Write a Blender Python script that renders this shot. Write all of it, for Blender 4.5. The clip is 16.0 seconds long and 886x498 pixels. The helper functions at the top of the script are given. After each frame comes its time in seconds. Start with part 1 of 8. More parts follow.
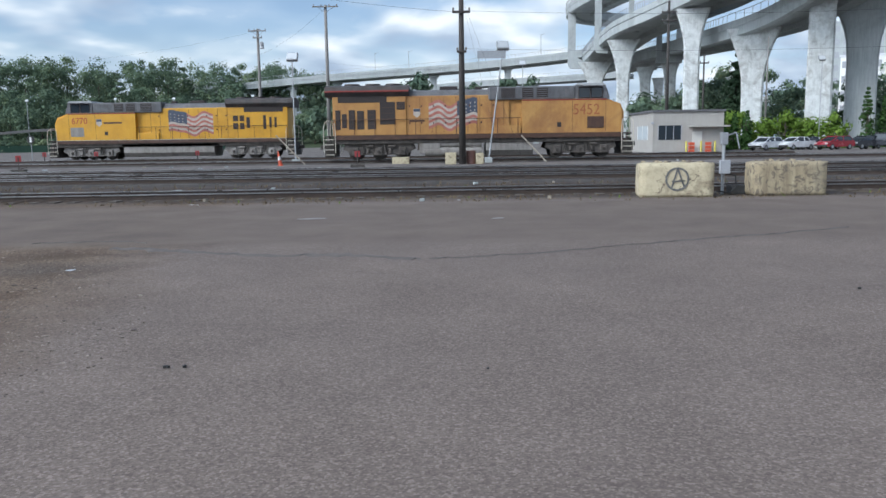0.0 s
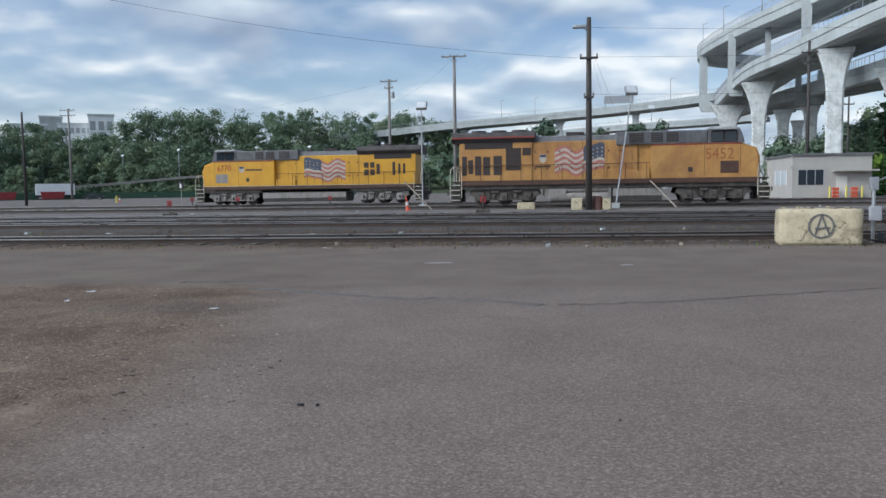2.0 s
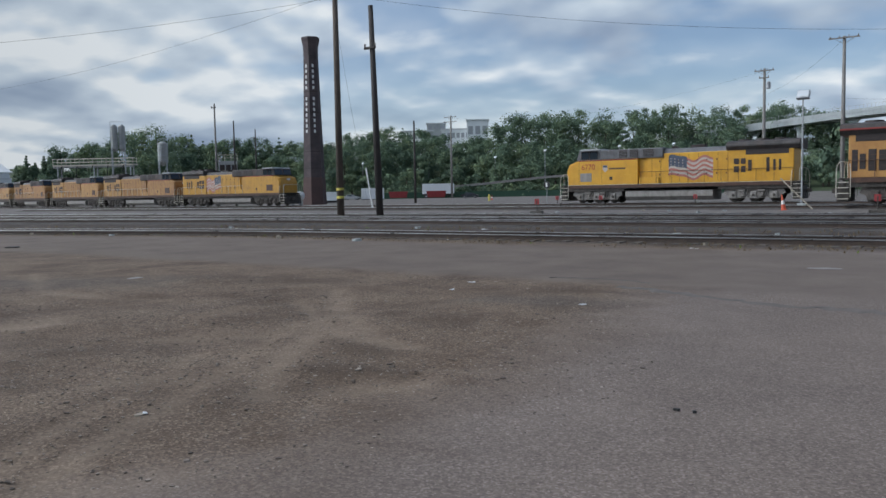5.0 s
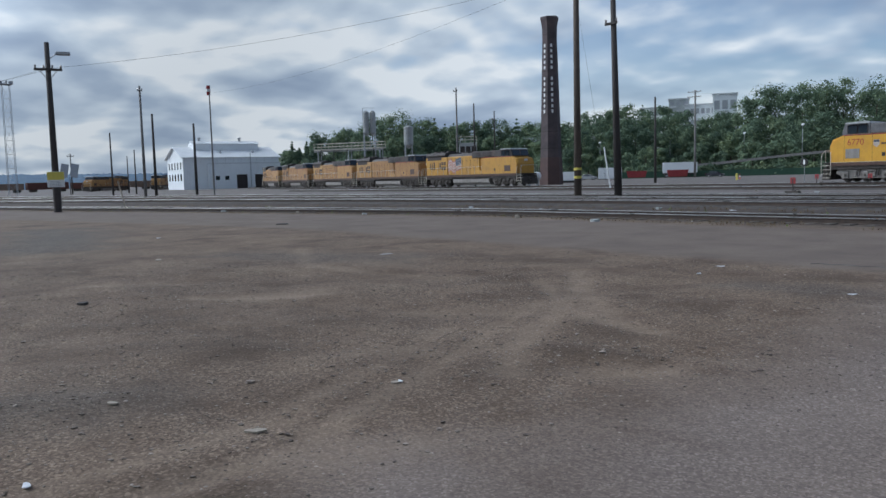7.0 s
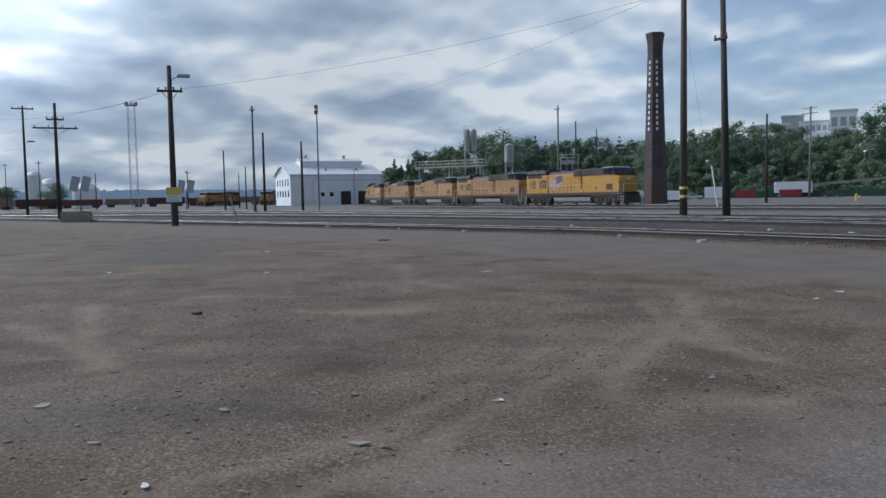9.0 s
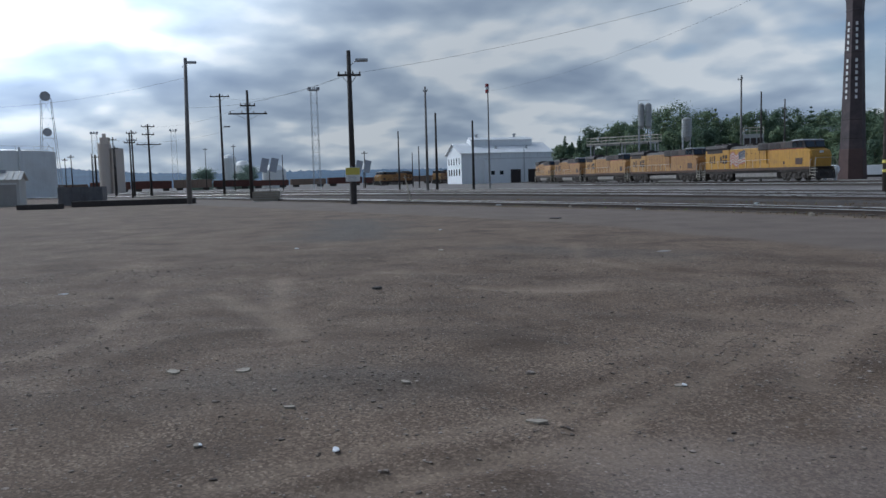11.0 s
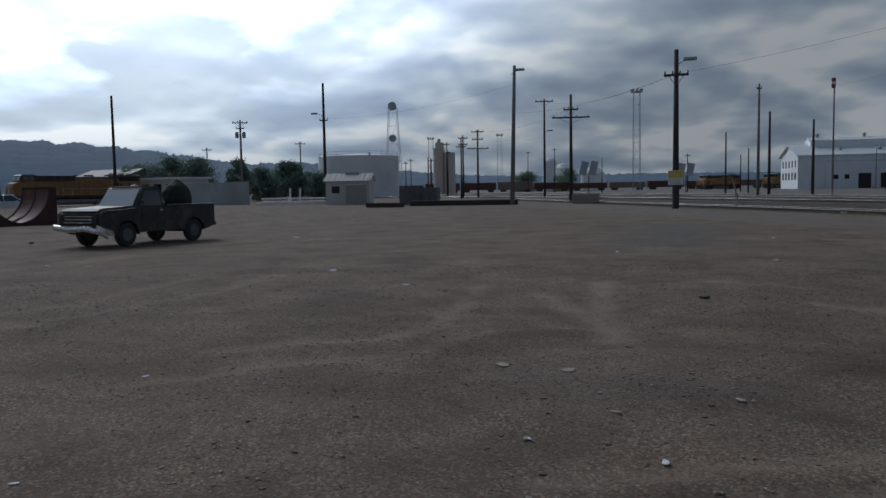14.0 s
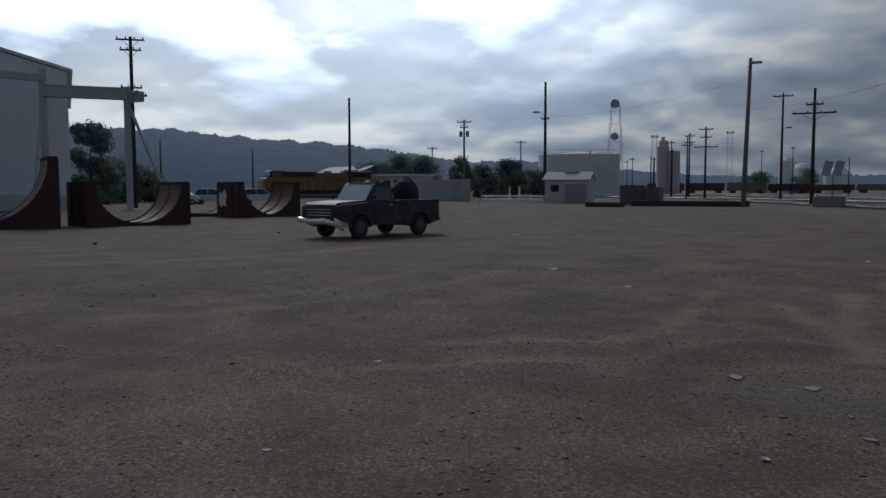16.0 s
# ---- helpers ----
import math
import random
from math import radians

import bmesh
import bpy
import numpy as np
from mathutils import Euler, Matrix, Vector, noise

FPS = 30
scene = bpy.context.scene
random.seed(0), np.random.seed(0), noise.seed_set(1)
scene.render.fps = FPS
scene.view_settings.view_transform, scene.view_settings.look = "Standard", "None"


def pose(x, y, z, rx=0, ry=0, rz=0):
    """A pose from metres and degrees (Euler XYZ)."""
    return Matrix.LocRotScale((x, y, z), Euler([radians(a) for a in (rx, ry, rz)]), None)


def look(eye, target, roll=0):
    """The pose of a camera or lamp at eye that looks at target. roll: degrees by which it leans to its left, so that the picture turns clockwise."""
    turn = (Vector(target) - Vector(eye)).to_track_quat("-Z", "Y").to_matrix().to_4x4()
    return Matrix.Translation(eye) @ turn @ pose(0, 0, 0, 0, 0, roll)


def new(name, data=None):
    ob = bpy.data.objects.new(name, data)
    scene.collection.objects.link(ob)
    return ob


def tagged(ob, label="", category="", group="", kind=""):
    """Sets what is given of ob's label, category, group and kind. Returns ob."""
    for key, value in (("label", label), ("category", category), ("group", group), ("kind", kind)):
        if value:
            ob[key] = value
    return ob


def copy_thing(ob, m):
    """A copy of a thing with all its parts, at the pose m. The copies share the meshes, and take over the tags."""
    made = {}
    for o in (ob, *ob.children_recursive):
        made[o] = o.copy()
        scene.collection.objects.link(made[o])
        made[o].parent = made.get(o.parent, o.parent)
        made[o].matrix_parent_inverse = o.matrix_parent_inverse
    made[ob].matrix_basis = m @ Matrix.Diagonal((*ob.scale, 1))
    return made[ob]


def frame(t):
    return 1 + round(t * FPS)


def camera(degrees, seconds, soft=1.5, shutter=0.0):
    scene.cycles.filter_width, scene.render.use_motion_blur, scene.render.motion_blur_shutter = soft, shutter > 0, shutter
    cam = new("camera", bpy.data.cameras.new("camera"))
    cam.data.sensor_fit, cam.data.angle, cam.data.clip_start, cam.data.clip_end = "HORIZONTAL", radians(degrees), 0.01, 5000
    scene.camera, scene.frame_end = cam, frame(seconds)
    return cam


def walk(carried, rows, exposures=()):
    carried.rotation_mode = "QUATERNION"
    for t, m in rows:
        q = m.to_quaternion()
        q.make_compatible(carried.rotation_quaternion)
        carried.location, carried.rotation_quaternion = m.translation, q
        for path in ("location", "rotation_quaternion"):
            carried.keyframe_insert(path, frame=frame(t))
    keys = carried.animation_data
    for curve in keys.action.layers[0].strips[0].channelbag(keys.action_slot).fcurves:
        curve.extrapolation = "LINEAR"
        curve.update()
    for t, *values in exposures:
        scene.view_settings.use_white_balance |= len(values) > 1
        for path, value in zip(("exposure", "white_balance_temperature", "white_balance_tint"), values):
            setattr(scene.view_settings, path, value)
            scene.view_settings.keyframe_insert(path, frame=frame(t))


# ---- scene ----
# ---- camera and its walk ----
cam = camera(58.99, 16.0)
# seconds, eye, target, roll in degrees
PATH = [
    (0, (0.086, 0.295, 1.50), (-0.037, 20.107, -1.236), -0.77),
    (0.5, (0.082, 0.296, 1.50), (-0.310, 20.114, -1.161), -0.31),
    (1, (0.076, 0.298, 1.50), (-0.743, 20.167, -0.629), -0.58),
    (1.5, (0.062, 0.301, 1.50), (-1.712, 20.143, -0.275), -0.65),
    (2, (0.039, 0.305, 1.50), (-3.209, 19.978, -0.050), -0.84),
    (2.5, (0.014, 0.307, 1.50), (-4.815, 19.666, 0.120), -1.10),
    (3, (-0.012, 0.307, 1.50), (-6.480, 19.190, 0.233), -1.33),
    (3.5, (-0.032, 0.306, 1.50), (-7.752, 18.719, 0.344), -1.31),
    (4, (-0.050, 0.303, 1.50), (-8.785, 18.257, 0.340), -1.05),
    (4.5, (-0.069, 0.299, 1.50), (-9.968, 17.638, 0.319), -1.09),
    (5, (-0.098, 0.291, 1.50), (-11.623, 16.574, 0.063), -1.08),
    (5.2, (-0.112, 0.286, 1.50), (-12.383, 16.012, 0.049), -1.49),
    (7.5, (-0.189, 0.242, 1.50), (-16.448, 11.751, -0.293), -1.11),
    (8, (-0.198, 0.235, 1.50), (-16.881, 11.147, -0.122), -0.95),
    (10.3, (-0.233, 0.200, 1.50), (-18.445, 8.326, -0.019), -1.25),
    (10.5, (-0.239, 0.193, 1.50), (-18.688, 7.736, -0.160), -1.30),
    (11, (-0.253, 0.175, 1.50), (-19.202, 6.325, -0.261), -1.58),
    (11.5, (-0.261, 0.162, 1.50), (-19.502, 5.372, -0.121), -1.79),
    (12, (-0.271, 0.146, 1.50), (-19.795, 4.168, -0.117), -1.68),
    (12.5, (-0.279, 0.129, 1.50), (-20.010, 2.924, -0.199), -0.84),
    (13, (-0.287, 0.110, 1.50), (-20.180, 1.582, 0.056), -0.51),
    (13.5, (-0.295, 0.086, 1.50), (-20.240, -0.094, 0.023), -0.24),
    (14, (-0.301, 0.063, 1.50), (-20.172, -1.623, -0.008), -0.99),
    (14.5, (-0.305, 0.037, 1.50), (-19.967, -3.312, 0.025), -0.76),
    (15, (-0.307, 0.009, 1.50), (-19.565, -5.178, 0.010), -0.70),
    (15.5, (-0.307, -0.010, 1.50), (-19.222, -6.341, 0.034), -0.63),
    (16, (-0.307, -0.021, 1.50), (-18.974, -7.043, 0.006), -0.14),
]
walk(cam, [(t, look(eye, target, roll)) for t, eye, target, roll in PATH],
     [(t, e, k, 9) for t, e, k in ((0.0, 0.25, 6250), (1.5, 0.15, 6300), (2.5, 0.0, 6400), (4.2, -0.08, 6450), (5.2, -0.12, 6350), (8.0, -0.12, 6100), (11.0, -0.42, 6050), (12.5, -0.70, 6100), (13.5, -1.04, 6200), (14.5, -1.38, 6250), (16.0, -1.5, 6300))])

# ---- world, sun ----
SUN_AZ, SUN_EL = 124.0, 36.0   # degrees, anticlockwise from +y, and above the horizon
SUN_DIR = Vector((-math.sin(radians(SUN_AZ)) * math.cos(radians(SUN_EL)), math.cos(radians(SUN_AZ)) * math.cos(radians(SUN_EL)), math.sin(radians(SUN_EL))))


def node(tree, kind, at=(0, 0), **values):
    n = tree.nodes.new(kind)
    n.location = at
    for key, value in values.items():
        n.inputs[key.replace("_", " ")].default_value = value
    return n


def mathn(tree, op, a, b=None, clamp=False):
    n = tree.nodes.new("ShaderNodeMath")
    n.operation, n.use_clamp = op, clamp
    for i, v in enumerate((a, b)):
        if v is None:
            continue
        if isinstance(v, (int, float)):
            n.inputs[i].default_value = v
        else:
            tree.links.new(v, n.inputs[i])
    return n.outputs[0]


def ramp(tree, fac, stops):
    n = tree.nodes.new("ShaderNodeValToRGB")
    while len(n.color_ramp.elements) < len(stops):
        n.color_ramp.elements.new(0.5)
    for e, (p, c) in zip(n.color_ramp.elements, stops):
        e.position = p
        e.color = (*c, 1) if isinstance(c, (tuple, list)) else (c, c, c, 1)
    tree.links.new(fac, n.inputs[0])
    return n.outputs[0]


def mixc(tree, fac, a, b, blend="MIX"):
    n = tree.nodes.new("ShaderNodeMix")
    n.data_type, n.blend_type = "RGBA", blend
    for i, v in ((0, fac), (6, a), (7, b)):
        if isinstance(v, (int, float)):
            n.inputs[i].default_value = v
        elif isinstance(v, (tuple, list)):
            n.inputs[i].default_value = (*v, 1)
        else:
            tree.links.new(v, n.inputs[i])
    return n.outputs[2]


def noisen(tree, vec, scale, detail=4, rough=0.55, dist=0.0):
    n = node(tree, "ShaderNodeTexNoise", Scale=scale, Detail=detail, Roughness=rough, Distortion=dist)
    if vec is not None:
        tree.links.new(vec, n.inputs["Vector"])
    return n.outputs[0]


def build_world():
    w = bpy.data.worlds.new("sky")
    scene.world = w
    w.use_nodes = True
    t = w.node_tree
    t.nodes.clear()
    sky = t.nodes.new("ShaderNodeTexSky")
    sky.sky_type, sky.sun_disc = "NISHITA", False
    sky.sun_elevation, sky.sun_rotation = radians(SUN_EL), radians(-SUN_AZ)
    blue = mixc(t, 1.0, sky.outputs[0], (0.10, 0.108, 0.122), "MULTIPLY")
    co = t.nodes.new("ShaderNodeTexCoord")
    sep = t.nodes.new("ShaderNodeSeparateXYZ")
    t.links.new(co.outputs["Generated"], sep.inputs[0])
    h = mathn(t, "ADD", mathn(t, "MAXIMUM", sep.outputs[2], 0.0), 0.26)
    comb = t.nodes.new("ShaderNodeCombineXYZ")
    t.links.new(mathn(t, "DIVIDE", sep.outputs[0], h), comb.inputs[0])
    t.links.new(mathn(t, "DIVIDE", sep.outputs[1], h), comb.inputs[1])
    v = comb.outputs[0]
    up = t.nodes.new("ShaderNodeVectorMath")
    up.operation = "SCALE"
    t.links.new(v, up.inputs[0])
    up.inputs["Scale"].default_value = 0.955
    # heaped clouds: lit where the cloud thins upwards, grey-blue beneath
    n_here = noisen(t, v, 1.9, 8, 0.5, 0.1)
    n_soft = noisen(t, v, 1.9, 3.5, 0.5, 0.1)
    n_above = noisen(t, up.outputs[0], 1.9, 3.5, 0.5, 0.1)
    n_wide = noisen(t, v, 0.55, 3, 0.5, 0.2)
    # the cloud deck thickens to the west, low over the far yard
    dot2 = t.nodes.new("ShaderNodeVectorMath")
    dot2.operation = "DOT_PRODUCT"
    t.links.new(co.outputs["Generated"], dot2.inputs[0])
    dot2.inputs[1].default_value = (-math.sin(radians(78)), math.cos(radians(78)), 0.10)
    thick = mathn(t, "POWER", mathn(t, "MAXIMUM", dot2.outputs["Value"], 0.0), 9.0)
    low = ramp(t, sep.outputs[2], [(0.02, 1.0), (0.13, 0.0)])
    cover = mathn(t, "ADD", ramp(t, mathn(t, "ADD", n_here, mathn(t, "MULTIPLY", mathn(t, "SUBTRACT", n_wide, 0.5), 0.7)), [(0.46, 0.18), (0.59, 1.0)]), mathn(t, "ADD", low, thick), True)
    lit = mathn(t, "ADD", mathn(t, "MULTIPLY", mathn(t, "SUBTRACT", n_soft, n_above), 3.6), mathn(t, "ADD", 0.72, mathn(t, "MULTIPLY", mathn(t, "SUBTRACT", 0.5, n_here), 2.1)))
    lit = mathn(t, "ADD", lit, mathn(t, "MULTIPLY", mathn(t, "SUBTRACT", n_wide, 0.5), 0.9))
    shade = ramp(t, lit, [(0.18, (0.33, 0.42, 0.57)), (0.52, (0.46, 0.56, 0.70)), (0.80, (0.67, 0.77, 0.88)), (1.0, (0.95, 1.0, 1.04))])
    dot = t.nodes.new("ShaderNodeVectorMath")
    dot.operation = "DOT_PRODUCT"
    t.links.new(co.outputs["Generated"], dot.inputs[0])
    dot.inputs[1].default_value = SUN_DIR
    near = mathn(t, "POWER", mathn(t, "MAXIMUM", dot.outputs["Value"], 0.0), 11.0)
    near = mathn(t, "MULTIPLY", near, ramp(t, sep.outputs[2], [(0.05, 0.32), (0.18, 1.0)]))
    veil = mathn(t, "ADD", mathn(t, "SUBTRACT", ramp(t, sep.outputs[2], [(0.28, 0.90), (0.58, 0.27)]), mathn(t, "MULTIPLY", thick, 0.24)), mathn(t, "MINIMUM", mathn(t, "MULTIPLY", near, 20.0), 7.5))
    shade = mixc(t, mathn(t, "MULTIPLY", near, 0.9, True), shade, (0.88, 0.95, 1.02))
    cloud = mixc(t, 1.0, shade, veil, "MULTIPLY")
    col = mixc(t, mathn(t, "MULTIPLY", cover, 0.98), blue, cloud)
    bg = node(t, "ShaderNodeBackground", Strength=1.0)
    t.links.new(col, bg.inputs[0])
    out = t.nodes.new("ShaderNodeOutputWorld")
    t.links.new(bg.outputs[0], out.inputs[0])


build_world()
sun = new("sun", bpy.data.lights.new("sun", "SUN"))
sun.data.energy, sun.data.angle, sun.data.color = 1.1, radians(12), (1.0, 0.97, 0.93)
sun.matrix_world = look((0, 0, 60), Vector((0, 0, 60)) - SUN_DIR)

# ---- materials ----


def material(name, stops, scale=3.0, rough=0.8, metal=0.0, bump=0.15, fine=40.0, dirt=None, streak=0.0, vary=0.0, space="Object"):
    """A surface with colour stops over broad noise, fine grain, optional vertical streaks and patches of dirt."""
    m = bpy.data.materials.new(name)
    m.use_nodes = True
    t = m.node_tree
    b = t.nodes["Principled BSDF"]
    co = t.nodes.new("ShaderNodeTexCoord").outputs[space]
    n1 = noisen(t, co, scale, 6, 0.62)
    n2 = noisen(t, co, fine, 3, 0.6)
    k = mathn(t, "ADD", mathn(t, "MULTIPLY", n1, 0.75), mathn(t, "MULTIPLY", n2, 0.25))
    if streak:
        mp = t.nodes.new("ShaderNodeMapping")
        mp.inputs["Scale"].default_value = (3.0, 3.0, 0.18)
        t.links.new(co, mp.inputs[0])
        k = mathn(t, "ADD", mathn(t, "MULTIPLY", k, 1 - streak), mathn(t, "MULTIPLY", noisen(t, mp.outputs[0], 1.6, 5, 0.65), streak))
    if vary:
        oi = t.nodes.new("ShaderNodeObjectInfo")
        k = mathn(t, "ADD", k, mathn(t, "MULTIPLY", mathn(t, "SUBTRACT", oi.outputs["Random"], 0.5), vary))
    lo, hi = 0.32, 0.68
    col = ramp(t, k, [(lo + (hi - lo) * i / max(1, len(stops) - 1), c) for i, c in enumerate(stops)])
    if dirt:
        dn = ramp(t, noisen(t, co, scale * 0.55, 7, 0.7, 0.6), [(0.5, 0.0), (0.66, 1.0)])
        col = mixc(t, mathn(t, "MULTIPLY", dn, dirt[1]), col, dirt[0])
    t.links.new(col, b.inputs["Base Color"])
    t.links.new(mathn(t, "ADD", rough - 0.12, mathn(t, "MULTIPLY", n1, 0.24), True), b.inputs["Roughness"])
    b.inputs["Metallic"].default_value = metal
    if bump:
        bn = node(t, "ShaderNodeBump", Strength=bump, Distance=0.02)
        t.links.new(n2, bn.inputs["Height"])
        t.links.new(bn.outputs[0], b.inputs["Normal"])
    return m


def ground_material():
    """Worn asphalt that breaks up into dirt and gravel, with a smoother service road along the tracks."""
    m = bpy.data.materials.new("ground")
    m.use_nodes = True
    t = m.node_tree
    b = t.nodes["Principled BSDF"]
    co = t.nodes.new("ShaderNodeTexCoord").outputs["Object"]
    sep = t.nodes.new("ShaderNodeSeparateXYZ")
    t.links.new(co, sep.inputs[0])
    x, y = sep.outputs[0], sep.outputs[1]
    x_, y_ = x, y
    n_big = noisen(t, co, 0.12, 5, 0.6, 0.4)
    n_mid = noisen(t, co, 0.7, 6, 0.65, 0.3)
    n_fine = noisen(t, co, 30.0, 4, 0.75)
    vor = node(t, "ShaderNodeTexVoronoi", Scale=62.0)
    t.links.new(co, vor.inputs["Vector"])
    speck = vor.outputs["Distance"]
    # asphalt
    asph = ramp(t, mathn(t, "ADD", mathn(t, "MULTIPLY", n_fine, 0.6), mathn(t, "MULTIPLY", n_mid, 0.4)),
                [(0.38, (0.130, 0.106, 0.091)), (0.5, (0.192, 0.161, 0.140)), (0.62, (0.29, 0.248, 0.217))])
    patch = ramp(t, n_big, [(0.42, 0.0), (0.6, 0.6)])
    asph = mixc(t, patch, asph, (0.172, 0.146, 0.132))
    # dirt and gravel
    dirt = ramp(t, mathn(t, "ADD", mathn(t, "MULTIPLY", n_mid, 0.6), mathn(t, "MULTIPLY", n_fine, 0.4)),
                [(0.38, (0.066, 0.049, 0.038)), (0.46, (0.128, 0.098, 0.078)), (0.54, (0.20, 0.157, 0.127)), (0.64, (0.33, 0.27, 0.22))])
    stone = ramp(t, speck, [(0.05, 0.75), (0.35, 0.0)])
    dirt = mixc(t, mathn(t, "MULTIPLY", stone, 0.30), dirt, (0.27, 0.24, 0.21))
    drift = ramp(t, noisen(t, co, 0.28, 7, 0.7, 1.2), [(0.44, 0.0), (0.60, 0.42)])
    dirt = mixc(t, drift, dirt, (0.082, 0.066, 0.057))
    vsep = t.nodes.new("ShaderNodeSeparateColor")
    t.links.new(vor.outputs["Color"], vsep.inputs[0])
    pebble = ramp(t, vsep.outputs[0], [(0.0, (0.035, 0.028, 0.024)), (0.5, (0.120, 0.097, 0.082)), (0.85, (0.26, 0.215, 0.18)), (1.0, (0.44, 0.38, 0.33))])
    dirt = mixc(t, ramp(t, n_mid, [(0.40, 0.25), (0.60, 0.6)]), dirt, pebble)
    agg = node(t, "ShaderNodeTexVoronoi", Scale=75.0)
    t.links.new(co, agg.inputs["Vector"])
    asep = t.nodes.new("ShaderNodeSeparateColor")
    t.links.new(agg.outputs["Color"], asep.inputs[0])
    asph = mixc(t, 0.4, asph, ramp(t, asep.outputs[0], [(0.0, (0.08, 0.07, 0.064)), (0.7, (0.20, 0.177, 0.163)), (1.0, (0.42, 0.38, 0.35))]))
    # worn wheel tracks and pale dust, dark crumbled drifts: kept with the mesh of the lot
    at = {}
    for key in ("dust", "crumb", "rubble"):
        a = t.nodes.new("ShaderNodeAttribute")
        a.attribute_name = key
        at[key] = a.outputs["Fac"]
    broken = ramp(t, mathn(t, "ADD", mathn(t, "MULTIPLY", n_mid, 0.5), mathn(t, "MULTIPLY", n_fine, 0.5)), [(0.36, 0.35), (0.60, 1.0)])
    dirt = mixc(t, mathn(t, "MULTIPLY", at["crumb"], mathn(t, "MULTIPLY", broken, 0.75)), dirt, (0.070, 0.055, 0.046))
    grey_stone = ramp(t, vsep.outputs[1], [(0.0, (0.035, 0.033, 0.034)), (0.6, (0.10, 0.098, 0.10)), (1.0, (0.26, 0.255, 0.25))])
    dirt = mixc(t, mathn(t, "MULTIPLY", at["rubble"], 0.8), dirt, grey_stone)
    dirt = mixc(t, mathn(t, "MULTIPLY", at["dust"], mathn(t, "MULTIPLY", broken, 0.7)), dirt, (0.325, 0.275, 0.235))
    wob = mathn(t, "MULTIPLY", mathn(t, "SUBTRACT", n_big, 0.5), 3.0)
    wob2 = mathn(t, "MULTIPLY", mathn(t, "SUBTRACT", n_mid, 0.5), 2.6)
    # dirt lies west of a ragged line near x = -3.5
    edge = mathn(t, "ADD", mathn(t, "ADD", x, mathn(t, "MULTIPLY", y, 0.10)), mathn(t, "ADD", wob, wob2))
    is_dirt = mathn(t, "SUBTRACT", 1.0, ramp(t, mathn(t, "ADD", mathn(t, "MULTIPLY", edge, 0.2), 1.10), [(0.35, 0.0), (0.65, 1.0)]))
    # the service road follows the tracks and bends south in the west
    west = mathn(t, "MAXIMUM", mathn(t, "SUBTRACT", -20.0, x), 0.0)
    bend = mathn(t, "MULTIPLY", mathn(t, "SUBTRACT", mathn(t, "SQRT", mathn(t, "ADD", mathn(t, "MULTIPLY", west, west), 36.0)), 6.0), 0.27)
    ry = mathn(t, "ADD", mathn(t, "ADD", y, bend), mathn(t, "MULTIPLY", wob2, 0.45))
    on_road = mathn(t, "MULTIPLY", ramp(t, mathn(t, "MULTIPLY", mathn(t, "SUBTRACT", ry, 11.6), 1.0), [(0.0, 0.0), (0.7, 1.0)]),
                    ramp(t, mathn(t, "MULTIPLY", ry, 0.05), [(0.94, 1.0), (1.0, 0.0)]))
    road = ramp(t, mathn(t, "ADD", mathn(t, "MULTIPLY", n_fine, 0.4), mathn(t, "MULTIPLY", n_mid, 0.6)),
                [(0.35, (0.122, 0.097, 0.082)), (0.65, (0.185, 0.149, 0.125))])
    rail_bed = ramp(t, mathn(t, "MULTIPLY", ry, 0.045), [(0.885, 0.0), (0.945, 1.0)])
    beyond = ramp(t, mathn(t, "MULTIPLY", mathn(t, "ADD", ry, wob), 0.0125), [(0.52, 0.0), (0.55, 1.0)])
    bed = ramp(t, mathn(t, "ADD", mathn(t, "MULTIPLY", n_fine, 0.5), mathn(t, "MULTIPLY", n_mid, 0.5)),
               [(0.38, (0.036, 0.027, 0.022)), (0.52, (0.072, 0.056, 0.046)), (0.64, (0.13, 0.101, 0.083))])
    dirt = mixc(t, 1.0, dirt, (0.93, 0.84, 0.735), "MULTIPLY")
    asph = mixc(t, 1.0, asph, (0.93, 0.87, 0.835), "MULTIPLY")
    col = mixc(t, is_dirt, asph, dirt)
    col = mixc(t, mathn(t, "MULTIPLY", on_road, 0.9), col, road)
    weedy = mathn(t, "MULTIPLY", ramp(t, noisen(t, co, 0.45, 5, 0.7), [(0.50, 0.0), (0.62, 0.55)]), ramp(t, mathn(t, "MULTIPLY", ry, 0.04), [(0.84, 1.0), (0.96, 0.15)]))
    bed = mixc(t, weedy, bed, (0.155, 0.118, 0.070))
    bed = mixc(t, beyond, bed, ramp(t, n_mid, [(0.38, (0.125, 0.110, 0.10)), (0.62, (0.20, 0.180, 0.165))]))
    col = mixc(t, rail_bed, col, bed)
    t.links.new(col, b.inputs["Base Color"])
    b.inputs["Roughness"].default_value = 0.95
    b.inputs["Specular IOR Level"].default_value = 0.2
    height = mathn(t, "ADD", mathn(t, "MULTIPLY", n_fine, 0.8), mathn(t, "ADD", mathn(t, "MULTIPLY", n_mid, 0.9), mathn(t, "MULTIPLY", stone, mathn(t, "MULTIPLY", is_dirt, 0.5))))
    bn = node(t, "ShaderNodeBump", Strength=0.36, Distance=0.017)
    t.links.new(height, bn.inputs["Height"])
    t.links.new(bn.outputs[0], b.inputs["Normal"])
    return m


def glass_material(name, tint):
    m = bpy.data.materials.new(name)
    m.use_nodes = True
    b = m.node_tree.nodes["Principled BSDF"]
    b.inputs["Base Color"].default_value = (*tint, 1)
    b.inputs["Roughness"].default_value = 0.08
    b.inputs["Specular IOR Level"].default_value = 0.7
    return m


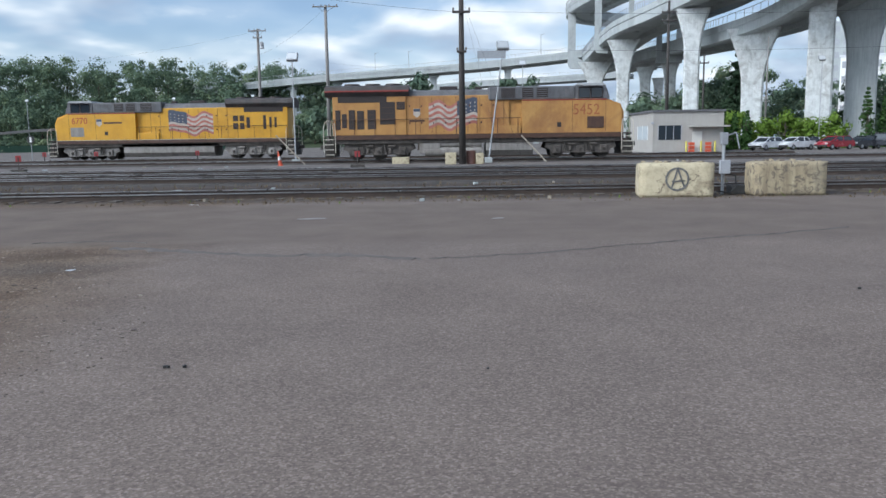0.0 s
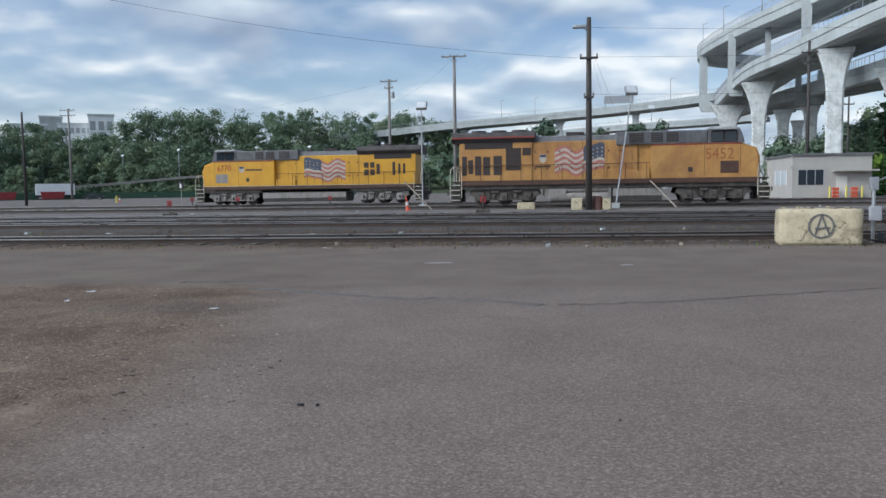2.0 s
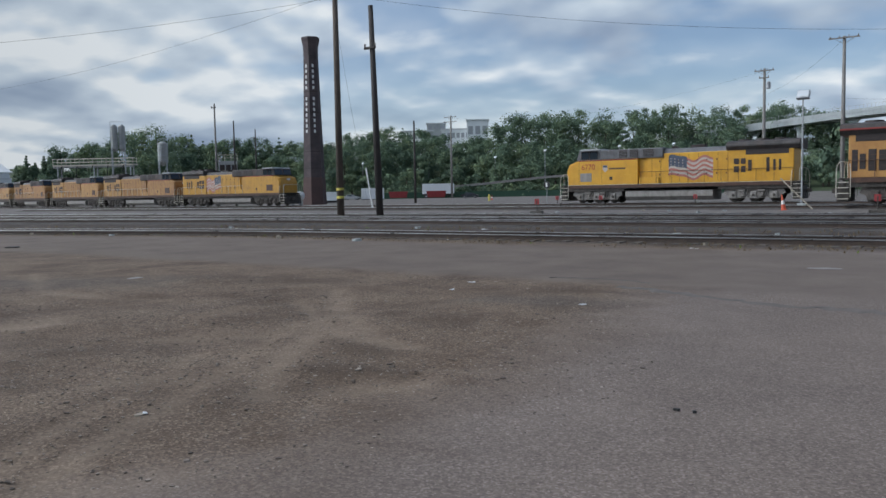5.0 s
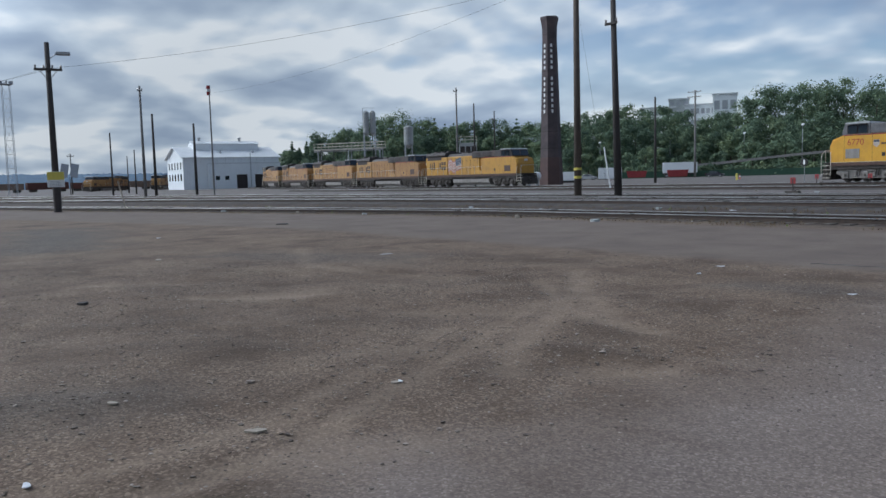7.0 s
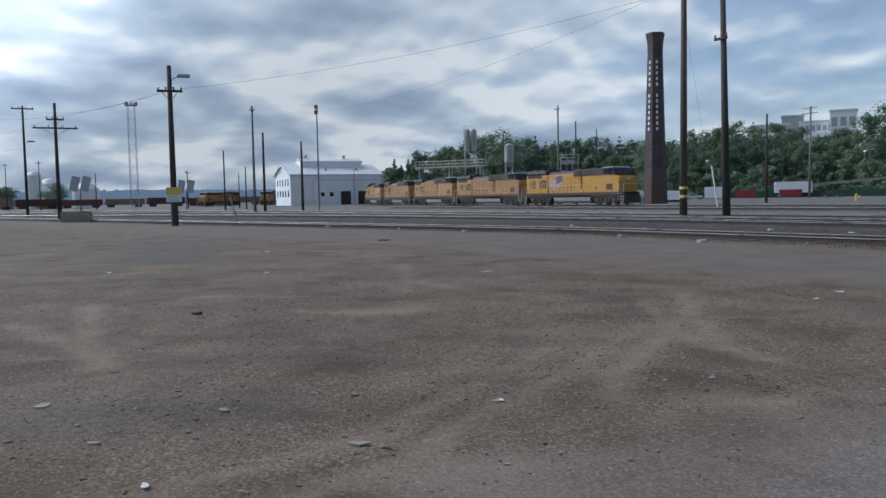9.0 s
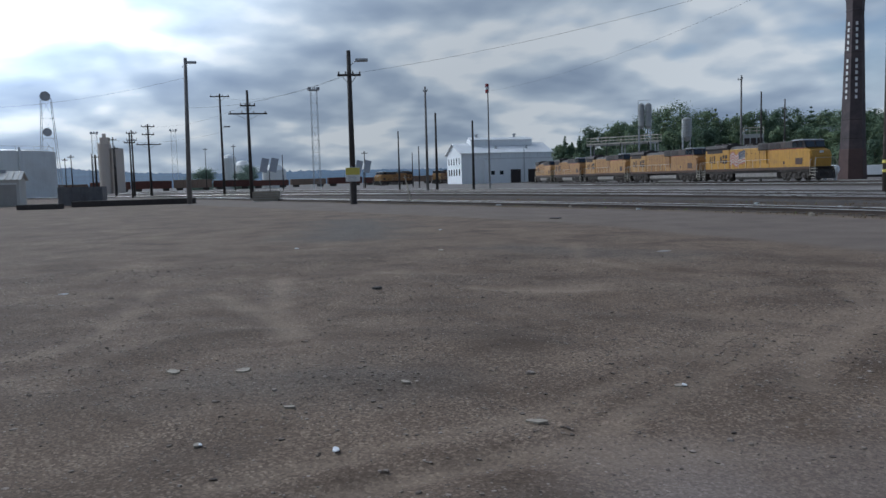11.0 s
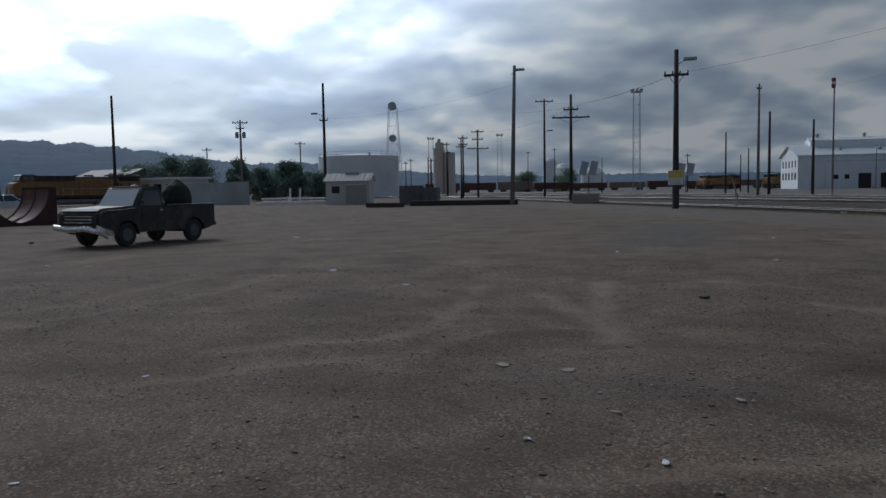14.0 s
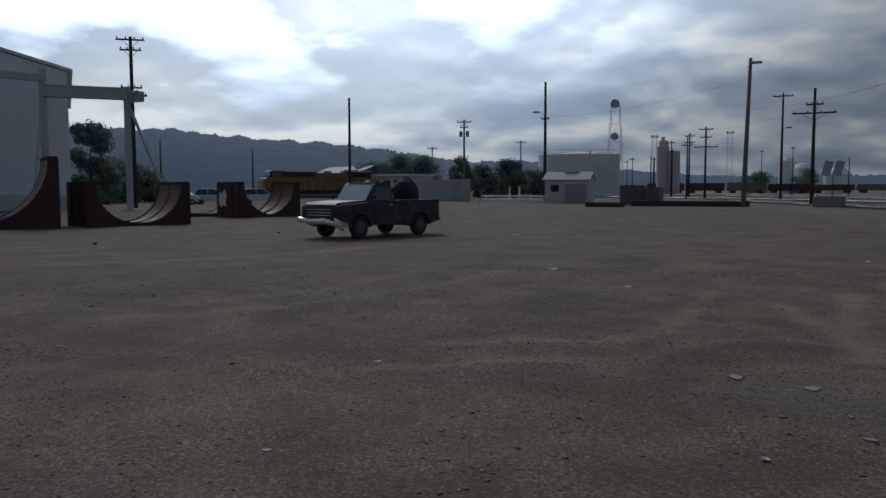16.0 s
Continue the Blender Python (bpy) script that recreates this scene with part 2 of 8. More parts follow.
def chipped(m, scale, low, high, colour, amount=1.0):
    """Adds sharp-edged flakes and chips of another colour to a surface."""
    t = m.node_tree
    b = t.nodes["Principled BSDF"]
    old = b.inputs["Base Color"].links[0].from_socket
    co = t.nodes.new("ShaderNodeTexCoord").outputs["Object"]
    k = ramp(t, noisen(t, co, scale, 8, 0.72, 0.8), [(low, 0.0), (high, amount)])
    t.links.new(mixc(t, k, old, colour), b.inputs["Base Color"])
    return m


M = {}
M["ground"] = ground_material()
M["rail"] = material("rail_steel", [(0.24, 0.228, 0.215), (0.44, 0.425, 0.41)], 0.8, 0.30, 0.9, 0.02)
M["rail_side"] = material("rail_rust", [(0.030, 0.022, 0.018), (0.075, 0.052, 0.040)], 5, 0.85)
M["tie"] = material("tie_wood", [(0.045, 0.038, 0.032), (0.12, 0.10, 0.085)], 6, 0.9, vary=0.2)
M["ballast"] = material("ballast", [(0.028, 0.024, 0.021), (0.062, 0.053, 0.047), (0.12, 0.105, 0.093)], 1.2, 0.95, 0, 0.6, 14, space="Object")
M["yellow"] = material("loco_yellow", [(0.50, 0.245, 0.020), (0.60, 0.31, 0.024), (0.66, 0.36, 0.035)], 0.9, 0.42, 0, 0.04, 25, ((0.28, 0.15, 0.05), 0.3), 0.2)
M["yellow_worn"] = material("loco_yellow_worn", [(0.33, 0.150, 0.045), (0.44, 0.225, 0.065), (0.52, 0.30, 0.095)], 0.6, 0.62, 0, 0.06, 22, ((0.24, 0.10, 0.045), 0.55), 0.18)
M["yellow_dull"] = material("loco_yellow_dull", [(0.22, 0.105, 0.040), (0.35, 0.18, 0.055), (0.46, 0.27, 0.095)], 1.0, 0.65, 0, 0.05, 22, ((0.17, 0.085, 0.05), 0.6), 0.5, 0.2)
chipped(M["yellow_worn"], 0.7, 0.56, 0.70, (0.22, 0.090, 0.036), 0.5)
M["loco_gray"] = material("loco_gray", [(0.075, 0.075, 0.08), (0.12, 0.12, 0.125), (0.18, 0.17, 0.17)], 1.3, 0.6, 0, 0.05, 25, ((0.05, 0.04, 0.035), 0.5), 0.3)
M["underframe"] = material("underframe", [(0.028, 0.024, 0.021), (0.06, 0.052, 0.045), (0.11, 0.095, 0.08)], 2, 0.8, 0.1, 0.2, 18)
M["truck_frame"] = material("bogie_frame", [(0.11, 0.10, 0.09), (0.23, 0.21, 0.19), (0.36, 0.335, 0.31)], 2, 0.75, 0.1, 0.2, 18)
M["bogie_dark"] = material("bogie_dark", [(0.05, 0.042, 0.037), (0.10, 0.086, 0.075), (0.17, 0.145, 0.125)], 2, 0.8, 0.1, 0.2, 18)
M["tank_gray"] = material("fuel_tank", [(0.15, 0.137, 0.122), (0.24, 0.22, 0.20), (0.31, 0.29, 0.27)], 1.4, 0.7, 0, 0.08, 20, ((0.1, 0.075, 0.055), 0.5), 0.4)
M["number_red"] = material("number_red", [(0.30, 0.04, 0.02), (0.40, 0.06, 0.03)], 3, 0.5, bump=0)
M["number_faded"] = material("number_faded", [(0.24, 0.075, 0.03), (0.36, 0.12, 0.045)], 2, 0.6, bump=0)
# weathered roof paint, its grey lifted to imitate reflected sky
M["cab_top"] = material("cab_roof_paint", [(0.26, 0.27, 0.27), (0.38, 0.39, 0.39), (0.46, 0.47, 0.47)], 1.3, 0.4, 0, 0.04, 20, ((0.14, 0.12, 0.11), 0.5), 0.3)
M["red_trim"] = material("red_trim", [(0.17, 0.022, 0.018), (0.28, 0.04, 0.03)], 3, 0.5)
M["roof_grime"] = material("sooty_roof", [(0.022, 0.020, 0.020), (0.05, 0.044, 0.042), (0.095, 0.085, 0.08)], 1.1, 0.7, 0, 0.06, 22, ((0.09, 0.05, 0.035), 0.5), 0.3)
M["yellow_row"] = material("loco_yellow_row", [(0.35, 0.165, 0.020), (0.47, 0.24, 0.026), (0.55, 0.30, 0.042)], 1.2, 0.5, 0, 0.05, 22, ((0.24, 0.12, 0.05), 0.45), 0.5)
M["sill"] = material("side_sill", [(0.045, 0.022, 0.016), (0.10, 0.05, 0.03)], 3, 0.6)
M["grille"] = material("grille", [(0.018, 0.014, 0.014), (0.05, 0.035, 0.03)], 8, 0.7)
M["flag_red"] = material("flag_red", [(0.30, 0.09, 0.07), (0.46, 0.18, 0.14)], 3, 0.5, bump=0)
M["flag_white"] = material("flag_white", [(0.36, 0.30, 0.24), (0.52, 0.46, 0.40)], 3, 0.5, bump=0)
M["flag_blue"] = material("flag_blue", [(0.035, 0.045, 0.07), (0.075, 0.09, 0.125)], 3, 0.5, bump=0)
M["glass"] = glass_material("glass_dark", (0.022, 0.028, 0.034))
# pale base colour stands in for sky reflected in the windscreen
M["glass_sky"] = glass_material("windscreen", (0.52, 0.56, 0.58))
M["handrail"] = material("handrail", [(0.42, 0.38, 0.30), (0.6, 0.56, 0.48)], 5, 0.5)
M["black"] = material("black_rubber", [(0.022, 0.022, 0.022), (0.05, 0.048, 0.046)], 6, 0.8)
M["pole_wood"] = material("pole_wood", [(0.055, 0.042, 0.034), (0.10, 0.078, 0.063), (0.16, 0.13, 0.105)], 1.5, 0.9, 0, 0.3, 30, None, 0.5, 0.1)
M["pole_dark"] = material("pole_creosote", [(0.034, 0.029, 0.027), (0.072, 0.062, 0.056)], 1.5, 0.85, 0, 0.3, 30, None, 0.4)
M["pole_grey"] = material("pole_grey", [(0.15, 0.14, 0.13), (0.25, 0.235, 0.22)], 1.5, 0.85, 0, 0.2, 30, None, 0.4)
M["steel_galv"] = material("galvanised", [(0.30, 0.31, 0.32), (0.45, 0.46, 0.47)], 3, 0.5, 0.6, 0.05)
M["crane_paint"] = material("crane_paint", [(0.40, 0.435, 0.42), (0.54, 0.57, 0.555)], 0.8, 0.6, 0, 0.05, 12, ((0.25, 0.24, 0.22), 0.4), 0.3)
M["ceramic"] = material("insulator", [(0.12, 0.10, 0.09), (0.2, 0.18, 0.17)], 5, 0.3)
M["concrete"] = material("viaduct_concrete", [(0.29, 0.315, 0.31), (0.40, 0.425, 0.42), (0.50, 0.525, 0.515)], 0.25, 0.9, 0, 0.15, 6, ((0.20, 0.20, 0.19), 0.4), 0.45)
# bleached patchy concrete, with sunlit white put into the pale tones
M["concrete_worn"] = material("column_concrete", [(0.36, 0.375, 0.365), (0.58, 0.60, 0.585), (0.74, 0.76, 0.745)], 0.9, 0.9, 0, 0.15, 8, ((0.24, 0.23, 0.21), 0.65), 0.25)
M["cream"] = material("block_cream", [(0.36, 0.30, 0.20), (0.50, 0.43, 0.29), (0.57, 0.50, 0.345)], 3, 0.9, 0, 0.4, 22, ((0.15, 0.105, 0.07), 0.8))
M["cream_worn"] = material("block_worn", [(0.17, 0.135, 0.095), (0.34, 0.275, 0.175), (0.52, 0.44, 0.29)], 2.2, 0.9, 0, 0.35, 22, ((0.13, 0.115, 0.10), 0.8), 0.6)
chipped(M["cream"], 4.0, 0.585, 0.62, (0.15, 0.115, 0.085), 0.8)
chipped(M["cream_worn"], 5.5, 0.51, 0.58, (0.115, 0.095, 0.078), 0.8)
chipped(M["concrete_worn"], 0.9, 0.55, 0.62, (0.36, 0.35, 0.325), 0.5)
M["spray"] = material("spray_paint", [(0.07, 0.07, 0.075), (0.20, 0.19, 0.17)], 14, 0.7, bump=0)
M["office_wall"] = material("office_wall", [(0.33, 0.31, 0.28), (0.41, 0.385, 0.35)], 0.8, 0.85, 0, 0.1, 12, None, 0.3)
M["white_wall"] = material("white_metal", [(0.66, 0.68, 0.69), (0.76, 0.78, 0.79), (0.82, 0.84, 0.85)], 0.3, 0.6, 0, 0.05, 8, None, 0.45)
M["tank_white"] = material("tank_white", [(0.74, 0.74, 0.71), (0.86, 0.86, 0.83)], 0.2, 0.6, 0, 0.05, 8, ((0.42, 0.36, 0.29), 0.25), 0.5)
M["shed_wall"] = material("shed_wall", [(0.52, 0.505, 0.465), (0.64, 0.625, 0.58)], 0.6, 0.8, 0, 0.08, 12, None, 0.3)
M["roof_metal"] = material("roof_metal", [(0.56, 0.57, 0.58), (0.70, 0.71, 0.72)], 0.6, 0.5, 0.3, 0.05, 10)
M["roof_white"] = material("white_roof_sheet", [(0.62, 0.63, 0.63), (0.72, 0.73, 0.73), (0.80, 0.81, 0.81)], 0.4, 0.5, 0, 0.05, 8, None, 0.3)
M["brick_dark"] = material("chimney_brick", [(0.052, 0.042, 0.046), (0.084, 0.066, 0.068), (0.12, 0.092, 0.090)], 0.7, 0.9, 0, 0.3, 10, ((0.035, 0.03, 0.032), 0.5))
M["brick_red"] = material("chimney_base", [(0.075, 0.048, 0.046), (0.12, 0.076, 0.068)], 0.7, 0.9, 0, 0.3, 10)
M["white_paint"] = material("white_paint", [(0.62, 0.62, 0.60), (0.78, 0.78, 0.76)], 3, 0.6, bump=0)
M["rust"] = material("rust_steel", [(0.045, 0.022, 0.020), (0.085, 0.040, 0.035), (0.14, 0.068, 0.056)], 1.2, 0.8, 0.1, 0.2, 15, ((0.05, 0.032, 0.028), 0.5), 0.3)
M["rust_in"] = material("rust_worn_inner", [(0.09, 0.042, 0.035), (0.16, 0.08, 0.065), (0.24, 0.145, 0.12)], 1.2, 0.55, 0.3, 0.1, 15, None, 0.4)
M["truck_paint"] = material("pickup_paint", [(0.017, 0.017, 0.017), (0.036, 0.037, 0.034), (0.10, 0.095, 0.088)], 3.5, 0.45, 0, 0.08, 20, ((0.10, 0.06, 0.042), 0.6))
M["hood_paint"] = material("faded_hood", [(0.020, 0.020, 0.019), (0.042, 0.042, 0.040), (0.085, 0.083, 0.078)], 3.0, 0.45, 0, 0.05, 20)
M["chrome"] = material("chrome", [(0.55, 0.55, 0.55), (0.75, 0.75, 0.75)], 4, 0.25, 0.9, 0.02)
M["foliage"] = material("foliage", [(0.018, 0.036, 0.014), (0.042, 0.078, 0.026), (0.085, 0.125, 0.045)], 0.10, 0.75, 0, 0, 3)
M["foliage_light"] = material("foliage_light", [(0.07, 0.13, 0.02), (0.13, 0.22, 0.035), (0.20, 0.29, 0.06)], 0.5, 0.7, 0, 0, 6)
M["conifer"] = material("conifer", [(0.010, 0.024, 0.012), (0.022, 0.045, 0.020)], 0.4, 0.8, 0, 0, 6)
M["hill_soil"] = material("hill_grass", [(0.030, 0.048, 0.018), (0.06, 0.08, 0.03)], 0.05, 0.95, 0, 0.3, 3)
# forest green shifted to blue: distance haze is put into the colour
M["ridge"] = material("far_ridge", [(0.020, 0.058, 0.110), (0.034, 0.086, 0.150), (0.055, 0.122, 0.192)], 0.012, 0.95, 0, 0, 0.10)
M["bark"] = material("bark", [(0.05, 0.04, 0.03), (0.11, 0.09, 0.07)], 2, 0.95, 0, 0.4)
M["cable"] = material("cable", [(0.02, 0.02, 0.02), (0.04, 0.04, 0.04)], 3, 0.7, bump=0)
M["red_paint"] = material("red_paint", [(0.22, 0.022, 0.025), (0.32, 0.035, 0.035)], 2, 0.5)
M["orange"] = material("orange_plastic", [(0.50, 0.075, 0.035), (0.62, 0.11, 0.05)], 4, 0.6)
M["yellow_paint"] = material("yellow_paint", [(0.55, 0.45, 0.08), (0.7, 0.6, 0.12)], 4, 0.6)
M["green_net"] = material("green_net", [(0.018, 0.055, 0.035), (0.035, 0.085, 0.05)], 2, 0.8)
M["car_white"] = material("car_white", [(0.60, 0.61, 0.62), (0.70, 0.71, 0.72)], 1, 0.25, 0, 0)
M["car_red"] = material("car_red", [(0.26, 0.016, 0.028), (0.34, 0.03, 0.04)], 1, 0.25, 0, 0)
M["car_dark"] = material("car_dark", [(0.02, 0.022, 0.028), (0.04, 0.042, 0.05)], 1, 0.25, 0, 0)
M["car_silver"] = material("car_silver", [(0.30, 0.31, 0.32), (0.40, 0.41, 0.42)], 1, 0.3, 0.5, 0)
M["lamp_glass"] = glass_material("lamp_glass", (0.55, 0.57, 0.58))
M["grey_box"] = material("grey_box", [(0.30, 0.31, 0.33), (0.40, 0.41, 0.43)], 3, 0.6)
M["box_brown"] = material("railcar_brown", [(0.085, 0.032, 0.026), (0.15, 0.06, 0.045)], 0.4, 0.8, 0, 0.1, 8, None, 0.4, 0.3)
M["box_tan"] = material("railcar_tan", [(0.17, 0.115, 0.085), (0.27, 0.19, 0.14)], 0.4, 0.8, 0, 0.1, 8, None, 0.4, 0.3)
M["silo_pale"] = material("silo_steel", [(0.24, 0.25, 0.245), (0.36, 0.37, 0.36), (0.46, 0.47, 0.45)], 0.8, 0.6, 0.2, 0.05, 10, ((0.18, 0.14, 0.11), 0.35), 0.5)
M["silo"] = material("silo_concrete", [(0.52, 0.44, 0.37), (0.68, 0.59, 0.51)], 0.1, 0.9, 0, 0.05, 4, None, 0.5)
M["stone"] = material("gravel_stone", [(0.075, 0.058, 0.046), (0.17, 0.137, 0.112), (0.34, 0.285, 0.24)], 9, 0.95, 0, 0.2, 30)
def island_shades(m, amount):
    """Shifts the shade of each loose piece of a joined mesh."""
    t = m.node_tree
    r = [n for n in t.nodes if n.type == "VALTORGB"][0]
    geo = t.nodes.new("ShaderNodeNewGeometry")
    t.links.new(mathn(t, "ADD", r.inputs[0].links[0].from_socket, mathn(t, "MULTIPLY", mathn(t, "SUBTRACT", geo.outputs["Random Per Island"], 0.5), amount)), r.inputs[0])


island_shades(M["stone"], 0.3)
M["pale_asphalt"] = material("pale_asphalt", [(0.20, 0.185, 0.175), (0.30, 0.28, 0.265)], 4, 0.95)
M["seam"] = material("asphalt_seam", [(0.085, 0.072, 0.064), (0.16, 0.138, 0.124)], 4, 0.95)
M["paper"] = material("paper", [(0.55, 0.56, 0.58), (0.72, 0.73, 0.75)], 12, 0.8)
M["tarp_dark"] = material("dark_tarp", [(0.016, 0.020, 0.017), (0.035, 0.042, 0.034)], 5, 0.85)
M["wood_bit"] = material("wood_scrap", [(0.22, 0.19, 0.15), (0.40, 0.35, 0.28)], 6, 0.85)

# ---- mesh helpers ----


def put_mesh(name, bm, material, smooth=False):
    me = bpy.data.meshes.new(name)
    bmesh.ops.recalc_face_normals(bm, faces=bm.faces)
    bm.to_mesh(me)
    bm.free()
    for m in (material if isinstance(material, (list, tuple)) else [material]):
        me.materials.append(M[m])
    if smooth:
        me.shade_smooth()
    return me


def part(name, bm, material, parent, label="", smooth=False):
    """Links a bmesh as one mesh object under a thing or a part."""
    ob = new(name, put_mesh(name, bm, material, smooth))
    ob.parent = parent
    if parent is not None and parent.type != "EMPTY":
        ob.matrix_parent_inverse = Matrix.Identity(4)
    return tagged(ob, label)


def thing(name, label, category, m=None, group="", kind=""):
    ob = tagged(new(name), label, category, group, kind)
    ob.empty_display_size = 0.3
    if m is not None:
        ob.matrix_basis = m
    return ob


def single(name, bm, material, label, category, m=None, group="", kind="", smooth=False):
    """A thing that is one mesh."""
    ob = tagged(new(name, put_mesh(name, bm, material, smooth)), label, category, group, kind)
    if m is not None:
        ob.matrix_basis = m
    return ob


def box(x0, x1, y0, y1, z0, z1, bevel=0.0, bm=None, m=None):
    bm = bm or bmesh.new()
    vs = [bm.verts.new((x, y, z)) for x in (x0, x1) for y in (y0, y1) for z in (z0, z1)]
    fs = [bm.faces.new([vs[i] for i in f]) for f in ((0, 1, 3, 2), (4, 6, 7, 5), (0, 4, 5, 1), (2, 3, 7, 6), (0, 2, 6, 4), (1, 5, 7, 3))]
    if bevel:
        es = list({e for f in fs for e in f.edges})
        r = bmesh.ops.bevel(bm, geom=es, offset=bevel, segments=2, affect="EDGES", profile=0.6)
        vs = list({v for f in r["faces"] for v in f.verts} | {v for v in vs if v.is_valid})
    if m is not None:
        bmesh.ops.transform(bm, matrix=m, verts=[v for v in vs if v.is_valid])
    return bm


def rod(p0, p1, r0, r1=None, seg=10, bm=None):
    """A round bar from p0 to p1."""
    bm = bm or bmesh.new()
    r1 = r0 if r1 is None else r1
    p0, p1 = Vector(p0), Vector(p1)
    d = (p1 - p0).normalized()
    a = d.orthogonal().normalized()
    b = d.cross(a)
    ring = lambda p, r: [bm.verts.new(p + (a * math.cos(k * math.tau / seg) + b * math.sin(k * math.tau / seg)) * r) for k in range(seg)]
    lo, hi = ring(p0, r0), ring(p1, r1)
    for k in range(seg):
        bm.faces.new((lo[k], lo[(k + 1) % seg], hi[(k + 1) % seg], hi[k]))
    bm.faces.new(lo[::-1])
    bm.faces.new(hi)
    return bm


def pipe(points, r, seg=6, bm=None):
    bm = bm or bmesh.new()
    for a, b in zip(points, points[1:]):
        rod(a, b, r, r, seg, bm)
    return bm


def prism(poly, y0, y1, bm=None, axis="y"):
    """A flat outline (x, z) drawn out along y; or (x, y) along z, or (y, z) along x."""
    bm = bm or bmesh.new()
    at = {"y": lambda p, d: (p[0], d, p[1]), "z": lambda p, d: (p[0], p[1], d), "x": lambda p, d: (d, p[0], p[1])}[axis]
    lo = [bm.verts.new(at(p, y0)) for p in poly]
    hi = [bm.verts.new(at(p, y1)) for p in poly]
    n = len(poly)
    for k in range(n):
        bm.faces.new((lo[k], lo[(k + 1) % n], hi[(k + 1) % n], hi[k]))
    bm.faces.new(lo[::-1])
    bm.faces.new(hi)
    return bm


def lathe(profile, seg=20, bm=None, centre=(0, 0, 0)):
    """A profile of (radius, height) turned round z."""
    bm = bm or bmesh.new()
    c = Vector(centre)
    rings = [[bm.verts.new(c + Vector((r * math.cos(k * math.tau / seg), r * math.sin(k * math.tau / seg), z))) for k in range(seg)] for r, z in profile]
    for lo, hi in zip(rings, rings[1:]):
        for k in range(seg):
            bm.faces.new((lo[k], lo[(k + 1) % seg], hi[(k + 1) % seg], hi[k]))
    bm.faces.new(rings[0][::-1])
    bm.faces.new(rings[-1])
    return bm


def sweep(path, section, bm=None, closed=True):
    """A cross section of (across, up) drawn along a path of points, kept upright."""
    bm = bm or bmesh.new()
    rings = []
    for i, p in enumerate(path):
        a, b = Vector(path[max(i - 1, 0)]), Vector(path[min(i + 1, len(path) - 1)])
        d = (b - a)
        d.z = 0
        d.normalize()
        side = Vector((d.y, -d.x, 0))
        rings.append([bm.verts.new(Vector(p) + side * s + Vector((0, 0, u))) for s, u in section])
    n = len(section)
    for lo, hi in zip(rings, rings[1:]):
        for k in range(n if closed else n - 1):
            bm.faces.new((lo[k], lo[(k + 1) % n], hi[(k + 1) % n], hi[k]))
    if closed:
        bm.faces.new(rings[0][::-1])
        bm.faces.new(rings[-1])
    return bm


def mesh_from(name, verts, faces, material, label, category, kind="", group="", smooth=False, m=None):
    me = bpy.data.meshes.new(name)
    me.from_pydata(verts, [], faces)
    me.materials.append(M[material])
    if smooth:
        me.shade_smooth()
    ob = tagged(new(name, me), label, category, group, kind)
    if m is not None:
        ob.matrix_basis = m
    return ob


def text_mesh(body, size, depth=0.004):
    cu = bpy.data.curves.new("writing", "FONT")
    cu.body, cu.size, cu.extrude, cu.align_x, cu.align_y = body, size, depth, "CENTER", "CENTER"
    ob = bpy.data.objects.new("writing", cu)
    me = bpy.data.meshes.new_from_object(ob)
    bpy.data.objects.remove(ob)
    return me


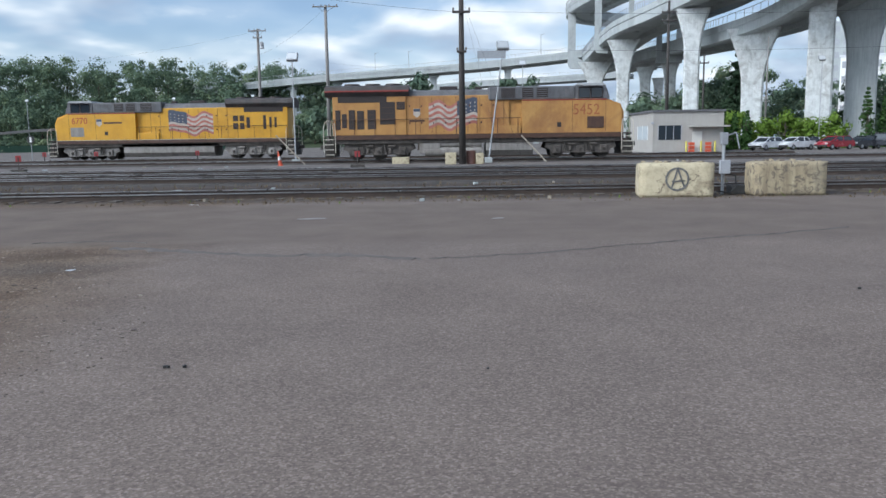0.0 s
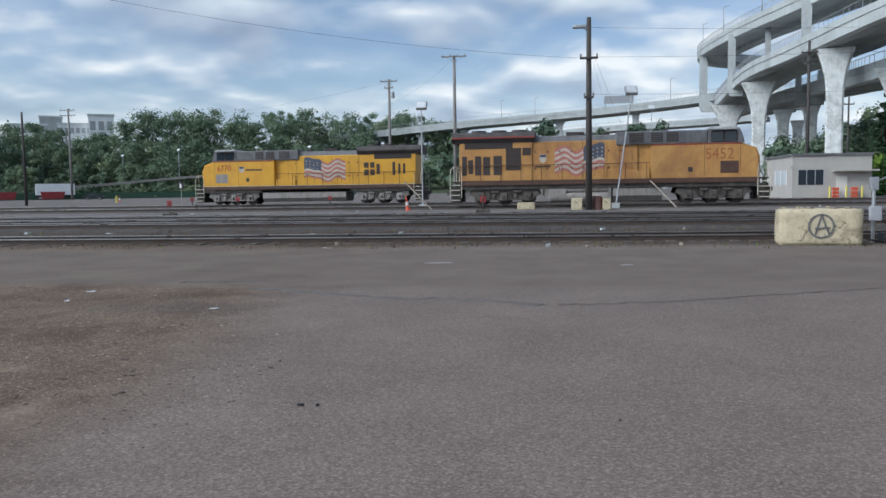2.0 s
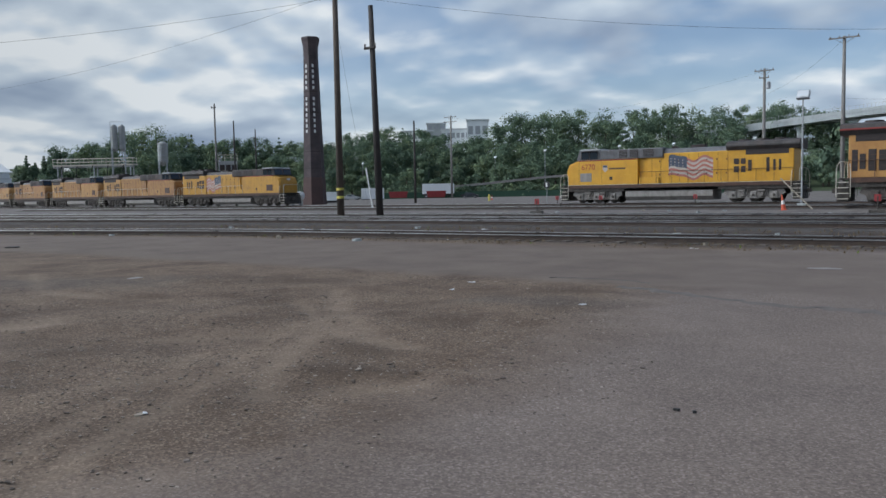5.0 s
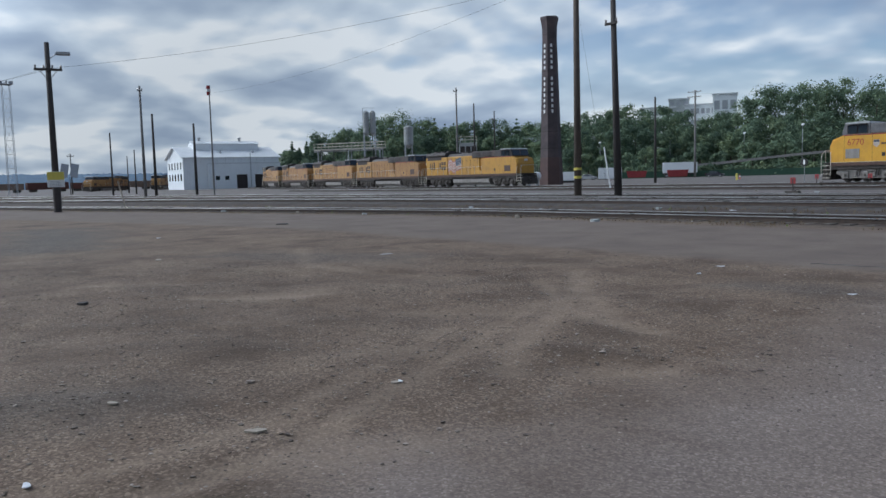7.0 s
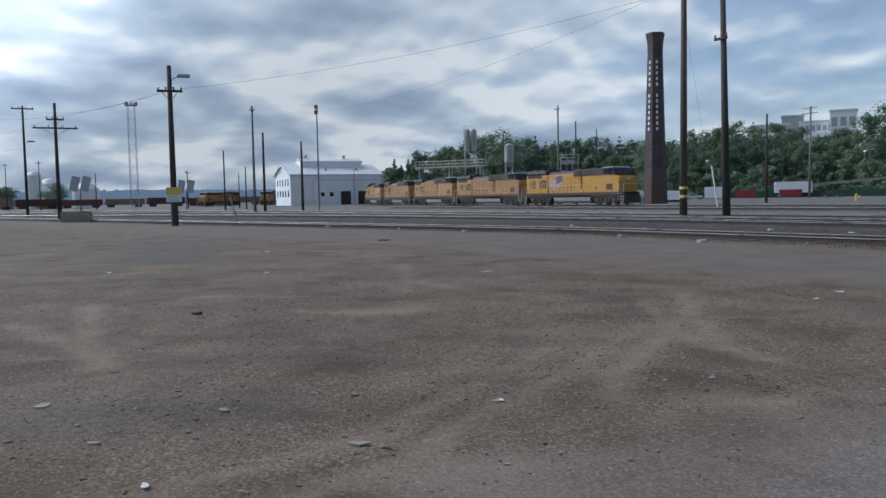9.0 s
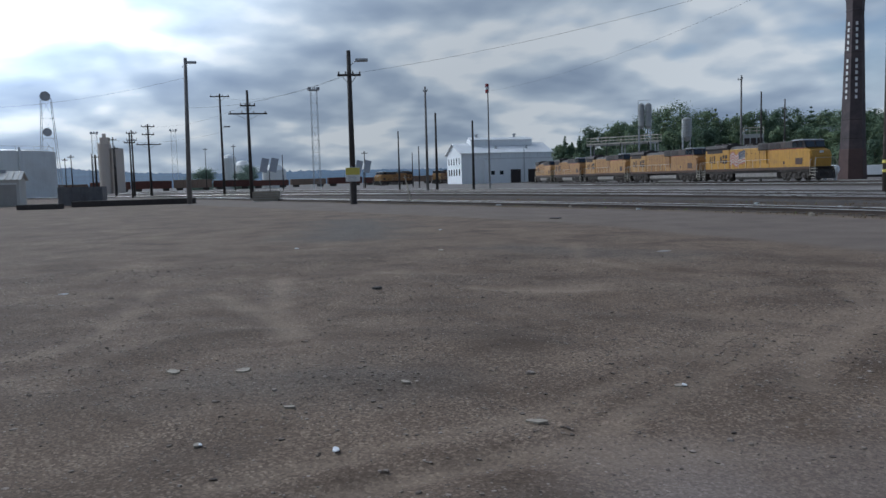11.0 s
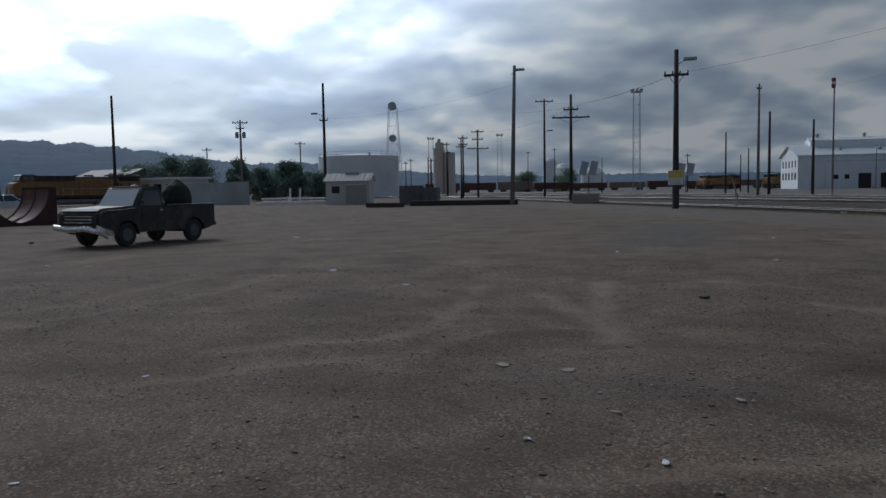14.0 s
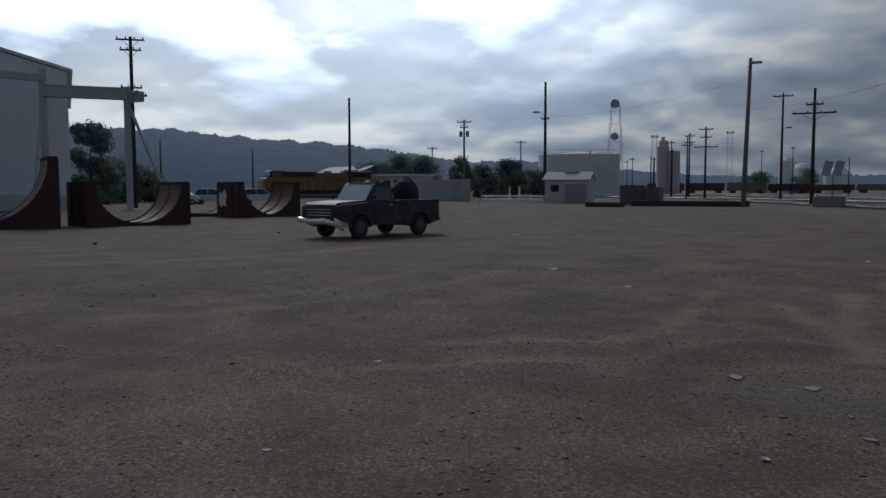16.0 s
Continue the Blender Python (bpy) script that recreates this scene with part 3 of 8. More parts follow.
# ---- ground ----


# wheel tracks and pale dust on the lot: half width, strength, places along it
DUST = [(0.30, 0.9, [(-11.6, 0.5), (-10.1, 0.9), (-9.1, 1.1)]), (0.28, 0.8, [(-13.2, 1.6), (-10.2, 1.2), (-9.1, 1.1), (-8.2, 1.15)]), (0.26, 0.75, [(-7.6, -2.9), (-8.0, -2.0), (-8.3, -1.2), (-9.0, -0.8), (-10.9, -0.5), (-12.6, -0.4)]),
        (0.22, 0.55, [(-6.4, -3.0), (-7.0, -1.8), (-7.6, -0.8), (-8.6, -0.1)]), (0.55, 0.9, [(-10.3, 4.2), (-9.7, 5.2)]), (0.16, 0.8, [(-3.8, 0.2), (-4.0, 0.8), (-4.1, 1.6), (-4.2, 2.3), (-4.6, 2.95), (-5.05, 3.85), (-5.9, 5.2), (-6.9, 6.9)]),
        (0.14, 0.6, [(-4.3, 0.2), (-4.5, 1.1), (-4.7, 1.9), (-5.1, 2.9), (-5.6, 3.9), (-6.4, 5.1)]), (0.10, 0.7, [(-4.88, 2.38), (-5.02, 2.69), (-4.78, 2.62), (-4.61, 2.29)]), (0.22, 0.8, [(-8.1, 8.1), (-6.5, 6.9), (-5.5, 6.4), (-4.8, 6.3)]),
        (0.22, 0.7, [(-8.6, 9.4), (-8.2, 8.9), (-6.3, 7.2), (-5.46, 6.5)]), (0.26, 0.8, [(-8.0, 8.9), (-6.9, 7.4), (-5.7, 5.6), (-4.7, 4.3)]), (0.36, 0.8, [(-4.25, 4.75), (-3.9, 5.2)]), (0.42, 0.7, [(-3.95, 2.2), (-3.7, 2.7)]),
        (0.24, 0.5, [(-14.5, -4.2), (-11.5, -4.6), (-9.0, -5.6), (-7.6, -7.0)]), (0.24, 0.45, [(-13.8, -5.6), (-11.0, -6.0), (-8.8, -7.0)]), (0.30, 0.5, [(-16.0, 8.4), (-12.8, 6.9), (-11.0, 7.2)]), (0.45, 0.6, [(-7.2, 5.6), (-6.6, 6.2)]),
        (0.5, 0.5, [(-12.9, 3.4), (-12.2, 4.3)]), (0.4, 0.5, [(-6.0, 3.9), (-5.4, 4.6)]), (0.6, 0.55, [(-20.0, -8.8), (-16.0, -10.2), (-12.5, -13.0)]), (0.7, 0.45, [(-5.4, -4.6), (-5.0, -5.6)])]
CRUMB = [(0.30, 0.9, [(-7.9, -0.6), (-8.4, 0.2), (-8.6, 1.0)]), (0.55, 0.9, [(-7.4, 2.5), (-6.7, 3.0)]), (0.28, 1.0, [(-4.95, 5.1), (-4.15, 5.35)]), (0.10, 1.0, [(-4.45, 2.75), (-4.75, 3.3), (-5.0, 3.7)]), (0.4, 0.7, [(-6.2, 1.0), (-5.8, 1.9)]),
         (0.35, 0.8, [(-9.2, 2.2), (-8.6, 3.1)]), (0.5, 0.7, [(-7.6, 4.3), (-7.0, 5.0)]), (0.8, 0.7, [(-11.5, -2.2), (-10.0, -2.6)]), (0.6, 0.7, [(-6.6, -1.6), (-6.2, -0.8)]), (0.35, 0.9, [(-5.6, 10.9), (-3.6, 10.9), (-1.8, 10.5)]), (0.9, 0.8, [(-12.5, 9.6), (-9.5, 10.2)])]
RUBBLE = [(2.4, 1.0, [(-30.5, 6.2), (-27.0, 5.8), (-21.5, 4.2)]), (0.7, 0.6, [(-6.0, 9.6), (-4.2, 9.9)]), (1.2, 0.6, [(-16.0, 6.8), (-12.5, 8.6)]), (0.9, 0.5, [(-6.4, 0.4), (-6.0, 1.6)])]


def worn(strokes, x, y):
    """How much of a worn stroke lies at a place: 1 on its line, 0 beyond its ragged edge."""
    best = 0.0
    for half, strength, pts in strokes:
        reach = half * 1.7
        if not (min(p[0] for p in pts) - reach < x < max(p[0] for p in pts) + reach and min(p[1] for p in pts) - reach < y < max(p[1] for p in pts) + reach):
            continue
        near = 1e9
        for (ax, ay), (bx, by) in zip(pts, pts[1:]):
            ex, ey = bx - ax, by - ay
            u = max(0.0, min(1.0, ((x - ax) * ex + (y - ay) * ey) / (ex * ex + ey * ey)))
            near = min(near, math.hypot(x - ax - u * ex, y - ay - u * ey))
        k = 1.15 - near / (half * 0.85) + 0.5 * noise.noise((x * 1.9, y * 1.9, half * 30))
        best = max(best, strength * max(0.0, min(1.0, k)))
    return best


def lot_height(x, y):
    """Swells and ruts of the lot; level under the tracks and far off."""
    k = max(0.0, min(1.0, (17 - math.hypot(x + 6, y)) / 8)) * max(0.0, min(1.0, (11.5 - y) / 1.5)) * max(0.15, min(1.0, (-2.4 - x) / 1.6))
    if k <= 0:
        return 0.0
    z = 0.05 * noise.noise((x * 0.5, y * 0.5, 3.0)) + 0.022 * noise.noise((x * 2.1, y * 2.1, 8.0)) + 0.010 * noise.noise((x * 5.3, y * 5.3, 2.0)) - 0.01
    return k * (z - 0.035 * worn(DUST, x, y) + 0.03 * worn(CRUMB, x, y))


def build_ground():
    step = 0.13
    xs = [-4200, -1500, -500, -200, -120, -80, -60, -50, -44, -40, -37] + [-34 + 0.8 * i for i in range(16)] + [-21.2 + step * i for i in range(156)] + [-0.8 + 0.8 * i for i in range(14)] + [14, 20, 40, 80, 200, 500, 1500, 4200]
    ys = [-4200, -1500, -500, -200, -100, -50, -30, -24, -20, -17, -15.5, -14.6] + [-14 + 0.4 * i for i in range(15)] + [-7.9 + step * i for i in range(151)] + [12.2, 14, 18, 22, 40, 80, 200, 500, 1500, 4200]
    xs, ys = sorted(set(xs)), sorted(set(ys))
    verts = [(x, y, lot_height(x, y)) for y in ys for x in xs]
    n = len(xs)
    faces = [(j * n + i, j * n + i + 1, (j + 1) * n + i + 1, (j + 1) * n + i) for j in range(len(ys) - 1) for i in range(n - 1)]
    ob = mesh_from("ground", verts, faces, "ground", "worn grey asphalt and gravel yard", "ground", "structure", smooth=True)
    for key, strokes in (("dust", DUST), ("crumb", CRUMB), ("rubble", RUBBLE)):
        a = ob.data.attributes.new(key, "FLOAT", "POINT")
        a.data.foreach_set("value", [worn(strokes, x, y) for x, y, z in verts])


build_ground()

# ---- tracks: y at x = 0, how hard each bends south (minus) or north in the west, its ends, and how deep it is bedded ----
TRACKS = [(22.55, None, -104, 70, 0.075), (30.0, -0.003, -200, 70, 0.0), (33.9, -0.0014, -260, 70, 0.0), (38.7, -0.0009, -260, 90, 0.0),
          (56.0, 0.0, -110, 90, 0.0), (69.0, 0.0016, -225, 30, 0.0)]


def track_y(row, x):
    y0, bend, *_ = row
    w = max(0.0, -20 - x)
    if bend is None:
        return y0 + 0.045 * max(x, -20) - 0.27 * (math.hypot(w, 6) - 6)
    if bend > 0:
        w = max(0.0, -85 - x)
    return y0 + bend * w * w


def track_path(row, step=4.0):
    x0, x1 = row[2], row[3]
    n = int((x1 - x0) / step)
    return [(x0 + (x1 - x0) * i / n, track_y(row, x0 + (x1 - x0) * i / n), -row[4]) for i in range(n + 1)]


RAIL = [(-0.075, 0.0), (0.075, 0.0), (0.02, 0.03), (0.02, 0.12), (0.037, 0.13), (0.037, 0.165), (-0.037, 0.165), (-0.037, 0.13), (-0.02, 0.12), (-0.02, 0.03)]


def build_track(row, ties):
    tr = thing("railway_track", "pair of worn steel rails on dark wooden ties", "track", group="yard tracks", kind="structure")
    path = track_path(row)
    if row[4] == 0:
        part("ballast", sweep(path, [(-1.9, 0.0), (1.9, 0.0), (1.5, 0.055), (-1.5, 0.055)]), "ballast", tr)
    for off in (-0.7525, 0.7525):
        part("rail", sweep([(x, y + off, z + 0.075) for x, y, z in path], RAIL), "rail_side", tr)
        part("rail_head", sweep([(x, y + off, z + 0.2405) for x, y, z in path], [(-0.039, -0.022), (0.039, -0.022), (0.039, -0.006), (0.026, 0.006), (-0.026, 0.006), (-0.039, -0.006)]), "rail", tr, "bright worn running surface")
    bm = bmesh.new()
    x = row[2]
    rnd = random.Random(int(row[0] * 10))
    while x < row[3]:
        y = track_y(row, x)
        if not (ties and -30 < x < 20):
            box(x - 0.11, x + 0.11, y - 1.28, y + 1.28, 0.0, 0.062 - row[4] * 0.6 + rnd.uniform(-0.012, 0.010), bm=bm)
        x += 0.54
    t = part("ties", bm, "tie", tr, "rows of dark wooden ties")
    tagged(t, kind="stuff")
    if ties:
        me = put_mesh("tie", box(-0.11, 0.11, -1.28, 1.28, -0.05, 0.0), "tie")
        x = -30 + 0.2
        while x < 20:
            o = new("tie", me)
            o.parent = tr
            o.location = (x, track_y(row, x), 0.064 - row[4] * 0.6 + rnd.uniform(-0.012, 0.010))
            o.rotation_euler[2] = rnd.uniform(-0.03, 0.03)
            x += 0.54


for i, row in enumerate(TRACKS):
    build_track(row, i == 0)

# ---- locomotives ----


def flag_painting(parent, x0, x1, z0, z1, y, out, canton_left):
    """A waving striped flag painted on the hood: thin wavy bands and a blue field, set just proud of the side."""
    cols, L, Hh = 24, x1 - x0, z1 - z0
    wave = lambda u: 0.10 * math.sin(u * 9.0) + 0.05 * math.sin(u * 17.0 + 1)
    yy = y + out * 0.008
    for colour in ("flag_red", "flag_white"):
        bm = bmesh.new()
        for s in range(9):
            if (s % 2 == 0) != (colour == "flag_red"):
                continue
            for c in range(cols):
                us = (c / cols, (c + 1) / cols)
                if s >= 4 and (us[0] < 0.40 if canton_left else us[1] > 0.60):
                    continue
                q = []
                for u, v in ((us[0], s / 9), (us[1], s / 9), (us[1], (s + 1) / 9), (us[0], (s + 1) / 9)):
                    q.append(bm.verts.new((x0 + L * u, yy, z0 + Hh * (0.08 + 0.84 * v) + wave(u) * Hh * 0.9 - 0.10 * Hh * (u if canton_left else 1 - u))))
                bm.faces.new(q)
        part("painted_stripes", bm, colour, parent, "painted waving stripes")
    bm = bmesh.new()
    for c in range(cols):
        us = (c / cols, (c + 1) / cols)
        if us[0] >= 0.40 if canton_left else us[1] <= 0.60:
            continue
        q = [bm.verts.new((x0 + L * u, yy, z0 + Hh * (0.08 + 0.84 * v) + wave(u) * Hh * 0.9 - 0.10 * Hh * (u if canton_left else 1 - u))) for u, v in ((us[0], 4 / 9), (us[1], 4 / 9), (us[1], 1.02), (us[0], 1.02))]
        bm.faces.new(q)
    field = part("painted_field", bm, "flag_blue", parent, "painted dark blue field")
    for i in range(4):
        for j in range(3):
            bm = bmesh.new()
            u = (0.05 + 0.09 * i) if canton_left else (0.67 + 0.09 * i)
            v = 0.52 + 0.15 * j
            z = z0 + Hh * (0.08 + 0.84 * v) + wave(u) * Hh * 0.9 - 0.10 * Hh * (u if canton_left else 1 - u)
            box(x0 + L * u - 0.04, x0 + L * u + 0.04, yy + out * 0.003, yy + out * 0.006, z - 0.04, z + 0.04, bm=bm)
            part("star_mark", bm, "flag_white", field)


def bogie(loco, x0, x1, steel="truck_frame"):
    """A three-axle truck with side frames, wheels, springs and axle boxes."""
    mid = (x0 + x1) / 2
    axles = (x0 + 0.75, mid, x1 - 0.75)
    b = part("bogie", box(x0 + 0.3, x1 - 0.3, -0.9, 0.9, 0.55, 0.95, 0.03), "underframe", loco)
    for s in (-1, 1):
        pts = [(x0 - 0.15, 0.70), (x0 + 0.05, 1.14), (x0 + 0.9, 1.20), (x0 + 1.25, 1.04), (mid - 0.75, 1.04), (mid - 0.4, 1.16), (mid + 0.4, 1.16), (mid + 0.75, 1.04),
               (x1 - 1.25, 1.04), (x1 - 0.9, 1.20), (x1 - 0.05, 1.14), (x1 + 0.15, 0.70), (x1 - 0.2, 0.56), (x1 - 0.38, 0.30), (x1 - 1.1, 0.26), (x1 - 1.3, 0.44),
               (mid + 0.5, 0.44), (mid + 0.38, 0.26), (mid - 0.38, 0.26), (mid - 0.5, 0.44), (x0 + 1.3, 0.44), (x0 + 1.1, 0.26), (x0 + 0.38, 0.30), (x0 + 0.2, 0.56)]
        part("side_frame", prism(pts, s * 1.12 - 0.07, s * 1.12 + 0.07), steel, b, "cast steel side frame with dusty grime")
        for a in axles:
            part("axle_box", box(a - 0.24, a + 0.24, s * 1.26 - 0.08, s * 1.26 + 0.08, 0.30, 0.84, 0.06), steel, b)
            part("axle_cap", rod((a, s * 1.33, 0.56), (a, s * 1.40, 0.56), 0.13, 0.10, 10), "underframe", b)
            w = lathe([(0.50, -0.07), (0.53, -0.06), (0.53, 0.07), (0.40, 0.08), (0.38, 0.04), (0.14, 0.04), (0.12, 0.10)], 24)
            bmesh.ops.transform(w, matrix=Matrix.Translation((a, s * 0.80, 0.53)) @ Matrix.Rotation(-s * math.pi / 2, 4, "X"), verts=w.verts)
            part("wheel", w, "underframe", b, smooth=False)
        for k in (axles[0] + 0.85, axles[1] + 0.75):
            part("spring", lathe([(0.10, 0), (0.13, 0.05), (0.10, 0.1), (0.13, 0.15), (0.10, 0.2), (0.13, 0.25), (0.10, 0.3)], 10, None, (k, s * 1.24, 0.46)), steel, b)
            part("damper", rod((k + 0.30, s * 1.30, 0.50), (k + 0.42, s * 1.30, 1.02), 0.05, None, 8), "underframe", b)
            part("brake_rod", pipe([(k - 0.55, s * 1.25, 0.36), (k + 0.55, s * 1.25, 0.36)], 0.035), steel, b)
            part("brake_cylinder", rod((k - 0.35, s * 1.27, 0.90), (k + 0.15, s * 1.27, 0.90), 0.11), steel, b)
    return b


def steps(loco, x, s, flip):
    st = part("step_well", box(x - 0.05, x + 0.05, s * 1.05, s * 1.5, 0.35, 1.55), "underframe", loco)
    for k in range(4):
        z = 0.35 + 0.33 * k
        part("tread", box(x - 0.35 * flip, x + 0.3 * flip, s * 1.1, s * 1.52, z, z + 0.05) if flip > 0 else box(x - 0.3, x + 0.35, s * 1.1, s * 1.52, z, z + 0.05), "handrail", st)
    for dx in (-0.42, 0.42):
        part("grab_rail", pipe([(x + dx, s * 1.54, 0.5), (x + dx, s * 1.54, 1.9), (x + dx * 0.9, s * 1.5, 2.35), (x + dx * 0.7, s * 1.2, 2.55)], 0.028), "handrail", st)


def locomotive(label, number, paint, radiator="wing", group="locomotives", flag=True, shield=True, roof="loco_gray", flag_x=(10.9, 14.9), shield_x=4.5, digits=0.72):
    """A wide-cab six-axle diesel, nose at x = 0, 22.3 m long."""
    L = 22.3
    lo = thing("locomotive", label, "locomotive", group=group)
    steel = "bogie_dark" if paint != "yellow" else "truck_frame"
    bogie(lo, 1.35, 6.2, steel)
    bogie(lo, 15.9, 20.8, steel)
    part("frame", box(0.7, L - 0.7, -1.42, 1.42, 1.04, 1.58, 0.03), "underframe", lo)
    for s in (-1, 1):
        part("side_sill", box(0.8, L - 0.8, s * 1.5 - 0.04, s * 1.5 + 0.04, 1.32, 1.60, 0.01), "sill", lo)
    # nose, cab base and cab
    nose = prism([(0.75, 1.6), (0.70, 2.9), (0.95, 3.45), (1.95, 3.78), (8.0, 3.78), (8.0, 1.6)], -1.5, 1.5)
    bmesh.ops.bevel(nose, geom=[e for e in nose.edges if abs(e.verts[0].co.y - e.verts[1].co.y) < 0.1 and max(e.verts[0].co.x, e.verts[1].co.x) < 2.2], offset=0.16, segments=3, affect="EDGES")
    body = part("nose_and_cab_side", nose, paint, lo)
    for s in (-1, 1):
        part("panel_line", box(2.02, 2.04, s * 1.5 - 0.006, s * 1.5 + 0.006, 1.7, 3.7), "grille", body)
        part("panel_line", box(4.4, 4.42, s * 1.5 - 0.006, s * 1.5 + 0.006, 1.7, 3.7), "grille", body)
        part("side_hatch", box(2.15, 3.35, s * 1.51 - 0.02, s * 1.51 + 0.02, 1.9, 2.65, 0.02), "tank_gray" if paint == "yellow" else "sill", body)
        part("red_stripe", box(2.0, 8.0, s * 1.503 - 0.006, s * 1.503 + 0.006, 3.69, 3.77), "red_trim", body)
    cab = part("cab", prism([(1.75, 3.78), (2.05, 4.62), (2.25, 4.74), (4.05, 4.74), (4.2, 4.62), (4.2, 3.78)], -1.44, 1.44), roof, lo)
    for s in (-1, 1):
        for x0, x1 in ((2.28, 3.08), (3.16, 3.96)):
            w = part("side_window", box(x0, x1, s * 1.445 - 0.02, s * 1.445 + 0.02, 3.86, 4.50, 0.015), "glass", cab)
            part("window_frame", pipe([(x0, s * 1.47, 3.86), (x1, s * 1.47, 3.86), (x1, s * 1.47, 4.50), (x0, s * 1.47, 4.50), (x0, s * 1.47, 3.86)], 0.025), "grille", w)
        part("sun_shade", box(2.3, 3.95, min(s * 1.44, s * 1.78), max(s * 1.44, s * 1.78), 4.56, 4.60), roof, cab)
        part("windscreen", box(-0.02, 0.02, min(s * 0.12, s * 1.3), max(s * 0.12, s * 1.3), -0.34, 0.30, m=Matrix.Translation((1.86, 0, 4.2)) @ Matrix.Rotation(radians(20), 4, "Y")), "glass", cab)
        part("number_board", box(1.5, 1.56, min(s * 0.5, s * 1.25), max(s * 0.5, s * 1.25), 3.72, 3.92, m=Matrix.Translation((0.35, 0, 0.1))), "grille", cab)
    # thin sheet added for the bright reflection on the cab roof
    part("cab_roof_sheet", prism([(2.0, 4.63), (2.22, 4.765), (4.06, 4.765), (4.22, 4.63)], -1.46, 1.46), "cab_top", cab, "weathered cab roof, coloured pale for reflected sky")
    part("cab_door", box(4.2, 4.24, -0.5, 0.5, 2.0, 3.9), paint, cab)
    for s in (-1, 1):
        part("walkway_edge", box(0.9, L - 0.9, s * 1.535 - 0.012, s * 1.535 + 0.012, 1.595, 1.625), "handrail" if paint == "yellow" else "sill", lo, "worn pale walkway edge")
        part("cable_tray", box(6.6, 15.4, min(s * 1.30, s * 1.42), max(s * 1.30, s * 1.42), 1.06, 1.24), "underframe", lo)
        part("sand_filler", box(5.2, 5.5, s * 1.505 - 0.015, s * 1.505 + 0.015, 2.0, 2.3, 0.01), "grille", body)
        part("vent_panel", box(4.75, 7.6, s * 1.503 - 0.006, s * 1.503 + 0.006, 1.72, 2.45, 0.004), paint, body)
    part("headlight", box(0.74, 0.80, -0.28, 0.28, 3.15, 3.4, 0.02), "lamp_glass", body)
    # equipment and engine hoods
    eq = part("equipment_hood", box(4.2, 10.4, -1.42, 1.42, 3.78, 4.62, 0.10), roof, lo)
    for s in (-1, 1):
        for x0, x1 in ((6.15, 6.95), (7.2, 8.0), (8.5, 9.5)):
            v = part("air_intake", box(x0, x1, s * 1.425 - 0.02, s * 1.425 + 0.02, 3.92, 4.52, 0.01), "grille", eq)
            for k in range(4):
                part("louvre", box(x0 + 0.03, x1 - 0.03, s * 1.45 - 0.012, s * 1.45 + 0.012, 4.0 + 0.13 * k, 4.03 + 0.13 * k), roof, v)
    part("hood_recess", box(8.0, 8.9, -1.15, 1.15, 1.6, 3.9), paint, lo)
    hood = part("engine_hood", box(8.9, 16.3, -1.28, 1.28, 1.6, 4.12, 0.06), paint, lo)
    part("hood_roof", prism([(-1.2, 4.12), (-1.0, 4.42), (-0.5, 4.52), (0.5, 4.52), (1.0, 4.42), (1.2, 4.12)], 10.4, 16.3, axis="x"), roof, lo)
    part("exhaust_housing", box(12.6, 13.9, -0.4, 0.4, 4.45, 4.75, 0.05), "grille", lo)
    for s in (-1, 1):
        for k in range(9):
            x = 9.3 + 0.86 * k
            part("hood_door_joint", box(x - 0.012, x + 0.012, s * 1.283 - 0.008, s * 1.283 + 0.008, 1.75, 4.0), "sill", hood)
            if k < 8:
                for z in (2.3, 3.4):
                    part("door_latch", box(x + 0.70, x + 0.80, s * 1.29 - 0.015, s * 1.29 + 0.015, z, z + 0.12), "sill", hood)
        part("battery_box", box(8.1, 10.0, min(s * 1.0, s * 1.45), max(s * 1.0, s * 1.45), 1.6, 2.15, 0.02), paint, hood)
        if flag:
            flag_painting(hood, flag_x[0], flag_x[1], 2.0, 3.95, s * 1.285, s, True)
        if shield:
            sx, sy = shield_x, 1.507 if shield_x < 8 else 1.29
            sh = part("painted_shield", prism([(sx, 3.30), (sx, 2.90), (sx + 0.25, 2.70), (sx + 0.5, 2.90), (sx + 0.5, 3.30)], s * sy - 0.004, s * sy + 0.004), "flag_white", hood, "small painted shield mark")
            part("shield_top", box(sx + 0.02, sx + 0.48, s * (sy + 0.006) - 0.003, s * (sy + 0.006) + 0.003, 3.10, 3.28), "flag_blue", sh)
            part("lettering_bar", box(sx + 0.65, sx + 2.3, s * sy - 0.003, s * sy + 0.003, 2.92, 3.06) if sx < 8 else box(sx - 0.3, sx + 0.8, s * sy - 0.003, s * sy + 0.003, 2.45, 2.57), "sill", hood)
    # radiator end
    rad = part("radiator_compartment", box(16.3, 21.6, -1.35, 1.35, 1.6, 4.1, 0.06), paint, lo)
    for s in (-1, 1):
        out = s * 1.355
        grilles = [(16.7, 17.15, 2.35, 2.85), (17.3, 17.7, 2.35, 2.85), (16.7, 17.15, 3.0, 3.45), (17.3, 17.7, 3.0, 3.45), (17.9, 18.2, 2.45, 3.3),
                   (19.4, 19.65, 2.35, 3.45), (19.95, 20.15, 2.45, 3.3), (20.4, 20.6, 2.45, 3.3)]
        if paint == "yellow_worn":
            grilles = [(16.4, 17.0, 3.25, 3.75), (17.1, 18.2, 2.3, 3.75), (18.5, 19.1, 2.0, 3.25), (19.35, 19.85, 2.0, 3.2), (20.0, 20.45, 2.0, 3.25), (20.6, 20.95, 2.1, 3.0), (21.05, 21.4, 2.0, 3.25)]
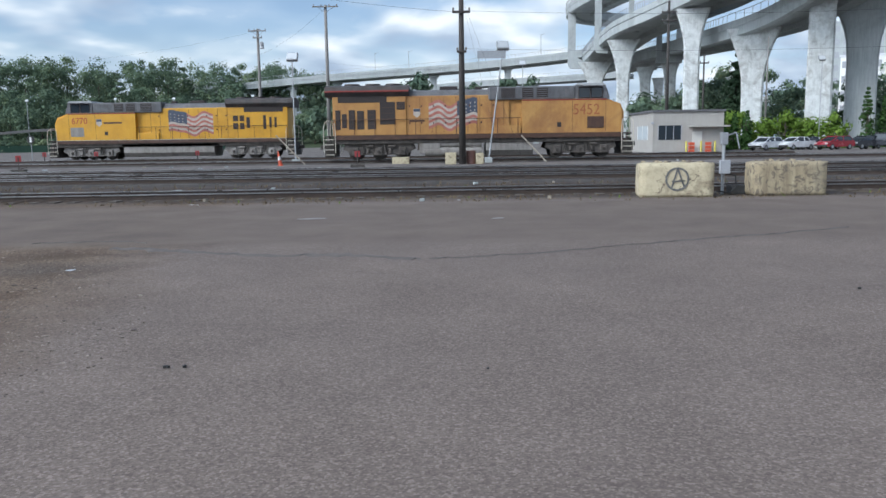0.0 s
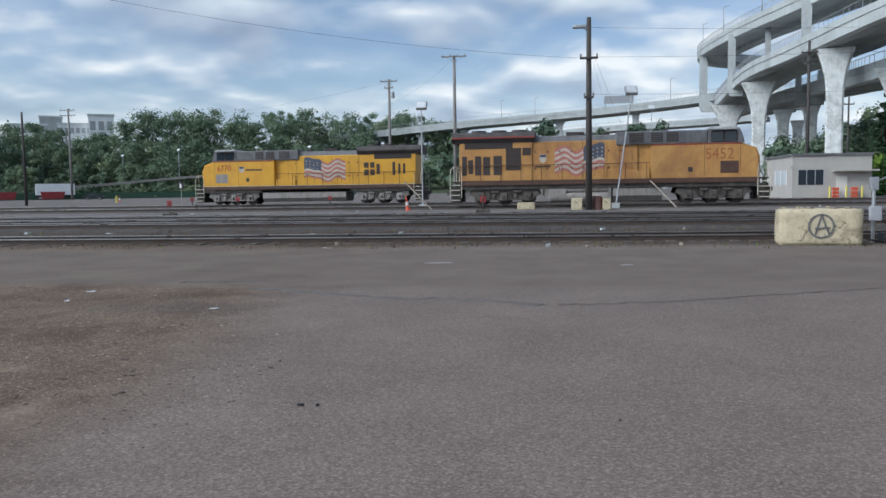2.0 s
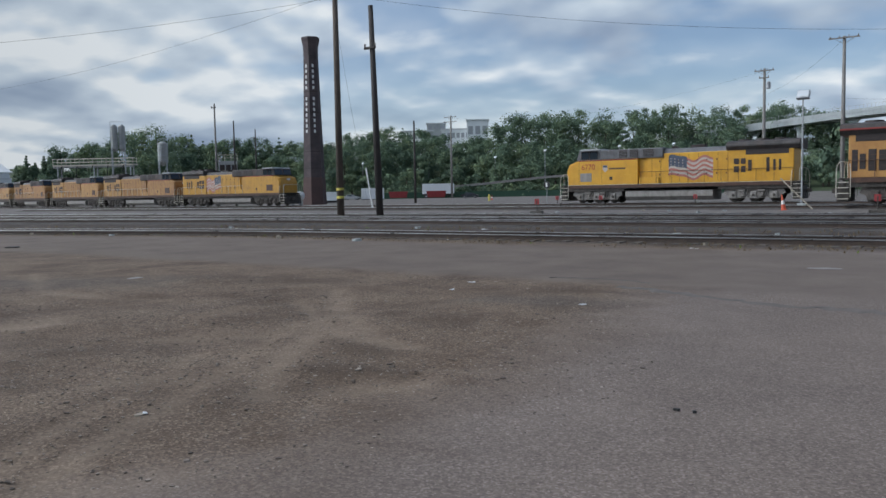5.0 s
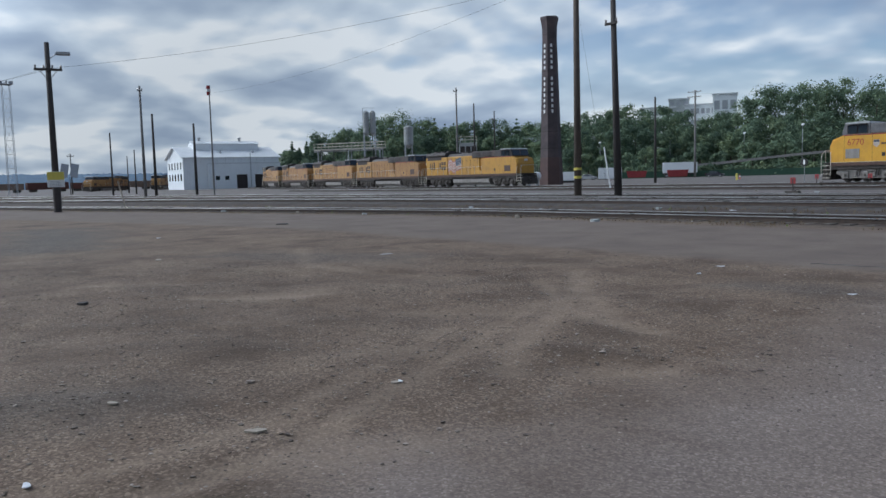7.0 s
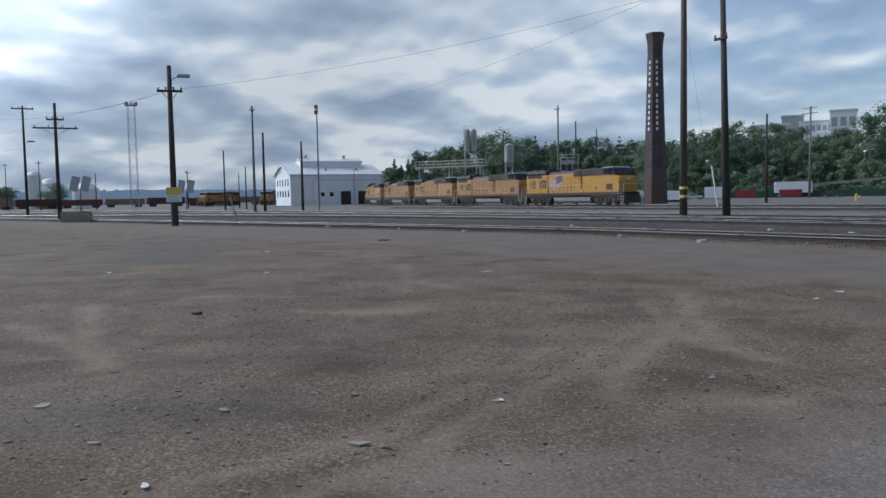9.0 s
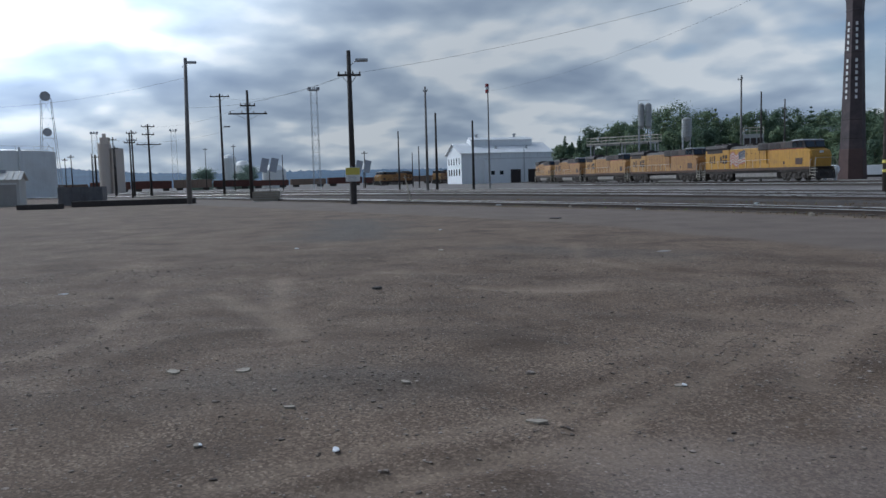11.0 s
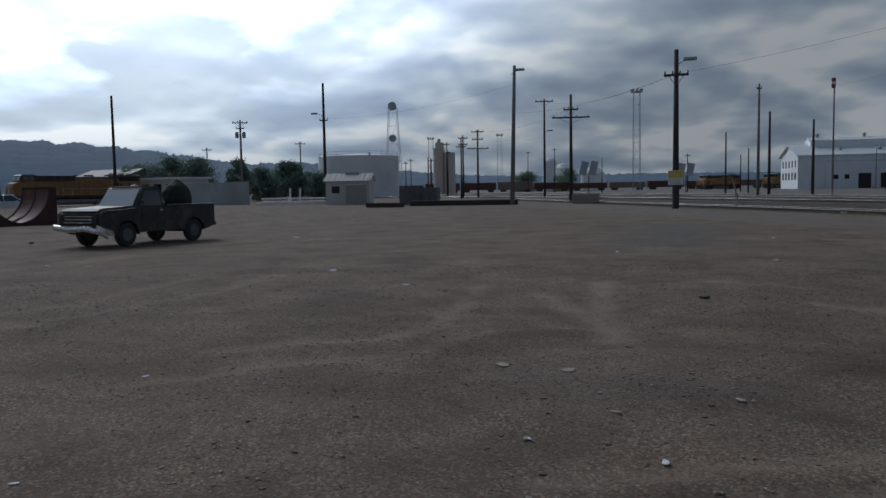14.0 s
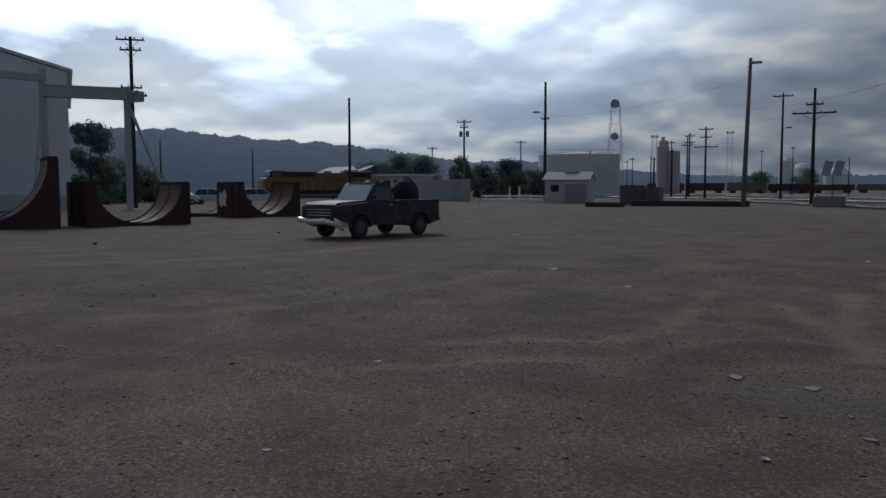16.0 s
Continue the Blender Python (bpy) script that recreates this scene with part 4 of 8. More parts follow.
        for x0, x1, z0, z1 in grilles:
            g = part("grille", box(x0, x1, out - 0.02, out + 0.02, z0, z1, 0.01), "grille", rad)
            for k in range(3):
                part("grille_bar", box(x0, x1, out + s * 0.02 - 0.006, out + s * 0.02 + 0.006, z0 + (z1 - z0) * (k + 1) / 4 - 0.012, z0 + (z1 - z0) * (k + 1) / 4 + 0.012), "sill", g)
        part("side_door", box(18.45, 19.15, out - 0.015, out + 0.015, 2.0, 3.55, 0.02) if paint != "yellow_worn" else box(16.5, 16.9, out - 0.015, out + 0.015, 2.0, 3.0, 0.02), paint, rad)
        part("upper_grille", box(17.7, 21.2, out - 0.02, out + 0.02, 3.72, 4.12, 0.01), "grille", rad)
    if radiator == "wing":
        part("radiator_wing", prism([(-1.35, 4.1), (-1.62, 4.45), (-1.5, 4.72), (-0.6, 4.86), (0.6, 4.86), (1.5, 4.72), (1.62, 4.45), (1.35, 4.1)], 16.1, 22.1, axis="x"), "roof_grime", lo, "dark sooty overhanging radiator roof")
        for s in (-1, 1):
            part("wing_trim", box(16.1, 22.1, s * 1.63 - 0.012, s * 1.63 + 0.012, 4.38, 4.48), "red_trim" if paint == "yellow_worn" else "roof_grime", lo)
    else:
        part("radiator_flare", prism([(-1.28, 4.0), (-1.5, 4.35), (-1.42, 4.72), (-0.6, 4.8), (0.6, 4.8), (1.42, 4.72), (1.5, 4.35), (1.28, 4.0)], 16.6, 21.4, axis="x"), roof, lo, "dark flared radiator top")
    for k in range(3):
        part("roof_fan", rod((17.3 + 1.5 * k, 0, 4.8), (17.3 + 1.5 * k, 0, 4.98), 0.6, 0.55, 16), "grille", lo)
    part("horn", box(10.8, 11.3, -0.25, 0.25, 4.5, 4.72, 0.04), "grille", lo)
    # underbody
    tank = [(-1.35, 1.22), (-1.38, 0.55), (-1.05, 0.22), (1.05, 0.22), (1.38, 0.55), (1.35, 1.22)]
    if paint == "yellow_worn":
        part("fuel_tank", prism(tank, 7.2, 10.6, axis="x"), "tank_gray", lo)
        for s in (-1, 1):
            for z, r in ((1.0, 0.22), (0.5, 0.30)):
                part("air_reservoir", rod((10.9, s * 1.15, z), (15.0, s * 1.15, z), r, r, 14), "tank_gray", lo)
            part("equipment_box", box(13.9, 15.4, min(s * 0.7, s * 1.4), max(s * 0.7, s * 1.4), 0.4, 1.2, 0.03), "tank_gray", lo)
    else:
        part("fuel_tank", prism(tank, 6.75, 14.9, axis="x"), "tank_gray", lo, "long grey dusty fuel tank")
    # handrails, steps, couplers, ploughs
    for s in (-1, 1):
        posts = [8.3 + 1.47 * k for k in range(10)]
        for x in posts:
            part("stanchion", rod((x, s * 1.46, 1.6), (x, s * 1.46, 2.62), 0.022, None, 6), "sill" if not paint.startswith("yellow_d") and paint != "yellow_row" else "handrail", lo)
        part("handrail", pipe([(8.1, s * 1.46, 2.62), (21.6, s * 1.46, 2.62)], 0.022), "sill" if not paint.startswith("yellow_d") and paint != "yellow_row" else "handrail", lo)
        steps(lo, 0.45, s, 1)
        steps(lo, L - 0.45, s, -1)
    for x, d in ((0.0, -1), (L, 1)):
        part("coupler", box(min(x, x + d * 0.45), max(x, x + d * 0.45), -0.16, 0.16, 0.72, 1.0, 0.04), "underframe", lo)
        part("pilot", prism([(x - d * 0.75, 0.22), (x - d * 0.05, 0.22), (x - d * 0.15, 1.25), (x - d * 0.75, 1.25)], -1.4, 1.4), "underframe", lo)
        part("end_platform", box(min(x - d * 0.15, x - d * 1.0), max(x - d * 0.15, x - d * 1.0), -1.5, 1.5, 1.5, 1.6), "underframe", lo)
        part("end_rail", pipe([(x - d * 0.3, -1.3, 1.6), (x - d * 0.25, -1.3, 2.6), (x - d * 0.25, 1.3, 2.6), (x - d * 0.3, 1.3, 1.6)], 0.025), "handrail", lo)
        for y in (-0.8, 0.8):
            part("brake_hose", pipe([(x - d * 0.1, y, 1.0), (x + d * 0.1, y, 0.7), (x + d * 0.12, y, 0.45)], 0.03), "black", lo)
    if number:
        me = text_mesh(number, digits)
        me.materials.append(M["number_faded" if paint == "yellow_worn" else "number_red"])
        for s in (-1, 1):
            o = new("road_number", me)
            o.parent = lo
            o.matrix_basis = Matrix.Translation((3.0 + (digits - 0.72) * 1.6, s * 1.515, 3.15 - (digits - 0.72) * 0.3)) @ Matrix.Rotation(math.pi if s > 0 else 0, 4, "Z") @ Matrix.Rotation(math.pi / 2, 4, "X")
            tagged(o, "red painted road number")
    return lo


RZ = 0.246   # top of rail
SIZE = Matrix.Diagonal((0.953, 1.0, 1.05, 1.0))
l1 = locomotive("clean yellow diesel locomotive with grey roof and painted flag", "6770", "yellow")
l1.matrix_basis = pose(-34.0, 69.2, RZ) @ SIZE
l2 = locomotive("weathered orange-yellow diesel locomotive with rusty streaks and flag", "5452", "yellow_worn", flag_x=(11.2, 14.7), shield_x=15.3, digits=0.98)
l2.matrix_basis = pose(12.9, 56.0, RZ, 0, 0, 180) @ SIZE
ROW_SIZE = Matrix.Diagonal((0.925, 1.0, 1.0, 1.0))
l3 = locomotive("dusty yellow diesel locomotive leading a parked row, with painted flag", "", "yellow_row", "flare", "parked locomotive row", shield=False, roof="roof_grime", flag_x=(13.0, 16.2))
l4 = locomotive("faded dull yellow diesel locomotive with sooty roof in a parked row", "", "yellow_dull", "flare", "parked locomotive row", flag=False, shield=False, roof="roof_grime")
ROW = [(x, track_y(TRACKS[-1], x)) for x in (-71.3, -92.2, -112.9, -133.4, -153.8, -174.0)]
for k, (a, b) in enumerate(zip(ROW, ROW[1:])):
    m = pose(a[0], a[1], RZ, 0, 0, math.degrees(math.atan2(b[1] - a[1], b[0] - a[0]))) @ ROW_SIZE
    if k == 0:
        l3.matrix_basis = m
    elif k == 1:
        l4.matrix_basis = m
    else:
        copy_thing(l4, m)

# ---- poles, masts and wires ----


def utility_pole(label, x, y, h, r=0.15, mat="pole_wood", arms=(), lamp=None, top=(0.0, 0.0), pots=0, turn=0.0, group="utility poles", sign=False):
    """A tapered pole; arms: (height, half width); lamp: (height, reach); pots: transformers; turn: degrees of the arms' direction."""
    p = thing("utility_pole", label, "pole", pose(x, y, 0), group)
    part("shaft", rod((0, 0, -0.1), (top[0], top[1], h), r * 1.15, r * 0.72, 12), mat, p, smooth=True)
    ax, ay = math.cos(radians(turn)), math.sin(radians(turn))
    for z, w in arms:
        ox, oy = top[0] * z / h, top[1] * z / h
        arm = part("crossarm", box(-w, w, -0.07, 0.07, -0.07, 0.07, 0.01, m=Matrix.Translation((ox, oy, z)) @ Matrix.Rotation(radians(turn), 4, "Z") @ Matrix.Translation((0, -r - 0.03, 0))), mat, p)
        n = 4 if w > 0.6 else 2
        for k in range(n):
            d = -w * 0.9 + 1.8 * w * k / (n - 1)
            part("insulator", lathe([(0.03, 0), (0.06, 0.04), (0.05, 0.10), (0.07, 0.13), (0.03, 0.2)], 8, None, (ox + ax * d + ay * (r + 0.03), oy + ay * d - ax * (r + 0.03), z + 0.07)), "ceramic", arm)
        if w > 0.7:
            for s in (-1, 1):
                part("arm_brace", pipe([(ox + ax * s * w * 0.6, oy + ay * s * w * 0.6, z - 0.05), (ox, oy, z - 0.65)], 0.025), "steel_galv", arm)
    for k in range(pots):
        s = -1 if k % 2 else 1
        z = h - 2.6
        pot = part("transformer", lathe([(0.22, 0), (0.26, 0.05), (0.26, 0.75), (0.2, 0.85), (0.06, 0.95)], 12, None, (ax * s * 0.5, ay * s * 0.5, z)), "grey_box", p)
        part("bracket", pipe([(ax * s * 0.3, ay * s * 0.3, z + 0.4), (0, 0, z + 0.5)], 0.04), "steel_galv", pot)
    if lamp:
        z, reach = lamp
        a = part("lamp_arm", pipe([(0, 0, z - 0.35), (ax * reach * 0.6, ay * reach * 0.6, z), (ax * reach, ay * reach, z + 0.05)], 0.03), "steel_galv", p)
        part("lamp_head", box(-0.42, 0.42, -0.17, 0.17, -0.09, 0.12, 0.07, m=Matrix.Translation((ax * reach * 1.15, ay * reach * 1.15, z + 0.05)) @ Matrix.Rotation(radians(turn), 4, "Z")), "steel_galv", a)
    if sign:
        sg = part("notice_board", box(-0.48, 0.48, -0.03, 0.0, 1.55, 2.5, 0.01, m=Matrix.Rotation(radians(turn), 4, "Z") @ Matrix.Translation((0, -r - 0.05, 0))), "white_paint", p, "small yellow and white notice board")
        part("yellow_panel", box(-0.47, 0.47, -0.04, -0.032, 2.0, 2.48, m=Matrix.Rotation(radians(turn), 4, "Z") @ Matrix.Translation((0, -r - 0.05, 0))), "yellow_paint", sg)
        for k in range(4):
            part("text_bar", box(-0.36, 0.36 - 0.06 * k, -0.036, -0.032, 1.62 + 0.09 * k, 1.65 + 0.09 * k, m=Matrix.Rotation(radians(turn), 4, "Z") @ Matrix.Translation((0, -r - 0.05, 0))), "grey_box", sg)
        part("lower_paint", rod((0, 0, 0.0), (0, 0, 1.5), r * 1.22, r * 1.2, 12), "pole_dark", p, "dark painted foot")
    return p


def flood_lamp(label, x, y, h, top=(0.0, 0.0), turn=0.0, r=0.06):
    p = thing("flood_lamp", label, "lamp post", pose(x, y, 0), "yard flood lamps")
    part("post", rod((0, 0, 0), (top[0], top[1], h), r, r * 0.7, 8), "steel_galv", p)
    m = Matrix.Translation((top[0], top[1], h)) @ Matrix.Rotation(radians(turn), 4, "Z") @ Matrix.Rotation(radians(-35), 4, "X")
    hd = part("lamp_housing", box(-0.4, 0.4, -0.12, 0.14, -0.1, 0.55, 0.05, m=m), "steel_galv", p)
    part("lamp_lens", box(-0.33, 0.33, -0.14, -0.122, -0.03, 0.48, m=m), "lamp_glass", hd)
    part("foot", box(-0.25, 0.25, -0.25, 0.25, 0, 0.35, 0.03), "concrete", p)
    return p


def lattice_mast(label, x, y, h, w0, w1, lights=True, dishes=(), group="floodlight masts", legs=4, mat="steel_galv"):
    p = thing("lattice_mast", label, "mast", pose(x, y, 0), group)
    corners = [(-1, -1), (1, -1), (1, 1), (-1, 1)]
    n = max(5, int(h / ((w0 + w1) * 0.9)))
    width = lambda z: (w0 + (w1 - w0) * z / h) / 2
    for cx, cy in corners:
        part("leg", rod((cx * w0 / 2, cy * w0 / 2, 0), (cx * w1 / 2, cy * w1 / 2, h), 0.06, 0.05, 6), mat, p)
    for k in range(n):
        z0, z1 = h * k / n, h * (k + 1) / n
        a, b = width(z0), width(z1)
        bm = bmesh.new()
        for (c, d) in zip(corners, corners[1:] + corners[:1]):
            rod((c[0] * a, c[1] * a, z0), (d[0] * b, d[1] * b, z1), 0.03, None, 4, bm)
            rod((c[0] * b, c[1] * b, z1), (d[0] * b, d[1] * b, z1), 0.03, None, 4, bm)
        part("bracing", bm, mat, p)
    if lights:
        pl = part("platform", box(-1.3, 1.3, -1.3, 1.3, h, h + 0.12), mat, p)
        for k in range(6):
            a = k * math.tau / 6
            part("floodlight", box(-0.35, 0.35, -0.15, 0.15, 0.1, 0.8, 0.04, m=Matrix.Translation((1.2 * math.cos(a), 1.2 * math.sin(a), h)) @ Matrix.Rotation(a, 4, "Z")), "grey_box", pl)
    for z, rr in [(z_, r_ * 0.72) for z_, r_ in dishes]:
        d = lathe([(0.1, -0.35), (rr * 0.6, -0.22), (rr, 0.0), (rr, 0.35), (rr * 0.95, 0.36)], 20)
        bmesh.ops.transform(d, matrix=Matrix.Translation((0.9, 0, z)) @ Matrix.Rotation(math.pi / 2, 4, "Y"), verts=d.verts)
        part("dish", d, "grey_box", p, "round drum antenna")
    return p


POLES = []
def pole(*a, **k):
    POLES.append(utility_pole(*a, **k))


pole("dark wooden pole with cross arm and lamp beside concrete blocks", 1.1, 50.6, 11.9, 0.2, "pole_dark", [(9.4, 0.55), (7.0, 0.3)], (11.3, -0.5))
pole("tall weathered wooden pole with cross arm behind the locomotives", -13.8, 94.3, 17.3, 0.22, "pole_grey", [(17.1, 1.5)])
pole("weathered wooden pole with cross arm and transformer", -24.9, 107.5, 16.6, 0.22, "pole_grey", [(16.3, 1.2), (15.4, 0.6)], None, (0, 0), 1)
pole("tall wooden pole with double cross arms near parked trailers", -116.7, 169.6, 21.4, 0.27, "pole_grey", [(21.0, 1.9), (19.8, 2.0)])
pole("plain dark wooden pole near the containers", -71.0, 93.6, 12.2, 0.17, "pole_dark")
pole("leaning dark wooden pole between the tracks", -30.3, 36.5, 12.6, 0.2, "pole_dark", [(10.1, 0.42)], None, (-0.35, 0.0))
pole("tall bare wooden pole between the tracks with yellow bands", -33.1, 36.1, 16.0, 0.2, "pole_wood", [(13.4, 0.3)], None, (-0.05, 0.05))
for z in (1.25, 1.75):
    part("yellow_band", rod((0, 0, z), (0, 0, z + 0.16), 0.235, 0.232, 12), "yellow_paint", POLES[-1], "faded yellow band")
pole("wooden pole with small top arm behind parked locomotives", -97.6, 78.6, 15.6, 0.16, "pole_grey", [(15.0, 0.5)])
pole("plain dark pole behind parked locomotives", -96.2, 81.0, 13.1, 0.14, "pole_dark")
pole("thin dark pole behind parked locomotives", -97.6, 86.5, 12.2, 0.12, "pole_dark", [(10.8, 0.3)])
pole("dark wooden pole with lamp and yellow notice board", -53.0, 11.0, 10.3, 0.19, "pole_dark", [(8.65, 0.78)], (9.6, 0.75), turn=78, sign=True)
pole("grey wooden street pole with a lamp at its top", -72.9, 0.4, 12.7, 0.2, "pole_grey", (), (12.2, 0.7), (-0.35, 0.3), turn=85)
pole("dark wooden pole with wide low cross arm", -82.2, 6.5, 11.0, 0.17, "pole_dark", [(9.45, 0.75), (8.65, 1.9)], turn=85)
pole("slim dark pole with top cross arm and lamp", -115.2, 5.3, 14.3, 0.17, "pole_dark", [(13.9, 1.3)], (9.7, 0.7), turn=85)
pole("tall slim wooden pole beside the tracks", -101.4, 31.1, 13.9, 0.17, "pole_grey", [(13.3, 0.3)], turn=75)
pole("plain dark wooden pole beside the tracks", -101.6, 32.5, 10.5, 0.17, "pole_dark")
pole("plain dark pole in the far yard", -131.4, 35.2, 10.0, 0.14, "pole_dark")
pole("short dark pole near the white shed", -93.6, 34.8, 8.8, 0.16, "pole_dark")
pole("dark pole with triple cross arms", -129.1, -4.9, 11.2, 0.17, "pole_dark", [(10.8, 1.0), (9.6, 0.9), (8.1, 1.8)], turn=88)
pole("dark pole with double cross arms", -136.2, -7.7, 10.8, 0.15, "pole_dark", [(10.3, 0.8), (9.2, 0.8)], turn=88)
pole("dark pole with one cross arm in the far yard", -128.9, -7.6, 9.8, 0.14, "pole_dark", [(8.4, 0.8)], turn=88)
for x, y, h in [(-150.1, 44.3, 8.2), (-191.2, 42.4, 9.1), (-182.2, 52.1, 8.2), (-240.0, 14.0, 13.5), (-272.8, 6.8, 14.2), (-205.0, 24.0, 9.0), (-190.0, -14.5, 11.0), (-200.0, -19.5, 9.5),
                (-182.0, -18.5, 9.0), (-210.0, -26.0, 10.0), (-230.0, -30.0, 10.0), (-165.0, -12.8, 11.5), (-175.0, -17.2, 8.5)]:
    pole("thin dark pole in the distant yard", x, y, h, 0.13, "pole_dark", [(h - 0.6, 0.7)] if h > 9 else (), turn=85, group="distant poles")
pole("tall dark pole with lamp behind the pump hut", -97.7, -22.9, 15.0, 0.19, "pole_dark", [(10.4, 0.5)], (11.2, -1.0), turn=100, group="utility poles")
pole("wooden pole with cross arm and paired transformers", -113.7, -39.2, 12.2, 0.18, "pole_grey", [(11.8, 1.1), (11.0, 0.6)], None, (0, 0), 2, 105)
pole("thin wooden pole with cross arm before the wooded ridge", -158.6, -62.0, 11.0, 0.16, "pole_grey", [(10.5, 1.0)], turn=105)
pole("wooden pole with cross arm beyond the fence", -164.5, -43.9, 12.2, 0.17, "pole_grey", [(11.7, 1.1)], turn=105)
pole("tall bare dark pole near the yellow engines", -89.2, -46.0, 13.1, 0.18, "pole_dark")
pole("tall power pole with four cross arms and wires", -56.9, -51.0, 15.2, 0.19, "pole_dark", [(14.9, 1.2), (14.0, 0.9), (10.7, 0.9), (10.0, 1.3)], turn=125)
pole("thin bare dark pole near parked vans", -91.8, -77.7, 8.8, 0.13, "pole_dark")
pole("thin bare dark pole behind the ramps", -99.6, -67.5, 7.7, 0.13, "pole_dark")
pole("thin dark pole beside the small office", 26.6, 96.0, 17.5, 0.2, "pole_dark", [(16.2, 0.9), (15.2, 0.9)])
pole("thin dark pole beneath the viaduct", 33.5, 104.0, 12.0, 0.13, "pole_dark", [(11.0, 0.6)])
pole("thin grey pole beneath the viaduct", 42.5, 106.0, 14.5, 0.12, "pole_grey")
flood_lamp("thin grey floodlight post before the yellow locomotive", -10.7, 56.6, 7.3)
flood_lamp("thin leaning floodlight post before the weathered locomotive", 2.9, 53.4, 7.5, (1.0, 0.0), 10)
flood_lamp("floodlight post behind the weathered locomotive", 9.2, 95.0, 10.3)
flood_lamp("thin parking lot lamp near the white column", 45.0, 96.0, 10.5)
for x, y, h in [(-128.0, 210.0, 12.0), (-108.0, 205.0, 13.0), (-88.0, 212.0, 13.5), (-70.0, 205.0, 13.0), (-150.0, 205.0, 11.0), (-165.0, 190.0, 11.0), (-52.0, 215.0, 14.0)]:
    flood_lamp("tall lot lamp before the wooded slope", x, y, h, r=0.12)
lattice_mast("tall lattice floodlight mast in the yard", -197.9, 31.6, 24.5, 1.7, 1.5)
lattice_mast("distant lattice floodlight mast", -330.0, -3.5, 23.5, 2.2, 1.8)
lattice_mast("distant lattice floodlight mast", -328.9, -32.2, 22.6, 2.2, 1.8)
lattice_mast("steel lattice tower with two drum antennas", -198.0, -28.8, 22.2, 4.2, 2.0, False, [(22.6, 1.5), (14.6, 1.3)], "communication towers")

# windsock pole
ws = thing("windsock_pole", "slim pole with a limp red and white windsock", "windsock", pose(-89.6, 35.4, 0))
part("shaft", rod((0, 0, 0), (0, 0, 12.0), 0.12, 0.07, 10), "pole_grey", ws)
sk = part("windsock", lathe([(0.20, 0), (0.24, 0.6), (0.22, 1.1)], 10, None, (-0.25, 0, 11.8)), "red_paint", ws, "faded red sock")
part("white_band", lathe([(0.25, 0), (0.255, 0.3)], 10, None, (-0.25, 0, 12.2)), "white_paint", sk)


def panel_post(x, y, h):
    p = thing("solar_post", "post with two tilted solar panels on top", "solar panel", pose(x, y, 0, 0, 0, 80), "solar posts")
    part("post", rod((0, 0, 0), (0, 0, h - 1.3), 0.1, 0.08, 8), "pole_dark", p)
    for s in (-1, 1):
        part("panel", box(-0.75, 0.75, -0.05, 0.05, -1.55, 1.55, m=Matrix.Translation((s * 0.95, 0, h)) @ Matrix.Rotation(radians(12), 4, "Y") @ Matrix.Rotation(radians(-25), 4, "X")), "grey_box", p)


panel_post(-162.9, 16.4, 5.4)
panel_post(-176.5, 38.8, 5.0)


def wire(a, b, sag, r=0.008, name="overhead_wire"):
    pts = []
    for k in range(17):
        u = k / 16
        p = Vector(a).lerp(Vector(b), u)
        p.z -= sag * 4 * u * (1 - u)
        pts.append(p)
    single(name, sweep(pts, [(r * math.cos(k * 1.2566), r * math.sin(k * 1.2566)) for k in range(5)]), "cable", "thin dark sagging overhead wire", "cable", group="overhead wires")


for a, b, sag in [((-14.0, 94.4, 16.9), (-24.9, 107.5, 13.2), 0.6), ((-14.0, 94.4, 10.8), (9.0, 95.0, 9.9), 0.5), ((-24.9, 107.5, 16.3), (-116.7, 169.6, 20.9), 3.0),
                  ((1.1, 50.6, 11.3), (45.0, 62.0, 13.0), 0.6), ((1.1, 50.6, 9.5), (45.0, 62.0, 11.5), 0.5), ((1.1, 50.6, 7.2), (45.0, 62.0, 8.6), 0.4),
                  ((-33.2, 36.1, 13.6), (1.1, 50.6, 9.4), 0.9), ((-33.2, 36.1, 13.4), (-53.2, 11.2, 8.8), 0.7), ((-33.2, 36.1, 13.6), (-110.0, 44.0, 14.5), 1.2),
                  ((-53.2, 11.2, 8.8), (-73.2, 0.6, 8.4), 0.6), ((-73.2, 0.6, 11.0), (-97.7, -22.9, 10.6), 0.7), ((-82.2, 6.5, 9.6), (-129.1, -4.9, 10.9), 0.8), ((-53.2, 11.2, 8.9), (-115.2, 5.3, 13.9), 1.0), ((-115.2, 5.3, 9.0), (-165.0, -12.8, 10.9), 0.9)]:
    wire(a, b, sag)
for bx in (5.0, 3.6):
    wire((1.1, 50.6, 10.4), (bx, 51.0, 0.2), 0.0, 0.014, "guy_wire")
wire((-33.2, 36.0, 13.0), (-31.0, 36.4, 0.2), 0.0, 0.01, "guy_wire")

# ---- buildings ----


def wall_block(name, x0, x1, y0, y1, z0, z1, mat, parent, bevel=0.0, label=""):
    return part(name, box(x0, x1, y0, y1, z0, z1, bevel), mat, parent, label)


# yard office by the viaduct
of = thing("yard_office", "low flat-roofed grey block office with dark windows", "building", pose(21.2, 81.3, 0))
wall_block("wall", 0, 7.2, 0, 10.0, 0, 4.1, "office_wall", of)
wall_block("roof_edge", -0.15, 7.35, -0.15, 10.15, 4.1, 4.32, "loco_gray", of)
w = wall_block("window", 0.5, 2.9, -0.03, 0.05, 1.3, 2.75, "glass", of)
for k in range(4):
    wall_block("mullion", 0.5 + 0.78 * k, 0.56 + 0.78 * k, -0.05, -0.03, 1.3, 2.75, "grey_box", w)
